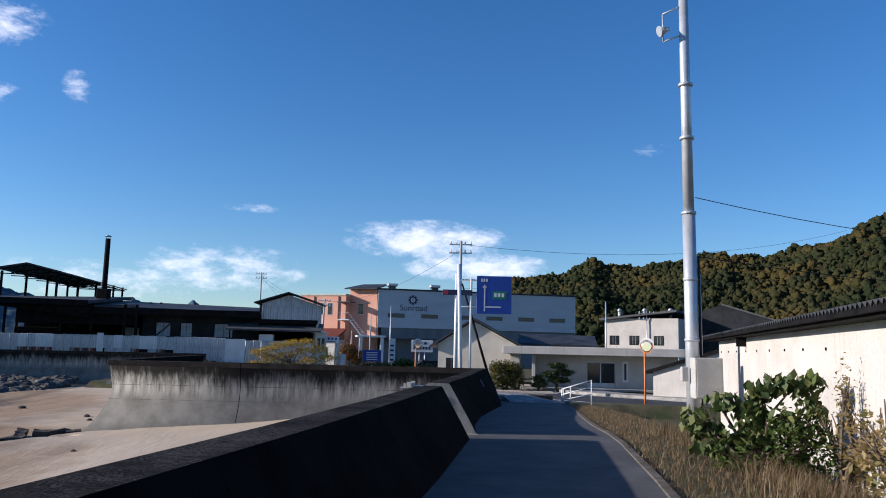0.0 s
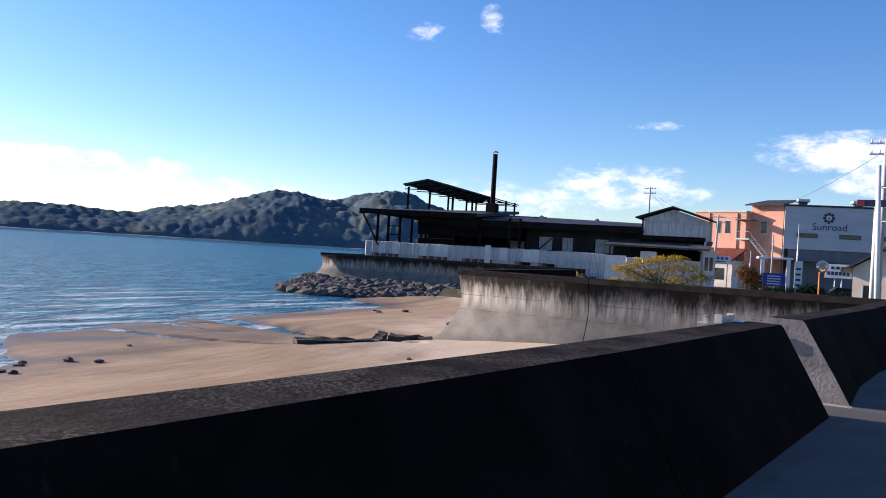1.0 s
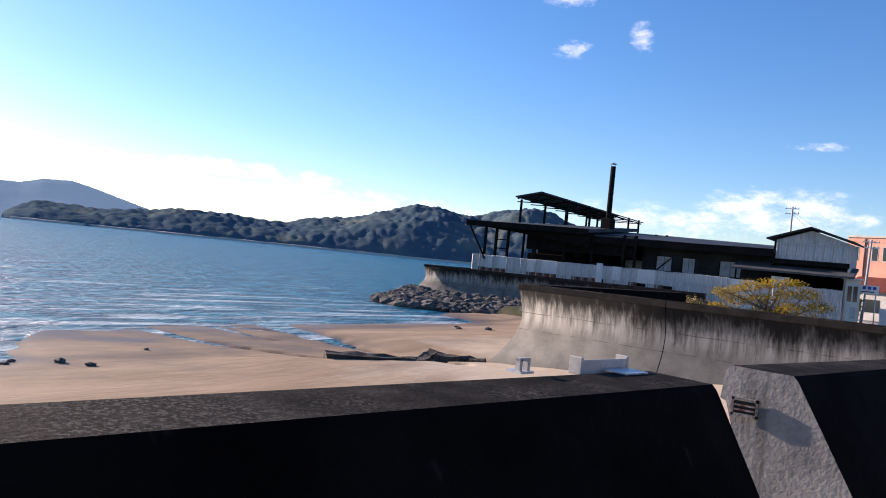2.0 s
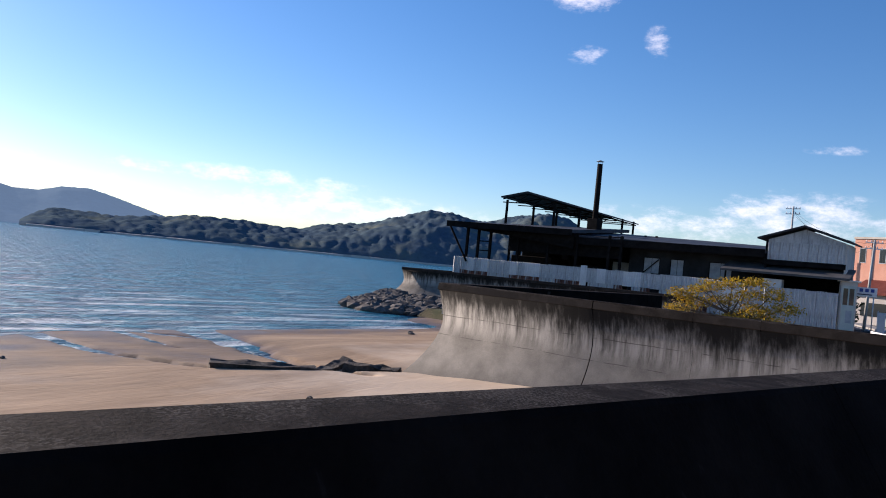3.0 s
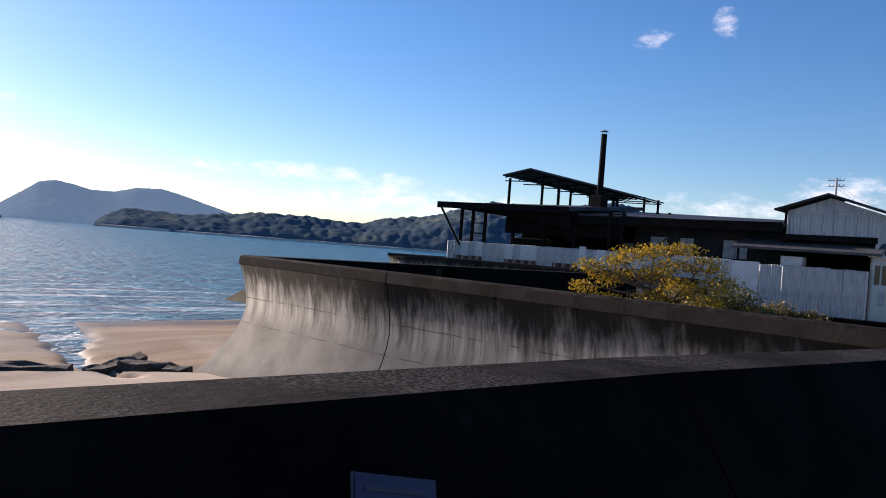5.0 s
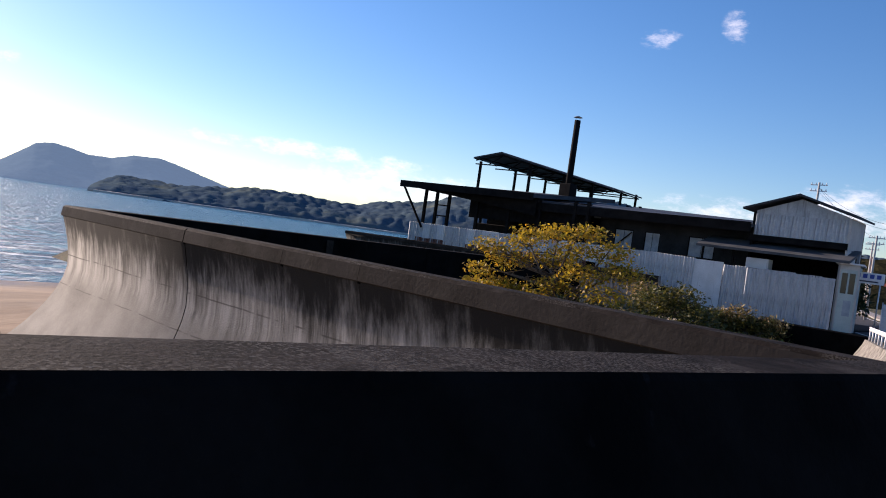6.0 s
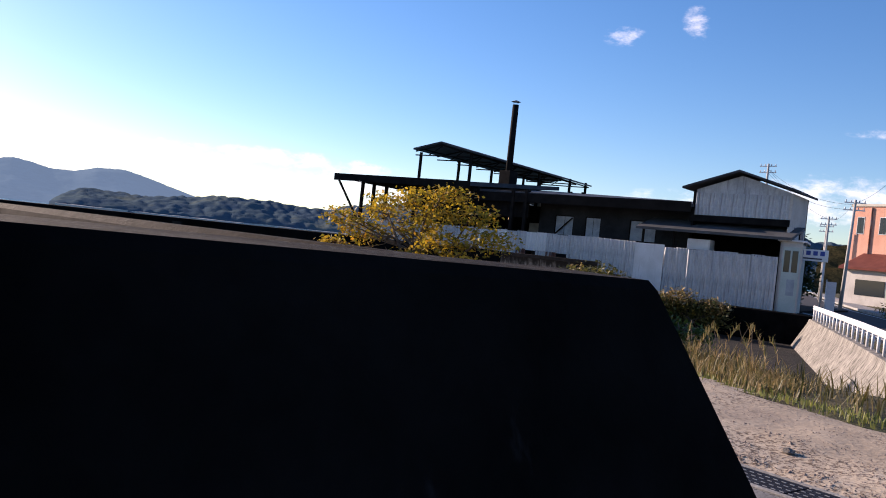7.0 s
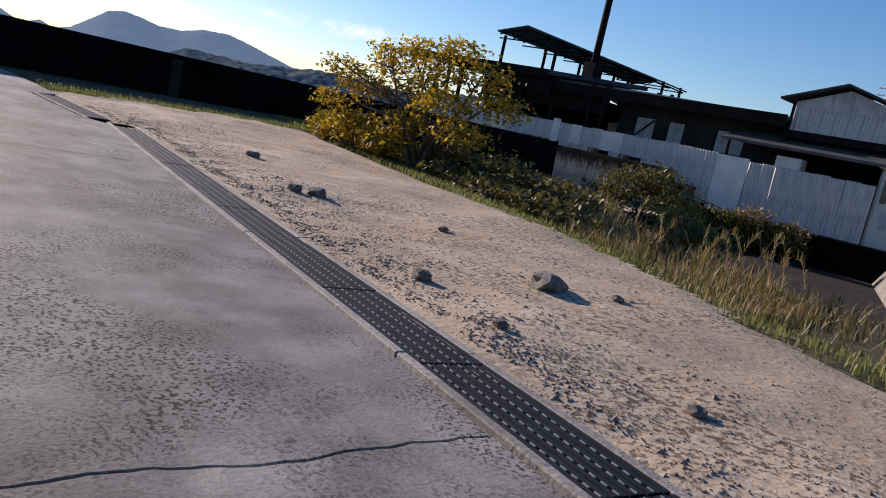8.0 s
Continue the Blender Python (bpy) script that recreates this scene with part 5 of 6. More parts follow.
def writing(text, size, material, parent, place, rx=90, rz=0, name="lettering"):
    cu = bpy.data.curves.new(name, "FONT")
    cu.body, cu.size, cu.extrude, cu.align_x, cu.align_y = text, size, 0.01, "CENTER", "CENTER"
    tmp = bpy.data.objects.new(name, cu)
    scene.collection.objects.link(tmp)
    me = bpy.data.meshes.new_from_object(tmp.evaluated_get(bpy.context.evaluated_depsgraph_get()))
    bpy.data.objects.remove(tmp)
    me.materials.append(material)
    ob = new(name, me)
    ob.parent, ob.matrix_basis = parent, pose(*place, rx, 0, rz)
    return ob


# steel warehouse: front runs from (-10.4, 128) to (23.2, 135)
wh = thing("warehouse", "large steel-clad warehouse, pale above and slate grey below", "warehouse", (-10.4, 128, -1.1), 11.8)
part("wall", boxes(((0, 0, 6.3), (34.3, 15, 12.5))), STEEL_WALL, wh)
part("lower_wall", boxes(((0.6, 0.25, 0), (34.3, 14.8, 6.3))), SLATE_WALL, wh)
# sunward side set whiter than the front, its sunlight put into the material
part("side_wall", boxes(((-0.08, -0.05, 0.0), (-0.003, 15.05, 12.6))), WHITE_WALL, wh)
part("roof", boxes(((-0.2, -0.2, 12.5), (34.5, 15.2, 12.75)), bevel=0.05), DARK_ROOF, wh)
for k in range(6):
    xx = 1.6 + k * 5.6
    w = part("window", boxes(((xx, -0.05, 8.0), (xx + 2.8, 0.0, 8.65)), bevel=0.01), NAVY, wh)
    for q in range(4):
        part("pane", boxes(((xx + 0.08 + q * 0.67, -0.06, 8.07), (xx + 0.68 + q * 0.67, -0.052, 8.58))), glass, w)
for xx in (2.0, 9.3, 18.0):
    v = part("vent", boxes(((xx, 2, 12.75), (xx + 1.1, 3.1, 13.3))), GREY_ROOF, wh)
    part("vent_cap", boxes(((xx - 0.3, 1.7, 13.3), (xx + 1.4, 3.4, 13.75)), bevel=0.08), GALV, v)
part("canopy", boxes(((1.2, -2.0, 4.4), (9.5, 0.0, 4.65)), bevel=0.03), GREY_ROOF, wh)
part("entrance_roof", boxes(((-3.6, -3.0, 4.6), (1.0, 1.0, 4.9)), bevel=0.04), WHITE_PAINT, wh)
for xx in (-3.2, 0.2):
    part("entrance_post", boxes(((xx, -2.8, 0), (xx + 0.5, -2.3, 4.6))), WHITE_PAINT, wh)
for y0 in (3.0, 6.5):
    part("side_window", boxes(((-0.12, y0, 7.9), (-0.082, y0 + 1.4, 8.7))), NAVY, wh)
writing("Sunroad", 1.4, NAVY, wh, (5.9, -0.03, 9.6))
bm = bmesh.new()
for k in range(8):
    a = k * math.pi / 4
    box(bm, (-0.28, -0.03, 0.55), (0.28, -0.005, 1.15), 0, pose(0, 0, 0, 0, math.degrees(a), 0))
tube(bm, (0, -0.032, 0), (0, -0.006, 0), 0.82, 0.82, 24)
logo = part("emblem", bm, NAVY, wh, "navy toothed wheel emblem")
logo.location = (5.75, 0, 10.95)
logo.scale = (0.68, 1.0, 0.68)
part("emblem_face", tubes(((0, -0.045, 0), (0, -0.034, 0), 0.55, 0.55), n=24), WHITE_PAINT, logo)
part("emblem_mark", boxes(((-0.3, -0.055, 0.15), (0.3, -0.047, 0.3)), ((-0.3, -0.055, -0.07), (0.3, -0.047, 0.07)), ((-0.3, -0.055, -0.3), (0.3, -0.047, -0.15))), RED_SIGN, logo)

salmon = thing("apartment_block", "salmon-orange rendered three-storey block with an outside stair", "building", (-23.7, 131.5, -1.1), -20)
salmon.scale = (0.76, 1, 1)
part("wall", boxes(((0, 0, 0), (11.0, 12, 11.4))), ORANGE, salmon)
part("wall", boxes(((11.0, 1.5, 0), (17.5, 12, 12.6))), ORANGE, salmon)
part("parapet", boxes(((-0.15, -0.15, 11.4), (11.1, 12.1, 11.7)), bevel=0.03), CREAM_WALL, salmon)
part("roof", slab([(10.2, 0.5, 12.7), (18, 0.5, 12.7), (17.5, 6, 13.8), (11.2, 6, 13.8)], 0.2), DARK_ROOF, salmon)
for xx in (1.0, 4.6, 6.6):
    window(salmon, (xx, -0.002, 8.2), (xx + 1.2, 10.2))
for xx in (5.0, 8.5):
    window(salmon, (xx, -0.002, 3.0), (xx + 1.2, 4.4))
window(salmon, (13.0, 1.498, 8.4), (14.4, 10.2))
part("lower_roof", slab([(2.6, -4.2, 4.2), (11.5, -4.2, 4.2), (11.5, 0, 6.0), (2.6, 0, 6.0)], 0.25), MAROON, salmon)
part("porch_wall", boxes(((3.0, -3.6, 0), (11.2, -0.05, 4.1))), WHITE_WALL, salmon)
part("porch_opening", boxes(((5.0, -3.66, 1.2), (9.5, -3.61, 2.9))), glass, salmon)
st = part("stair", boxes(((9.9, -1.2, 7.3), (12.6, 0.6, 7.5))), GALV, salmon, "steel outside stair")
for k in range(9):
    part("tread", boxes(((12.6 + k * 0.42, -1.0, 7.2 - k * 0.36), (13.05 + k * 0.42, 0.4, 7.28 - k * 0.36))), GALV, st)
part("stringer", tubes(((12.5, -1.0, 7.5), (16.4, -1.0, 4.2), 0.1, 0.1), ((12.5, -1.0, 8.4), (16.4, -1.0, 5.1), 0.04, 0.04), n=6), GALV, st)
part("railing", tubes(((9.9, -1.2, 8.5), (12.6, -1.2, 8.5), 0.04, 0.04), ((9.9, -1.2, 7.5), (9.9, -1.2, 10.2), 0.05, 0.05), n=6), GALV, st)
part("stair_roof", boxes(((9.7, -1.4, 10.2), (13.0, 0.6, 10.35))), GREY_ROOF, salmon)
for xx in (3.3, 9.3):
    part("drain_pipe", tubes(((xx, -0.1, 0), (xx, -0.1, 11.3), 0.09, 0.09), n=6), RUST_TIN, salmon)

station = thing("roadside_hall", "low white flat-roofed hall with a deep canopy", "building", (4.7, 57.6, -1.0), -8)
part("wall", boxes(((2.2, 1.6, 0), (6.0, 8.5, 2.55)), ((8.1, 1.6, 0), (12.6, 8.5, 2.55)), ((6.0, 1.6, 2.05), (8.1, 8.5, 2.55)), ((6.0, 4, 0), (8.1, 8.5, 2.05))), WHITE_WALL, station)
part("canopy", boxes(((-0.1, -0.6, 2.5), (13.2, 9.0, 3.08)), bevel=0.03), WHITE_WALL, station)
part("pier", boxes(((0.4, 0.2, 0), (1.1, 1.6, 2.5)), bevel=0.02), WHITE_WALL, station)
part("pier", boxes(((2.0, 0.2, 0), (2.25, 1.6, 2.5)), bevel=0.02), WHITE_WALL, station)
d = part("door", boxes(((6.0, 1.75, 0.05), (6.06, 1.83, 2.05)), ((8.04, 1.75, 0.05), (8.1, 1.83, 2.05)), ((6.98, 1.75, 0.05), (7.06, 1.83, 2.05)), ((6.0, 1.75, 0.0), (8.1, 1.83, 0.5)), ((6.0, 1.75, 1.95), (8.1, 1.83, 2.05))), GALV, station)
part("pane", boxes(((6.06, 1.78, 0.5), (7.0, 1.8, 1.95))), glass, d)
part("pane", boxes(((7.05, 1.78, 0.5), (8.04, 1.8, 1.95))), glass, d)
part("writing_board", boxes(((8.6, 1.54, 0.6), (9.0, 1.6, 2.1)), bevel=0.01), WHITE_PAINT, station)
part("writing_bar", boxes(((8.72, 1.53, 0.75), (8.88, 1.538, 1.95))), NAVY, station)
part("step", boxes(((1.5, -0.8, 0), (13.0, 1.6, 0.14)), bevel=0.02), KERB, station)

gable = thing("gabled_house", "cream rendered house with a dark tiled roof", "house", (-0.2, 64.5, -1.0), -8)
part("wall", prism([(0, 0), (6.4, 0), (6.4, 3.2), (2.9, 5.1), (0, 3.2)], 0, 7.0), CREAM_WALL, gable)
part("roof", slab([(2.9, -0.4, 5.35), (7.4, -0.4, 2.9), (7.4, 7.4, 2.9), (2.9, 7.4, 5.35)], 0.16), DARK_ROOF, gable)
part("roof", slab([(-0.7, -0.4, 3.0), (2.9, -0.4, 5.35), (2.9, 7.4, 5.35), (-0.7, 7.4, 3.0)], 0.16), DARK_ROOF, gable)
window(gable, (0.6, -0.002, 1.0), (1.6, 2.1))
part("long_roof", slab([(6.4, 2.0, 3.4), (13.0, 2.0, 3.3), (13.0, 6.5, 4.2), (6.4, 6.5, 4.3)], 0.18), DARK_ROOF, gable)

hall = thing("white_workshop", "white two-storey workshop with small windows and a grey gabled roof", "building", (16.4, 78.3, -1.0), -30)
part("wall", boxes(((0, 0, 0), (7.25, 14, 6.2))), WHITE_WALL, hall)
part("wall", prism([(7.25, 0), (16.0, 0), (16.0, 5.9), (10.5, 7.7), (7.25, 6.6)], 4.0, 14), GREY_WALL, hall)
part("roof", slab([(-0.4, -0.5, 6.2), (7.2, -0.5, 7.0), (7.2, 14.4, 7.0), (-0.4, 14.4, 6.2)], 0.2), GREY_ROOF, hall)
part("roof", slab([(10.5, 3.7, 7.85), (16.6, 3.7, 5.9), (16.6, 14.4, 5.9), (10.5, 14.4, 7.85)], 0.15), GREY_ROOF, hall)
for xx in (0.5, 2.5, 4.9):
    window(hall, (xx, -0.002, 3.6), (xx + 0.95, 4.5), panes=3, frame_mat=DARK)
for xx in (0.6, 3.2, 5.8):
    v = part("roof_vent", tubes(((xx, 3, 6.3), (xx, 3, 7.1), 0.16, 0.16), n=8), GALV, hall)
    part("vent_cap", tubes(((xx, 3, 7.1), (xx, 3, 7.35), 0.3, 0.12), n=8), GALV, v)
annex = thing("lean_shed", "low white shed wall with a steep black roof edge", "shed", (13.4, 49.5, -1.0), -34)
part("wall", prism([(0, 0), (5.4, 0), (5.4, 3.4), (0, 1.7)], 0, 4.0), WHITE_WALL, annex)
part("roof", slab([(-0.4, -0.3, 1.65), (5.6, -0.3, 3.55), (5.6, 4.3, 3.55), (-0.4, 4.3, 1.65)], 0.2), DARK, annex)

# white store beside the lane
store = thing("white_store", "low white rendered store with a corrugated eave", "shed", (9.4, 26.0, -0.75), 257.6)
part("wall", boxes(((0, -0.15, 0), (22, 0, 2.85))), WHITE_WALL, store)
part("wall", boxes(((0, -0.0, 0), (0.15, 7, 2.85))), WHITE_WALL, store)
for k in range(9):
    part("ridge_bolt", tubes(((0.6 + k * 1.6, -0.17, 2.5), (0.6 + k * 1.6, -0.14, 2.5), 0.03, 0.03), n=6), DARK, store)
roofp = part("roof_edge", boxes(((-0.9, -0.6, 2.9), (22.3, -0.5, 3.0))), DARK, store)
bm = corrugated(23.2, 7.5, 0.2, 0.035)
bm.transform(pose(-0.9, -0.62, 3.0, -78, 0, 0))
part("roof_sheet", bm, GREY_ROOF, store)
part("soffit", boxes(((-0.8, -0.5, 2.86), (22, -0.15, 2.9))), DARK, store)
part("bracket", boxes(((5.4, -0.4, 2.62), (5.46, -0.15, 2.86))), DARK, store)


# ---- poles, signs and cables ----
def utility_pole(label, place, height, r=0.16, arms=True, material=None, lean=0.0):
    p = thing("utility_pole", label, "pole", place, 0, "utility poles")
    p.rotation_euler = (0, radians(lean), 0)
    part("pole", tubes(((0, 0, -0.3), (0, 0, height), r, r * 0.62), n=14), material or POLE_GREY, p)
    if arms:
        for z in (height - 0.3, height - 0.9):
            a = part("crossarm", boxes(((-0.8, -0.06, z), (0.8, 0.02, z + 0.09))), GALV, p)
            for xx in (-0.7, -0.3, 0.3, 0.7):
                part("insulator", tubes(((xx, -0.02, z + 0.09), (xx, -0.02, z + 0.28), 0.05, 0.035), n=8), WHITE_PAINT, a)
    return p


big = thing("steel_mast", "tall galvanised steel mast with a cabinet and loudspeaker bracket", "mast", (7.05, 21.9, -0.6), 0)
big.rotation_euler = (0, radians(-0.45), 0)
part("lower_tube", tubes(((0, 0, -0.2), (0, 0, 6.2), 0.19, 0.18), n=20), GALV, big)
part("upper_tube", tubes(((0, 0, 6.2), (0, 0, 13.6), 0.155, 0.13), n=20), GALV, big)
for z in (2.6, 4.3, 6.2, 8.4, 10.0):
    part("band", tubes(((0, 0, z), (0, 0, z + 0.08), 0.205, 0.205), n=20), GALV, big)
part("conduit", tubes(((0.22, -0.08, 0), (0.22, -0.08, 5.0), 0.03, 0.03), n=8), WIRE, big)
part("conduit", tubes(((0.27, 0.0, 2.2), (0.27, 0.0, 4.5), 0.025, 0.025), n=8), GALV, big)
cab = part("cabinet", boxes(((-0.15, -0.65, 1.05), (0.62, -0.2, 2.15)), bevel=0.02), POLE_GREY, big)
part("cabinet_door", boxes(((-0.1, -0.665, 1.1), (0.57, -0.652, 2.1)), bevel=0.005), POLE_GREY, cab)
part("meter", boxes(((-0.4, -0.3, 1.5), (-0.22, -0.15, 1.9)), bevel=0.02), POLE_GREY, big)
arm = part("bracket", tubes(((0, 0, 11.6), (-0.62, 0, 11.35), 0.025, 0.025), ((0, 0, 12.5), (-0.62, 0, 12.2), 0.025, 0.025), ((-0.62, 0, 11.35), (-0.62, 0, 12.2), 0.025, 0.025), n=8), GALV, big)
part("loudspeaker", tubes(((-0.45, 0, 11.75), (-0.75, -0.05, 11.65), 0.06, 0.16), n=14), GALV, arm)

utility_pole("grey concrete utility pole with crossarms behind the sign", (1.25, 54.0, -1.05), 10.3)
utility_pole("grey concrete utility pole behind the works shed", (-25.2, 108.0, -1.0), 12.9)
utility_pole("grey concrete utility pole beside the road", (-15.33, 100.0, -1.0), 8.9, lean=2)
utility_pole("slim grey utility pole beside the road", (-22.2, 118.0, -1.0), 8.9)
utility_pole("slim grey utility pole beside the road", (-26.2, 131.0, -1.0), 9.0)
utility_pole("slim grey utility pole beside the orange block", (-9.4, 104.0, -1.0), 7.0, 0.12, False)
utility_pole("thin street pole before the warehouse", (-7.0, 108.0, -1.0), 8.6, 0.1, False, GALV)
utility_pole("thin street pole before the warehouse", (-12.8, 112.0, -1.0), 5.2, 0.09, False, GALV)
utility_pole("thin pole beside the white workshop", (15.6, 74.0, -1.0), 7.6, 0.09, False, GALV)
utility_pole("thin pole beside the white workshop", (20.0, 76.0, -1.0), 6.9, 0.07, True, GALV)
utility_pole("leaning stay pole beside the sign", (3.6, 53.5, -1.05), 7.6, 0.1, False, DARK, lean=-17)

dsign = thing("direction_sign", "large blue road direction sign on tall white posts", "road sign", (0.95, 50.0, -1.05))
part("post", tubes(((0, 0, 0), (0, 0, 7.6), 0.13, 0.11), n=14), WHITE_PAINT, dsign)
part("post", tubes(((0.92, 0, 0), (0.92, 0, 7.3), 0.09, 0.08), n=14), WHITE_PAINT, dsign)
part("arm", tubes(((0, 0, 7.2), (3.3, 0, 7.2), 0.06, 0.06), ((0, 0, 5.5), (3.3, 0, 5.5), 0.06, 0.06), n=10), GALV, dsign)
part("face", boxes(((1.27, -0.12, 5.05), (3.52, -0.09, 7.48)), bevel=0.01), BLUE_SIGN, dsign)
part("arrow", boxes(((1.75, -0.13, 5.2), (1.83, -0.123, 6.9)), ((1.75, -0.13, 5.45), (2.85, -0.123, 5.53)), ((1.67, -0.13, 6.72), (1.91, -0.123, 6.8))), WHITE_PAINT, dsign)
part("route_panel", boxes(((2.3, -0.13, 6.0), (3.2, -0.123, 6.5))), GREEN_SIGN, dsign)
for k in range(3):
    part("writing_bar", boxes(((1.55 + k * 0.16, -0.13, 7.1), (1.65 + k * 0.16, -0.123, 7.3))), WHITE_PAINT, dsign)
    part("writing_bar", boxes(((2.4 + k * 0.24, -0.14, 6.14), (2.56 + k * 0.24, -0.132, 6.38))), WHITE_PAINT, dsign)
small = part("side_board", boxes(((-0.9, -0.14, 6.2), (1.0, -0.1, 6.55)), bevel=0.01), NAVY, dsign, "narrow dark name board")
part("emblem", boxes(((-0.86, -0.15, 6.23), (-0.56, -0.142, 6.52))), RED_SIGN, small)

bill = thing("bill_board", "white roadside notice board with dark writing", "sign", (-4.4, 118.0, -1.05))
part("board", boxes(((0, 0, 2.4), (3.2, 0.1, 4.2)), bevel=0.01), WHITE_PAINT, bill)
for k in range(6):
    part("writing_bar", boxes(((0.3 + k * 0.45, -0.03, 2.8), (0.62 + k * 0.45, -0.002, 3.25))), NAVY, bill)
for k in range(3):
    part("writing_bar", boxes(((0.7 + k * 0.6, -0.03, 3.55), (1.1 + k * 0.6, -0.002, 3.9))), NAVY, bill)
for xx in (1.2, 2.0):
    part("post", tubes(((xx, 0.15, 0), (xx, 0.15, 2.6), 0.07, 0.07)), GALV, bill)


def road_mirror(place, rz, label):
    m = thing("road_mirror", label, "road mirror", place, rz, "road mirrors")
    part("post", tubes(((0, 0, -0.1), (0, 0, 3.1), 0.045, 0.045)), ORANGE_PAINT, m)
    rim = part("rim", tubes(((0.12, -0.1, 3.0), (0.12, 0.02, 3.0), 0.32, 0.27), n=24), ORANGE_PAINT, m)
    part("mirror", tubes(((0.12, -0.125, 3.0), (0.12, -0.102, 3.0), 0.22, 0.285), n=24), mirror_mat, rim)
    part("hood", tubes(((0.12, -0.1, 3.06), (0.12, -0.03, 3.06), 0.34, 0.32), n=24), WHITE_PAINT, rim)
    return m


road_mirror((-1.75, 55.2, -1.0), 10, "orange-posted convex road mirror beside the guard rail")
road_mirror((9.5, 36.5, -1.0), -30, "rusty orange convex road mirror facing the lane")
post = thing("round_post", "thick white steel post at the channel bank", "post", (1.17, 43.95, -0.5), 0)
post.rotation_euler = (0, radians(-2), 0)
part("shaft", tubes(((0, 0, -0.3), (0, 0, 7.0), 0.11, 0.1), n=16), WHITE_PAINT, post)

for x_, y_, w_, h_, m_, l_ in ((-10.2, 103.0, 2.4, 1.5, BLUE_SIGN, "blue and white roadside sign board"), (-6.6, 100.0, 0.8, 3.0, WHITE_PAINT, "tall narrow white roadside banner")):
    s_ = thing("roadside_sign", l_, "sign", (x_, y_, -1.0), 5)
    part("board", boxes(((0, 0, 1.0), (w_, 0.06, 1.0 + h_)), bevel=0.01), m_, s_)
    part("post", tubes(((w_ / 2, 0.1, 0), (w_ / 2, 0.1, 1.0 + h_), 0.04, 0.04)), GALV, s_)
    for k in range(4):
        part("writing_bar", boxes(((w_ * 0.2, -0.01, 1.2 + k * h_ * 0.2), (w_ * 0.8, -0.002, 1.2 + k * h_ * 0.2 + h_ * 0.08))), NAVY if m_ is WHITE_PAINT else WHITE_PAINT, s_)

car = thing("parked_car", "dark parked car beyond the road", "car", (-1.0, 95.0, -1.02), 12)
part("body", prism([(-1.9, 0.3), (1.9, 0.3), (1.95, 0.75), (1.1, 0.9), (0.5, 1.42), (-1.3, 1.45), (-1.9, 0.95)], -0.8, 0.8), DARK_CAR, car)
part("side_glass", prism([(-1.5, 0.95), (0.85, 0.92), (0.42, 1.36), (-1.2, 1.38)], -0.81, -0.802), glass, car)
part("tail_light", boxes(((-1.93, -0.78, 0.75), (-1.88, -0.5, 0.95))), RED_SIGN, car)
for xx in (-1.2, 1.2):
    for yy in (-0.78, 0.6):
        w = part("wheel", tubes(((xx, yy, 0.32), (xx, yy + 0.18, 0.32), 0.32, 0.32), n=18), TYRE, car)
        part("rim", tubes(((xx, yy - 0.005, 0.32), (xx, yy + 0.01, 0.32), 0.2, 0.2), n=14), GALV, w)

cable("overhead_cable", (-25.2, 108, 11.4), (-15.2, 100, 7.5), 0.8)
cable("overhead_cable", (-25.2, 108, 11.0), (-15.2, 100, 7.1), 0.9)
cable("overhead_cable", (-25.2, 108, 11.4), (-22.2, 118, 7.6), 0.6)
cable("overhead_cable", (-15.2, 100, 7.5), (-22.2, 118, 7.6), 0.5)
cable("overhead_cable", (1.25, 54, 8.6), (-15.2, 100, 7.6), 1.2)
cable("overhead_cable", (1.25, 54, 9.0), (42.0, 80, 15.0), 1.5)
cable("overhead_cable", (1.25, 54, 5.9), (48.0, 40.0, 9.5), 1.0, r=0.009)
cable("overhead_cable", (7.2, 21.9, 4.4), (30.0, 30.0, 5.0), 0.6)
cable("overhead_cable", (7.2, 21.9, 6.1), (30.0, 34.0, 7.0), 0.6)


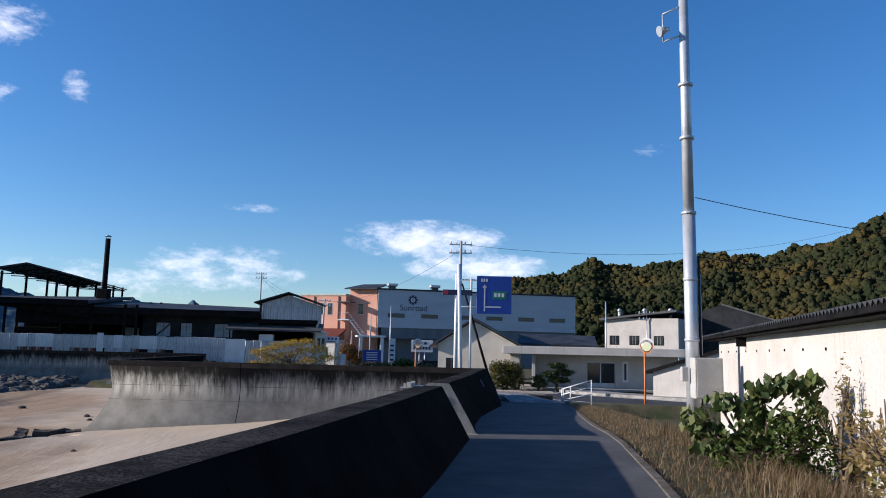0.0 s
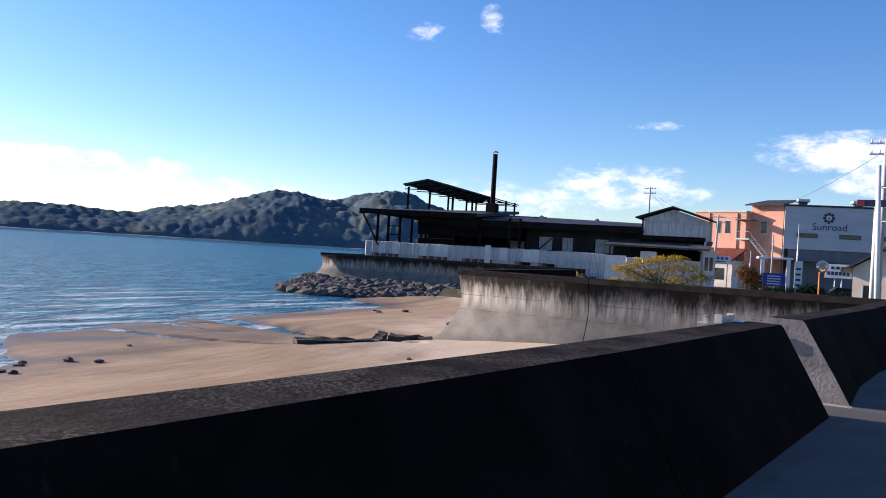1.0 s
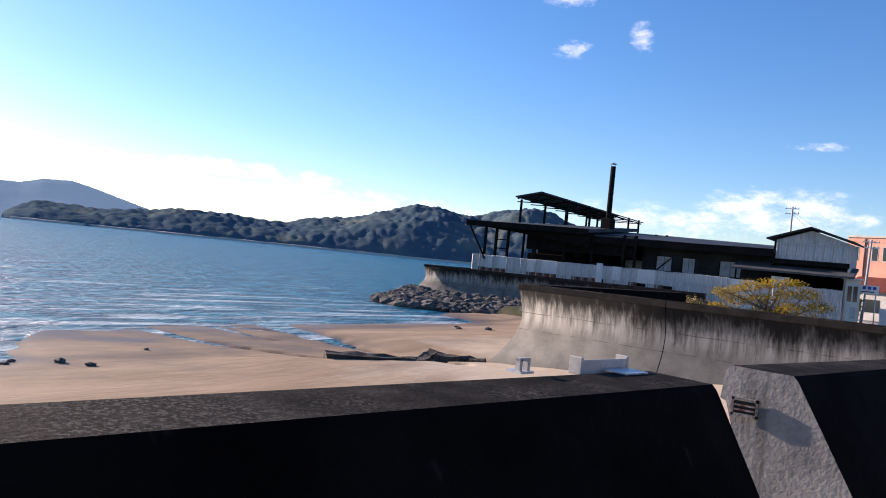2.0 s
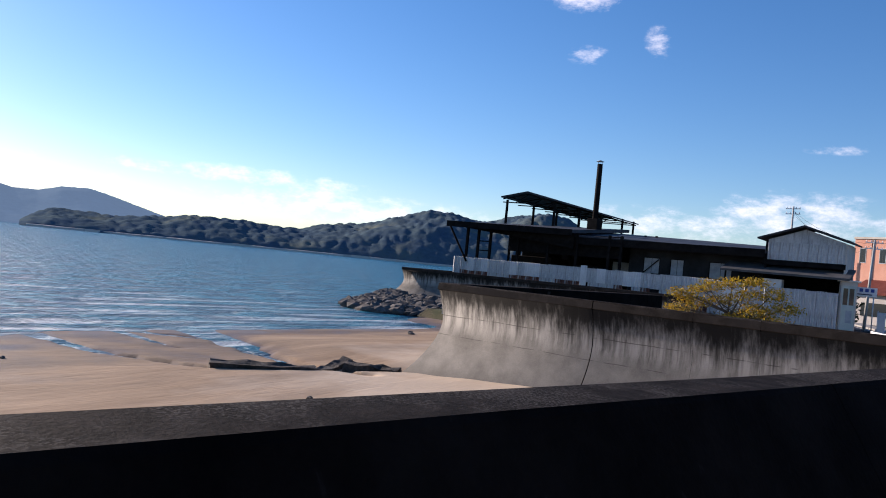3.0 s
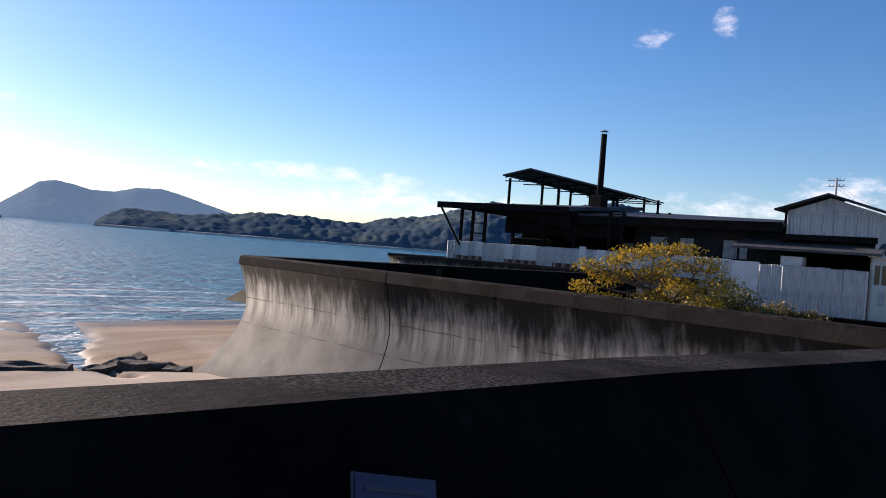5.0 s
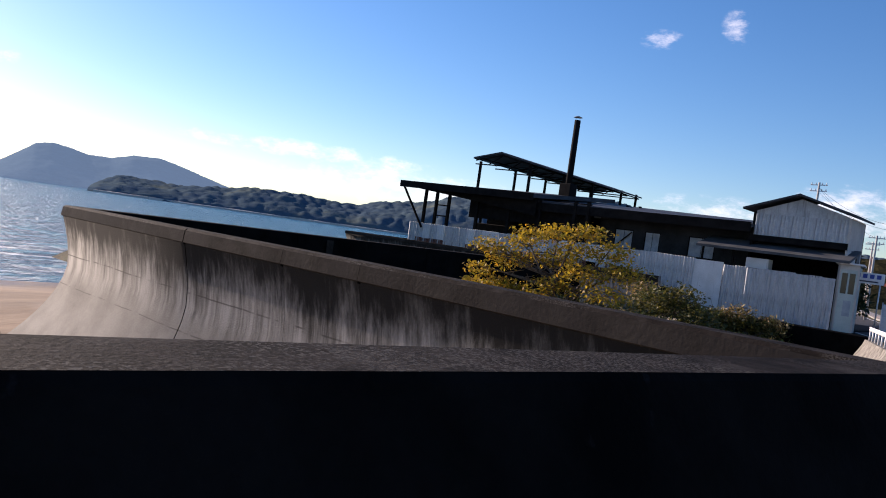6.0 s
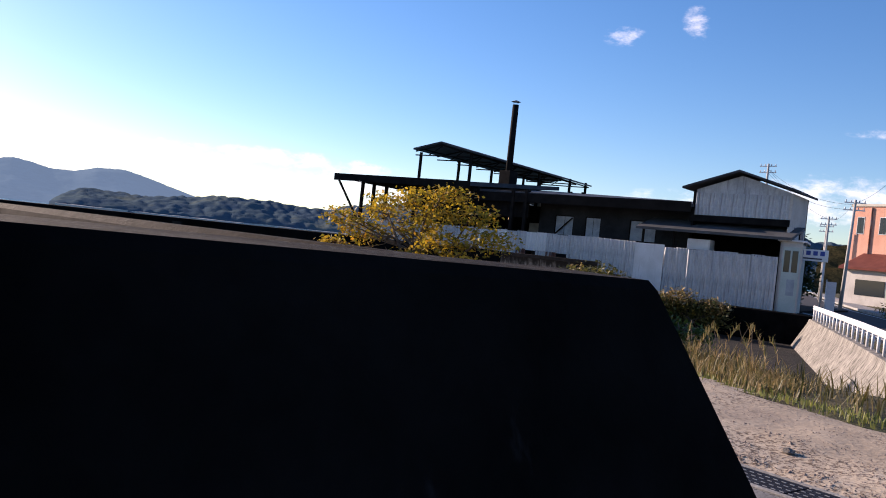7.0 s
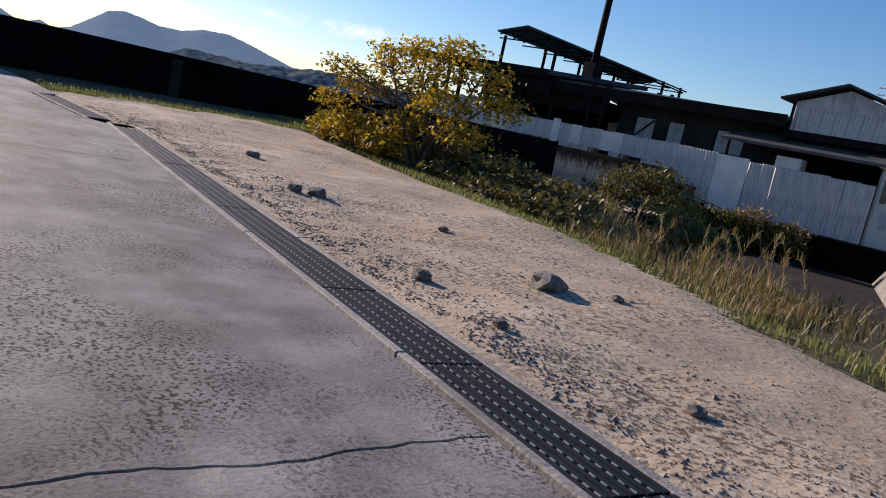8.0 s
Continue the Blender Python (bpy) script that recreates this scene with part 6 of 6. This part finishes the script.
# ---- hills ----
def hill(name, ridge, dist, depth, base, material, label, step, rough, lumps=0.16, origin=(2.0, 15.0), crown=0.0, trees=0, span=None, leaf=None):
    """A wooded ridge: yaw and elevation of its skyline as seen from the lane, at a distance."""
    yaws = np.arange(ridge[0][0], ridge[-1][0], step)
    rows = 56
    verts, faces = [], []
    for yaw in yaws:
        top = math.tan(radians(lerp_at(ridge, yaw))) * dist + 1.5 - (crown * 2.4 if crown else rough * 0.12 + (0.035 * math.tan(radians(lerp_at(ridge, yaw))) * dist if rough > 20 else 0.0))
        for j in range(rows):
            v = j / (rows - 1)
            d = dist + depth * (v - 0.62)
            shape = (v / 0.62 if lumps < 0.1 else math.sin(v / 0.62 * math.pi / 2) ** 0.75) if v <= 0.62 else math.cos((v - 0.62) / 0.38 * math.pi / 2)
            x = origin[0] - math.sin(radians(yaw)) * d
            y = origin[1] + math.cos(radians(yaw)) * d
            n1 = noise.fractal((x / depth * 4.2, y / depth * 4.2, 3.3), 0.8, 2.2, 5)
            z = base + (top - base) * shape + n1 * (top - base) * lumps * (0.15 + math.sin(v * math.pi)) * (0.35 if abs(v - 0.62) < 0.05 else 1.0)
            z += abs(noise.noise((x / rough, y / rough, 8.8))) * rough * 0.35 * (1 if 0 < j < rows - 1 else 0)
            verts.append((x, y, z if 0 < j < rows - 1 else base - 3))
    for i in range(len(yaws) - 1):
        for j in range(rows - 1):
            a = i * rows + j
            faces.append((a, a + rows, a + rows + 1, a + 1))
    ob = raw_mesh(name, verts, faces, material)
    for poly in ob.data.polygons:
        poly.use_smooth = True
    tagged(ob, label, "hill", kind="structure")
    if trees:
        pts = np.array(verts).reshape(len(yaws), rows, 3)
        rng_ = np.random.default_rng(len(ridge))
        lo = int(np.searchsorted(yaws, span[0]))
        hi = min(int(np.searchsorted(yaws, span[1])), len(yaws) - 1)
        bm = bmesh.new()
        bmesh.ops.create_icosphere(bm, subdivisions=2, radius=1.0)
        ball = np.array([v.co[:] for v in bm.verts])
        tri = np.array([[v.index for v in f.verts] for f in bm.faces])
        bm.free()
        u = rng_.uniform(lo, hi - 1, trees)
        w = rng_.uniform(1.0, 0.68 * rows, trees)
        i0, j0 = u.astype(int), w.astype(int)
        fu, fw = (u - i0)[:, None], (w - j0)[:, None]
        at = (pts[i0, j0] * (1 - fu) + pts[i0 + 1, j0] * fu) * (1 - fw) + (pts[i0, j0 + 1] * (1 - fu) + pts[i0 + 1, j0 + 1] * fu) * fw
        at = at[at[:, 2] > base + 2.5]
        r = crown * (0.3 + 0.9 * rng_.uniform(0, 1, (len(at), 1, 1)) ** 2)
        body = ball[None] * (1 + 0.3 * rng_.normal(size=(len(at), len(ball), 1))) * r * np.stack([np.ones(len(at)), np.ones(len(at)), rng_.uniform(0.8, 1.25, len(at))], 1)[:, None]
        body += at[:, None] + np.array((0, 0, 0.35)) * r
        tris = (tri[None] + (np.arange(len(at)) * len(ball))[:, None, None]).reshape(-1, 3)
        tagged(raw_mesh(name.replace("backdrop", "woods"), body.reshape(-1, 3).tolist(), tris.tolist(), leaf, smooth_faces=True), "close-standing woodland crowns on the hillside", "woods", kind="stuff")
    return ob


def woods_mat(name, colours, scale):
    """Tree crowns: colour in broad drifts of one kind, a little from tree to tree."""
    m = leaf_mat(name, colours, 1.0, 0.0)
    t = m.node_tree
    r = next(n for n in t.nodes if n.type == "VALTORGB")
    co = t.nodes.new("ShaderNodeTexCoord")
    n = t.nodes.new("ShaderNodeTexNoise")
    n.inputs["Scale"].default_value, n.inputs["Detail"].default_value = scale, 3.0
    t.links.new(co.outputs["Object"], n.inputs["Vector"])
    mr = t.nodes.new("ShaderNodeMapRange")
    mr.inputs[1].default_value, mr.inputs[2].default_value, mr.inputs[3].default_value, mr.inputs[4].default_value = 0.3, 0.7, -0.12, 0.88
    t.links.new(n.outputs[0], mr.inputs[0])
    ad = t.nodes.new("ShaderNodeMath")
    ad.operation = "MULTIPLY_ADD"
    ad.inputs[1].default_value = 0.12
    t.links.new(r.inputs[0].links[0].from_socket, ad.inputs[0])
    t.links.new(mr.outputs[0], ad.inputs[2])
    t.links.new(ad.outputs[0], r.inputs[0])
    t.nodes["Principled BSDF"].inputs["Specular IOR Level"].default_value = 0.0
    return m


NEAR_WOODS = woods_mat("autumn_crowns", [(0.017, 0.023, 0.012), (0.025, 0.03, 0.014), (0.032, 0.034, 0.016), (0.043, 0.04, 0.017), (0.066, 0.05, 0.018), (0.032, 0.028, 0.016)], 0.03)
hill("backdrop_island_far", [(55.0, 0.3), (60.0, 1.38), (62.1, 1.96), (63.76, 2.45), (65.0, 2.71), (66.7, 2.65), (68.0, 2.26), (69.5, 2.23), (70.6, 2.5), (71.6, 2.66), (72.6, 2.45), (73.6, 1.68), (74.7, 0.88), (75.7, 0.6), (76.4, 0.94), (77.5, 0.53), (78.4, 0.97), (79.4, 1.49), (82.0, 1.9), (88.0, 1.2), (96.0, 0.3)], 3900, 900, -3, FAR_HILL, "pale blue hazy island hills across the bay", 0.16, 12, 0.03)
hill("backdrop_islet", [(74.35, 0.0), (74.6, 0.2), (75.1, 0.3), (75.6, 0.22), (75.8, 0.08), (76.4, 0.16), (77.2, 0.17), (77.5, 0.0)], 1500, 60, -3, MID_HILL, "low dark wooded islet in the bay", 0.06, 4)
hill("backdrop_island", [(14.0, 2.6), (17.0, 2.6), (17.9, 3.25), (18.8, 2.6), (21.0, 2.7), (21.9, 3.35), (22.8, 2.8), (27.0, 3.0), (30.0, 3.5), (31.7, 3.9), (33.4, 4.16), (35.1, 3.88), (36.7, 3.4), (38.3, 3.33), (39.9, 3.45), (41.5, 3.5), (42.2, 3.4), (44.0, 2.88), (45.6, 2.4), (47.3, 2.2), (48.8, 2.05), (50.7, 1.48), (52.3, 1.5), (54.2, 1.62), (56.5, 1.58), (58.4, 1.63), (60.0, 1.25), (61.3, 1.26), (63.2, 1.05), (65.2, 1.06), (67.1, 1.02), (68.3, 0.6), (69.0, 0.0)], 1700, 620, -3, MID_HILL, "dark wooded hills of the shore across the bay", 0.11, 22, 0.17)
hill("backdrop_hill", [(-60.0, 10.5), (-45.0, 10.0), (-36.0, 9.6), (-30.0, 8.8), (-28.7, 8.27), (-27.1, 7.68), (-25.0, 7.2), (-23.2, 6.75), (-21.4, 6.6), (-20.0, 6.9), (-18.5, 6.57), (-16.9, 6.31), (-15.0, 6.0), (-13.4, 5.93), (-12.0, 6.13), (-11.1, 6.66), (-10.2, 6.21), (-9.0, 5.71), (-7.0, 5.69), (-5.1, 5.25), (-3.0, 4.0), (3.0, 2.6), (9.0, 2.8), (16.0, 2.5)], 520, 330, -2, NEAR_HILL, "hillside of mixed autumn woodland", 0.22, 9, 0.12, crown=1.8, trees=15000, span=(-34.0, 2.0), leaf=NEAR_WOODS)

rows_ = [(2.0 - math.sin(radians(a)) * r_, 15.0 + math.cos(radians(a)) * r_) for a, r_ in [(28 + k * 0.5, 1310 + 25 * noise.noise((k * 0.3, 0, 0))) for k in range(82)]]
ribbon("backdrop_shore", [((*a, SEA_LEVEL + 3.2 + 1.5 * noise.noise((a[0] * 0.02, a[1] * 0.02, 0))), (a[0] * 1.03, a[1] * 1.03, SEA_LEVEL + 4.0)) for a in rows_], WHITE_WALL, "thin pale beach line below the far hills", "shore", 6.0)


# ---- plants ----
def shrub(name, label, place, spots, count, size, material, seed, stems=5, spread=0.8, height=1.6, category="shrub", hang=0.0, long=1.6):
    p = thing(name, label, category, place)
    rng_ = random.Random(seed)
    bm = bmesh.new()
    for k in range(stems):
        a = rng_.uniform(0, math.tau)
        base = Vector((rng_.gauss(0, 0.12), rng_.gauss(0, 0.12), -0.1))
        mid = Vector((math.cos(a) * spread * 0.35, math.sin(a) * spread * 0.35, height * 0.5))
        s = spots[k % len(spots)]
        tip = Vector((s[0] + rng_.gauss(0, s[3] * 0.3), s[1] + rng_.gauss(0, s[4] * 0.3), s[2] + s[5] * 0.3))
        tube(bm, base, mid, 0.05, 0.035, 6)
        tube(bm, mid, tip, 0.035, 0.012, 6)
        for q in range(4):
            u = rng_.uniform(0.2, 0.9)
            st_ = mid.lerp(tip, u)
            tube(bm, st_, st_ + Vector((rng_.gauss(0, s[3] * 0.4), rng_.gauss(0, s[4] * 0.4), rng_.uniform(0.05, 0.4) * s[5] * 2)), 0.018, 0.006, 5)
    part("trunk", bm, BARK, p)
    leaves("crown", spots, count, size, material, p, seed, long=long, hang=hang)
    return p


BROAD_LEAF = leaf_mat("broad_weed_leaves", [(0.04, 0.075, 0.018), (0.10, 0.14, 0.035), (0.025, 0.045, 0.014), (0.17, 0.18, 0.05), (0.06, 0.1, 0.025)])
TREE = [(-2.1, -0.5, 1.55, 0.5, 0.5, 0.26), (-2.2, -0.6, 0.95, 0.45, 0.4, 0.2), (-1.55, -0.3, 1.3, 0.62, 0.55, 0.3), (-1.0, -0.1, 1.95, 0.6, 0.6, 0.24), (-0.2, 0.0, 2.1, 0.65, 0.6, 0.22), (0.5, 0.1, 2.2, 0.5, 0.5, 0.2), (0.35, -0.2, 1.7, 0.6, 0.5, 0.24), (1.1, 0.1, 1.8, 0.6, 0.6, 0.26), (1.6, 0.1, 1.35, 0.55, 0.6, 0.28),
        (-0.7, 0.3, 1.45, 0.7, 0.6, 0.26), (0.7, -0.3, 1.2, 0.7, 0.5, 0.28), (1.5, -0.4, 0.8, 0.6, 0.5, 0.26), (-1.7, 0.3, 1.75, 0.5, 0.5, 0.2), (0.0, -0.4, 0.8, 0.7, 0.4, 0.25)]
shrub("yellow_tree", "low spreading tree with yellow and green autumn leaves", (-7.9, 43.6, -0.28), TREE, 6500, 0.057, YELLOW_LEAF, 1, 16, 1.2, 1.5, "tree")
shrub("yellow_bush", "yellow-leaved bush at the foot of the tree", (-9.5, 43.2, -0.3), [(-1.0, 0.2, 0.42, 0.7, 0.45, 0.3), (0.1, 0, 0.5, 0.7, 0.45, 0.34), (1.1, -0.1, 0.4, 0.6, 0.4, 0.28)], 2600, 0.075, YELLOW_LEAF, 2, 8, 0.6, 0.4)
shrub("ivy_bush", "olive undergrowth below the tree", (-7.6, 43.9, -0.4), [(-1.2, 0, 0.3, 0.8, 0.5, 0.35), (0.2, 0, 0.4, 0.9, 0.5, 0.4), (1.3, 0.3, 0.35, 0.8, 0.6, 0.4), (2.2, 1.0, 0.2, 0.8, 0.6, 0.35)], 3000, 0.075, OLIVE_LEAF, 3, 10, 1.0, 0.6)
shrub("bank_bush", "olive green bush on the channel bank", (-12.0, 56.5, -2.0), [(-0.5, 0, 1.9, 1.1, 1.0, 0.7), (0.5, 0.2, 2.3, 0.9, 0.8, 0.55), (1.3, 0, 1.6, 0.9, 0.8, 0.6), (-1.5, 0, 1.3, 0.9, 0.8, 0.6), (2.2, 0, 1.0, 0.8, 0.7, 0.5)], 3600, 0.10, OLIVE_LEAF, 4, 10, 1.0, 1.2)
shrub("bank_bush", "brown dry bush against the white fence", (-16.3, 73.0, -1.3), [(0, 0, 0.6, 1.3, 0.7, 0.6), (2.0, 0.2, 0.4, 1.0, 0.6, 0.4), (-6.0, -0.6, 1.0, 1.2, 0.7, 0.8)], 1500, 0.13, DRY_GRASS, 5, 6, 0.8, 0.8)
shrub("green_weed", "bright green broad-leaved weed on the bank", (-2.6, 44.0, -0.45), [(-0.2, 0, 0.4, 0.35, 0.3, 0.25), (0.35, 0.1, 0.3, 0.4, 0.3, 0.22)], 900, 0.06, GREEN_LEAF, 6, 6, 0.4, 0.6)
for k_, (x_, y_, h_) in enumerate(((-20.0, 72.0, 1.8), (-17.6, 72.6, 1.7), (-15.2, 73.2, 1.5))):
    shrub("bank_bush", "rank olive undergrowth at the foot of the tin fence", (x_, y_, -2.45), [(-1.0, 0, h_ * 0.5, 1.2, 0.7, h_ * 0.45), (0.8, 0.1, h_ * 0.6, 1.1, 0.7, h_ * 0.45), (0.0, -0.3, h_ * 0.9, 1.0, 0.5, h_ * 0.25)], 1500, 0.13, OLIVE_LEAF, 40 + k_, 6, 1.0, 1.2)
shrub("green_weed", "dark green ivy at the edge of the dirt", (-5.2, 43.0, -0.33), [(0, 0, 0.15, 1.0, 0.35, 0.2), (1.2, -0.3, 0.15, 0.9, 0.3, 0.18), (-1.4, 0.2, 0.15, 0.9, 0.35, 0.2)], 1700, 0.065, OLIVE_LEAF, 7, 6, 0.8, 0.2)
WEED = [(-0.6, 0.3, 1.0, 0.22, 0.3, 0.2), (-0.2, 0.2, 1.3, 0.25, 0.3, 0.16), (0.15, 0.0, 1.15, 0.3, 0.3, 0.2), (0.55, -0.1, 1.62, 0.25, 0.3, 0.14), (0.85, -0.2, 1.55, 0.25, 0.3, 0.2), (0.35, 0.1, 1.45, 0.25, 0.3, 0.14), (0.1, -0.1, 0.8, 0.4, 0.3, 0.22), (0.6, -0.2, 1.0, 0.35, 0.3, 0.25), (-0.4, 0.2, 0.7, 0.35, 0.3, 0.25), (0.3, 0, 0.5, 0.6, 0.3, 0.3), (0.95, -0.2, 1.1, 0.22, 0.25, 0.3)]
shrub("broad_leaf_weed", "tall broad-leaved green weed in front of the store", (4.6, 12.0, -0.4), WEED, 1250, 0.115, BROAD_LEAF, 8, 14, 0.7, 1.1, "weed", 1.1, 1.35)
shrub("broad_leaf_weed", "green broad-leaved weed with yellow flowers beside the store", (4.75, 11.8, -0.45), [(-0.3, 0, 0.5, 0.4, 0.4, 0.3), (0.3, -0.2, 0.8, 0.45, 0.4, 0.5), (0.8, -0.3, 0.7, 0.3, 0.4, 0.4)], 1800, 0.05, GREEN_LEAF, 9, 12, 0.6, 0.9, "weed")
shrub("broad_leaf_weed", "low dark broad-leaved weed at the foot of the store wall", (5.25, 8.7, -0.5), [(0, 0, 0.45, 0.3, 0.3, 0.12), (0.2, 0.4, 0.35, 0.3, 0.3, 0.15)], 90, 0.18, BROAD_LEAF, 19, 5, 0.4, 0.4, "weed", 0.5, 1.3)
shrub("dry_weed", "tall thin withered stems against the store wall", (5.75, 11.2, -0.5), [(0, 0, 1.5, 0.12, 0.2, 0.55), (0.3, -0.6, 1.3, 0.12, 0.2, 0.55), (-0.15, 0.5, 1.1, 0.15, 0.2, 0.5), (0.1, -1.1, 1.2, 0.1, 0.2, 0.45)], 1100, 0.035, DRY_GRASS, 22, 12, 0.3, 1.2, "weed")
shrub("dry_weed", "brown withered weeds against the store wall", (5.6, 9.6, -0.5), [(0, 0, 0.7, 0.5, 0.9, 0.6), (0.2, 1.0, 0.9, 0.4, 0.7, 0.6), (0.4, -1.2, 0.6, 0.5, 0.8, 0.5)], 1500, 0.07, DRY_GRASS, 10, 16, 0.5, 1.3, "weed")
shrub("hedge", "clipped green hedge beside the hall", (4.6, 55.6, -1.05), [(-0.7, 0, 0.7, 0.65, 0.6, 0.7), (0.1, 0, 0.75, 0.65, 0.6, 0.75), (0.8, 0, 0.7, 0.6, 0.6, 0.7), (-0.6, 0, 1.5, 0.6, 0.6, 0.55), (0.2, 0, 1.55, 0.6, 0.6, 0.55), (0.7, 0, 1.45, 0.6, 0.6, 0.5)], 7000, 0.09, OLIVE_LEAF, 11, 8, 0.5, 1.0, "hedge")
shrub("clipped_pine", "small cloud-pruned dark green pine before the hall", (8.2, 55.2, -1.0), [(0, 0, 1.75, 0.7, 0.5, 0.25), (0.5, 0, 1.3, 0.75, 0.5, 0.25), (-0.5, 0, 1.15, 0.7, 0.5, 0.25), (0.1, 0, 0.75, 0.9, 0.5, 0.25)], 4200, 0.08, DARK_LEAF, 12, 8, 0.3, 1.0, "tree")
shrub("clipped_pine", "small cloud-pruned dark green pine before the hall", (6.9, 55.4, -1.0), [(0, 0, 0.8, 0.45, 0.4, 0.25), (0.1, 0, 0.4, 0.6, 0.4, 0.25)], 1800, 0.08, DARK_LEAF, 13, 4, 0.3, 0.5, "tree")
shrub("road_bush", "olive bush in front of the warehouse", (3.0, 66.0, -1.05), [(0, 0, 1.4, 1.0, 0.8, 1.2), (0.8, 0, 0.9, 0.9, 0.8, 0.9)], 2600, 0.13, OLIVE_LEAF, 14, 6, 0.5, 1.3)
shrub("palm_bush", "spiky yellow-green bush before the warehouse", (-3.9, 84.0, -1.05), [(0, 0, 0.8, 1.3, 0.8, 0.9)], 1200, 0.22, GREEN_LEAF, 15, 6, 0.5, 0.8)
for k_, (x_, y_) in enumerate(((-9.0, 92.0), (-6.5, 90.0), (-1.5, 80.0))):
    shrub("road_bush", "low weedy bush along the road", (x_, y_, -1.05), [(0, 0, 0.6, 1.6, 0.9, 0.7), (1.6, 0, 0.5, 1.3, 0.8, 0.6)], 1500, 0.14, OLIVE_LEAF, 16 + k_, 5, 0.6, 0.6)
shrub("far_tree", "dark tree behind the works shed", (-14.4, 84.6, -1.0), [(0, 0, 3.4, 1.2, 1.2, 1.6), (0.3, 0, 2.0, 1.5, 1.2, 1.3)], 2600, 0.2, DARK_LEAF, 20, 6, 0.4, 2.4, "tree")
shrub("far_tree", "reddish autumn tree before the orange block", (-13.2, 112.0, -1.0), [(0, 0, 2.2, 1.3, 1.0, 1.3), (1.4, 0, 1.5, 1.3, 1.0, 1.0)], 1800, 0.2, leaf_mat("russet_leaves", [(0.2, 0.06, 0.02), (0.12, 0.09, 0.02), (0.26, 0.1, 0.03)]), 21, 6, 0.4, 1.6, "tree")

VERGE_DRY = leaf_mat("withered_blades", [(0.13, 0.085, 0.045), (0.24, 0.165, 0.085), (0.09, 0.085, 0.03), (0.18, 0.115, 0.06), (0.30, 0.21, 0.12)])
rng = np.random.default_rng(9)
spots = []
for k in range(15000):
    x = rng.uniform(-14.3, 3.2)
    y = dirt_edge(x) - 0.15 + rng.gamma(1.6, 0.4)
    if k % 5 == 0:
        y = rng.uniform(38.1, 44.2)
        x = -10.5 - 0.15 * (y - 38) - abs(rng.normal()) * 0.5
    if x > -1.5 and k % 3:
        continue
    spots.append((x, y, land_z(x, y) + 0.02))
tagged(blades("verge_grass", spots, 0.065, 0.007, VERGE_GRASS, 30, lean=0.7), "short yellowing grass along the dirt edge", "grass", kind="stuff")
spots = []
for k in range(3000):
    c = int(rng.integers(0, 18))
    cr = np.random.default_rng(100 + c)
    cx = cr.uniform(-3.4, 0.1)
    cy = dirt_edge(cx) + cr.uniform(0.7, 2.4)
    x, y = cx + rng.normal() * 0.24, cy + rng.normal() * 0.2
    spots.append((x, y, land_z(x, y)))
tagged(blades("dry_grass", spots, 0.18, 0.005, DRY_GRASS, 31, lean=0.55), "tall straw-coloured dry grass on the bank", "grass", kind="stuff")
spots = []
for k in range(5000):
    x = rng.uniform(-17, 1.5)
    y = bank_top(x) + rng.uniform(-2.5, 3.5)
    if x < ret_x(y) - 0.5:
        spots.append((x, y, land_z(x, y)))
tagged(blades("bank_grass", spots, 0.28, 0.01, leaf_mat("bank_grass_blades", [(0.05, 0.055, 0.015), (0.12, 0.10, 0.03), (0.2, 0.15, 0.06), (0.04, 0.05, 0.012)]), 32, lean=0.8), "dark rank grass down the channel bank", "grass", kind="stuff")
spots = []
for k in range(12000):
    y = rng.uniform(5, 32)
    x = lane_right(y) + 0.06 + rng.gamma(1.3, 0.9)
    if x < lane_right(y) + 4.4:
        spots.append((x, y, land_z(x, y)))
tagged(blades("verge_weeds", spots, 0.1, 0.006, VERGE_DRY, 33, lean=1.4), "dry brown and green weeds beside the kerb", "grass", kind="stuff")
spots = []
for k in range(9000):
    c = int(rng.integers(0, 44))
    cr = np.random.default_rng(300 + c)
    cy = cr.uniform(6.5, 17)
    cx = lane_right(cy) + cr.uniform(1.3, 3.2)
    x, y = cx + rng.normal() * 0.25, cy + rng.normal() * 0.25
    spots.append((x, y, land_z(x, y)))
tagged(blades("tall_dry_weeds", spots, 0.38, 0.005, VERGE_DRY, 34, lean=0.8), "tall withered brown stalks beside the lane", "grass", kind="stuff")


def pampas(place, seed):
    p = thing("plume_grass", "tuft of dry plume grass on the channel bank", "grass", place, 0, "plume grass tufts")
    r_ = random.Random(seed)
    blades("blade", [(r_.gauss(0, 0.1), r_.gauss(0, 0.1), 0) for _ in range(90)], 0.36, 0.006, DRY_GRASS, seed, p, 0.6)
    for k in range(4):
        a, l = r_.uniform(0, math.tau), r_.uniform(0.15, 0.4)
        h = r_.uniform(0.42, 0.66)
        tip = Vector((math.cos(a) * l, math.sin(a) * l, h))
        part("stalk", tubes(((0, 0, 0), tuple(tip), 0.006, 0.003), n=4), BARK, p)
        blades("plume", [tuple(tip + Vector((math.cos(a), math.sin(a), 0.2)) * 0.008 * q - Vector((0, 0, 0.0006 * q * q))) for q in range(24)], 0.1, 0.004, DRY_GRASS, seed + k, p, 0.9)
    return p


for k_, (x_, y_) in enumerate(((-1.0, 42.5), (-1.6, 42.9), (-0.5, 42.2), (-2.6, 43.2), (-3.6, 43.4))):
    pampas((x_, y_, land_z(x_, y_)), 60 + 9 * k_)
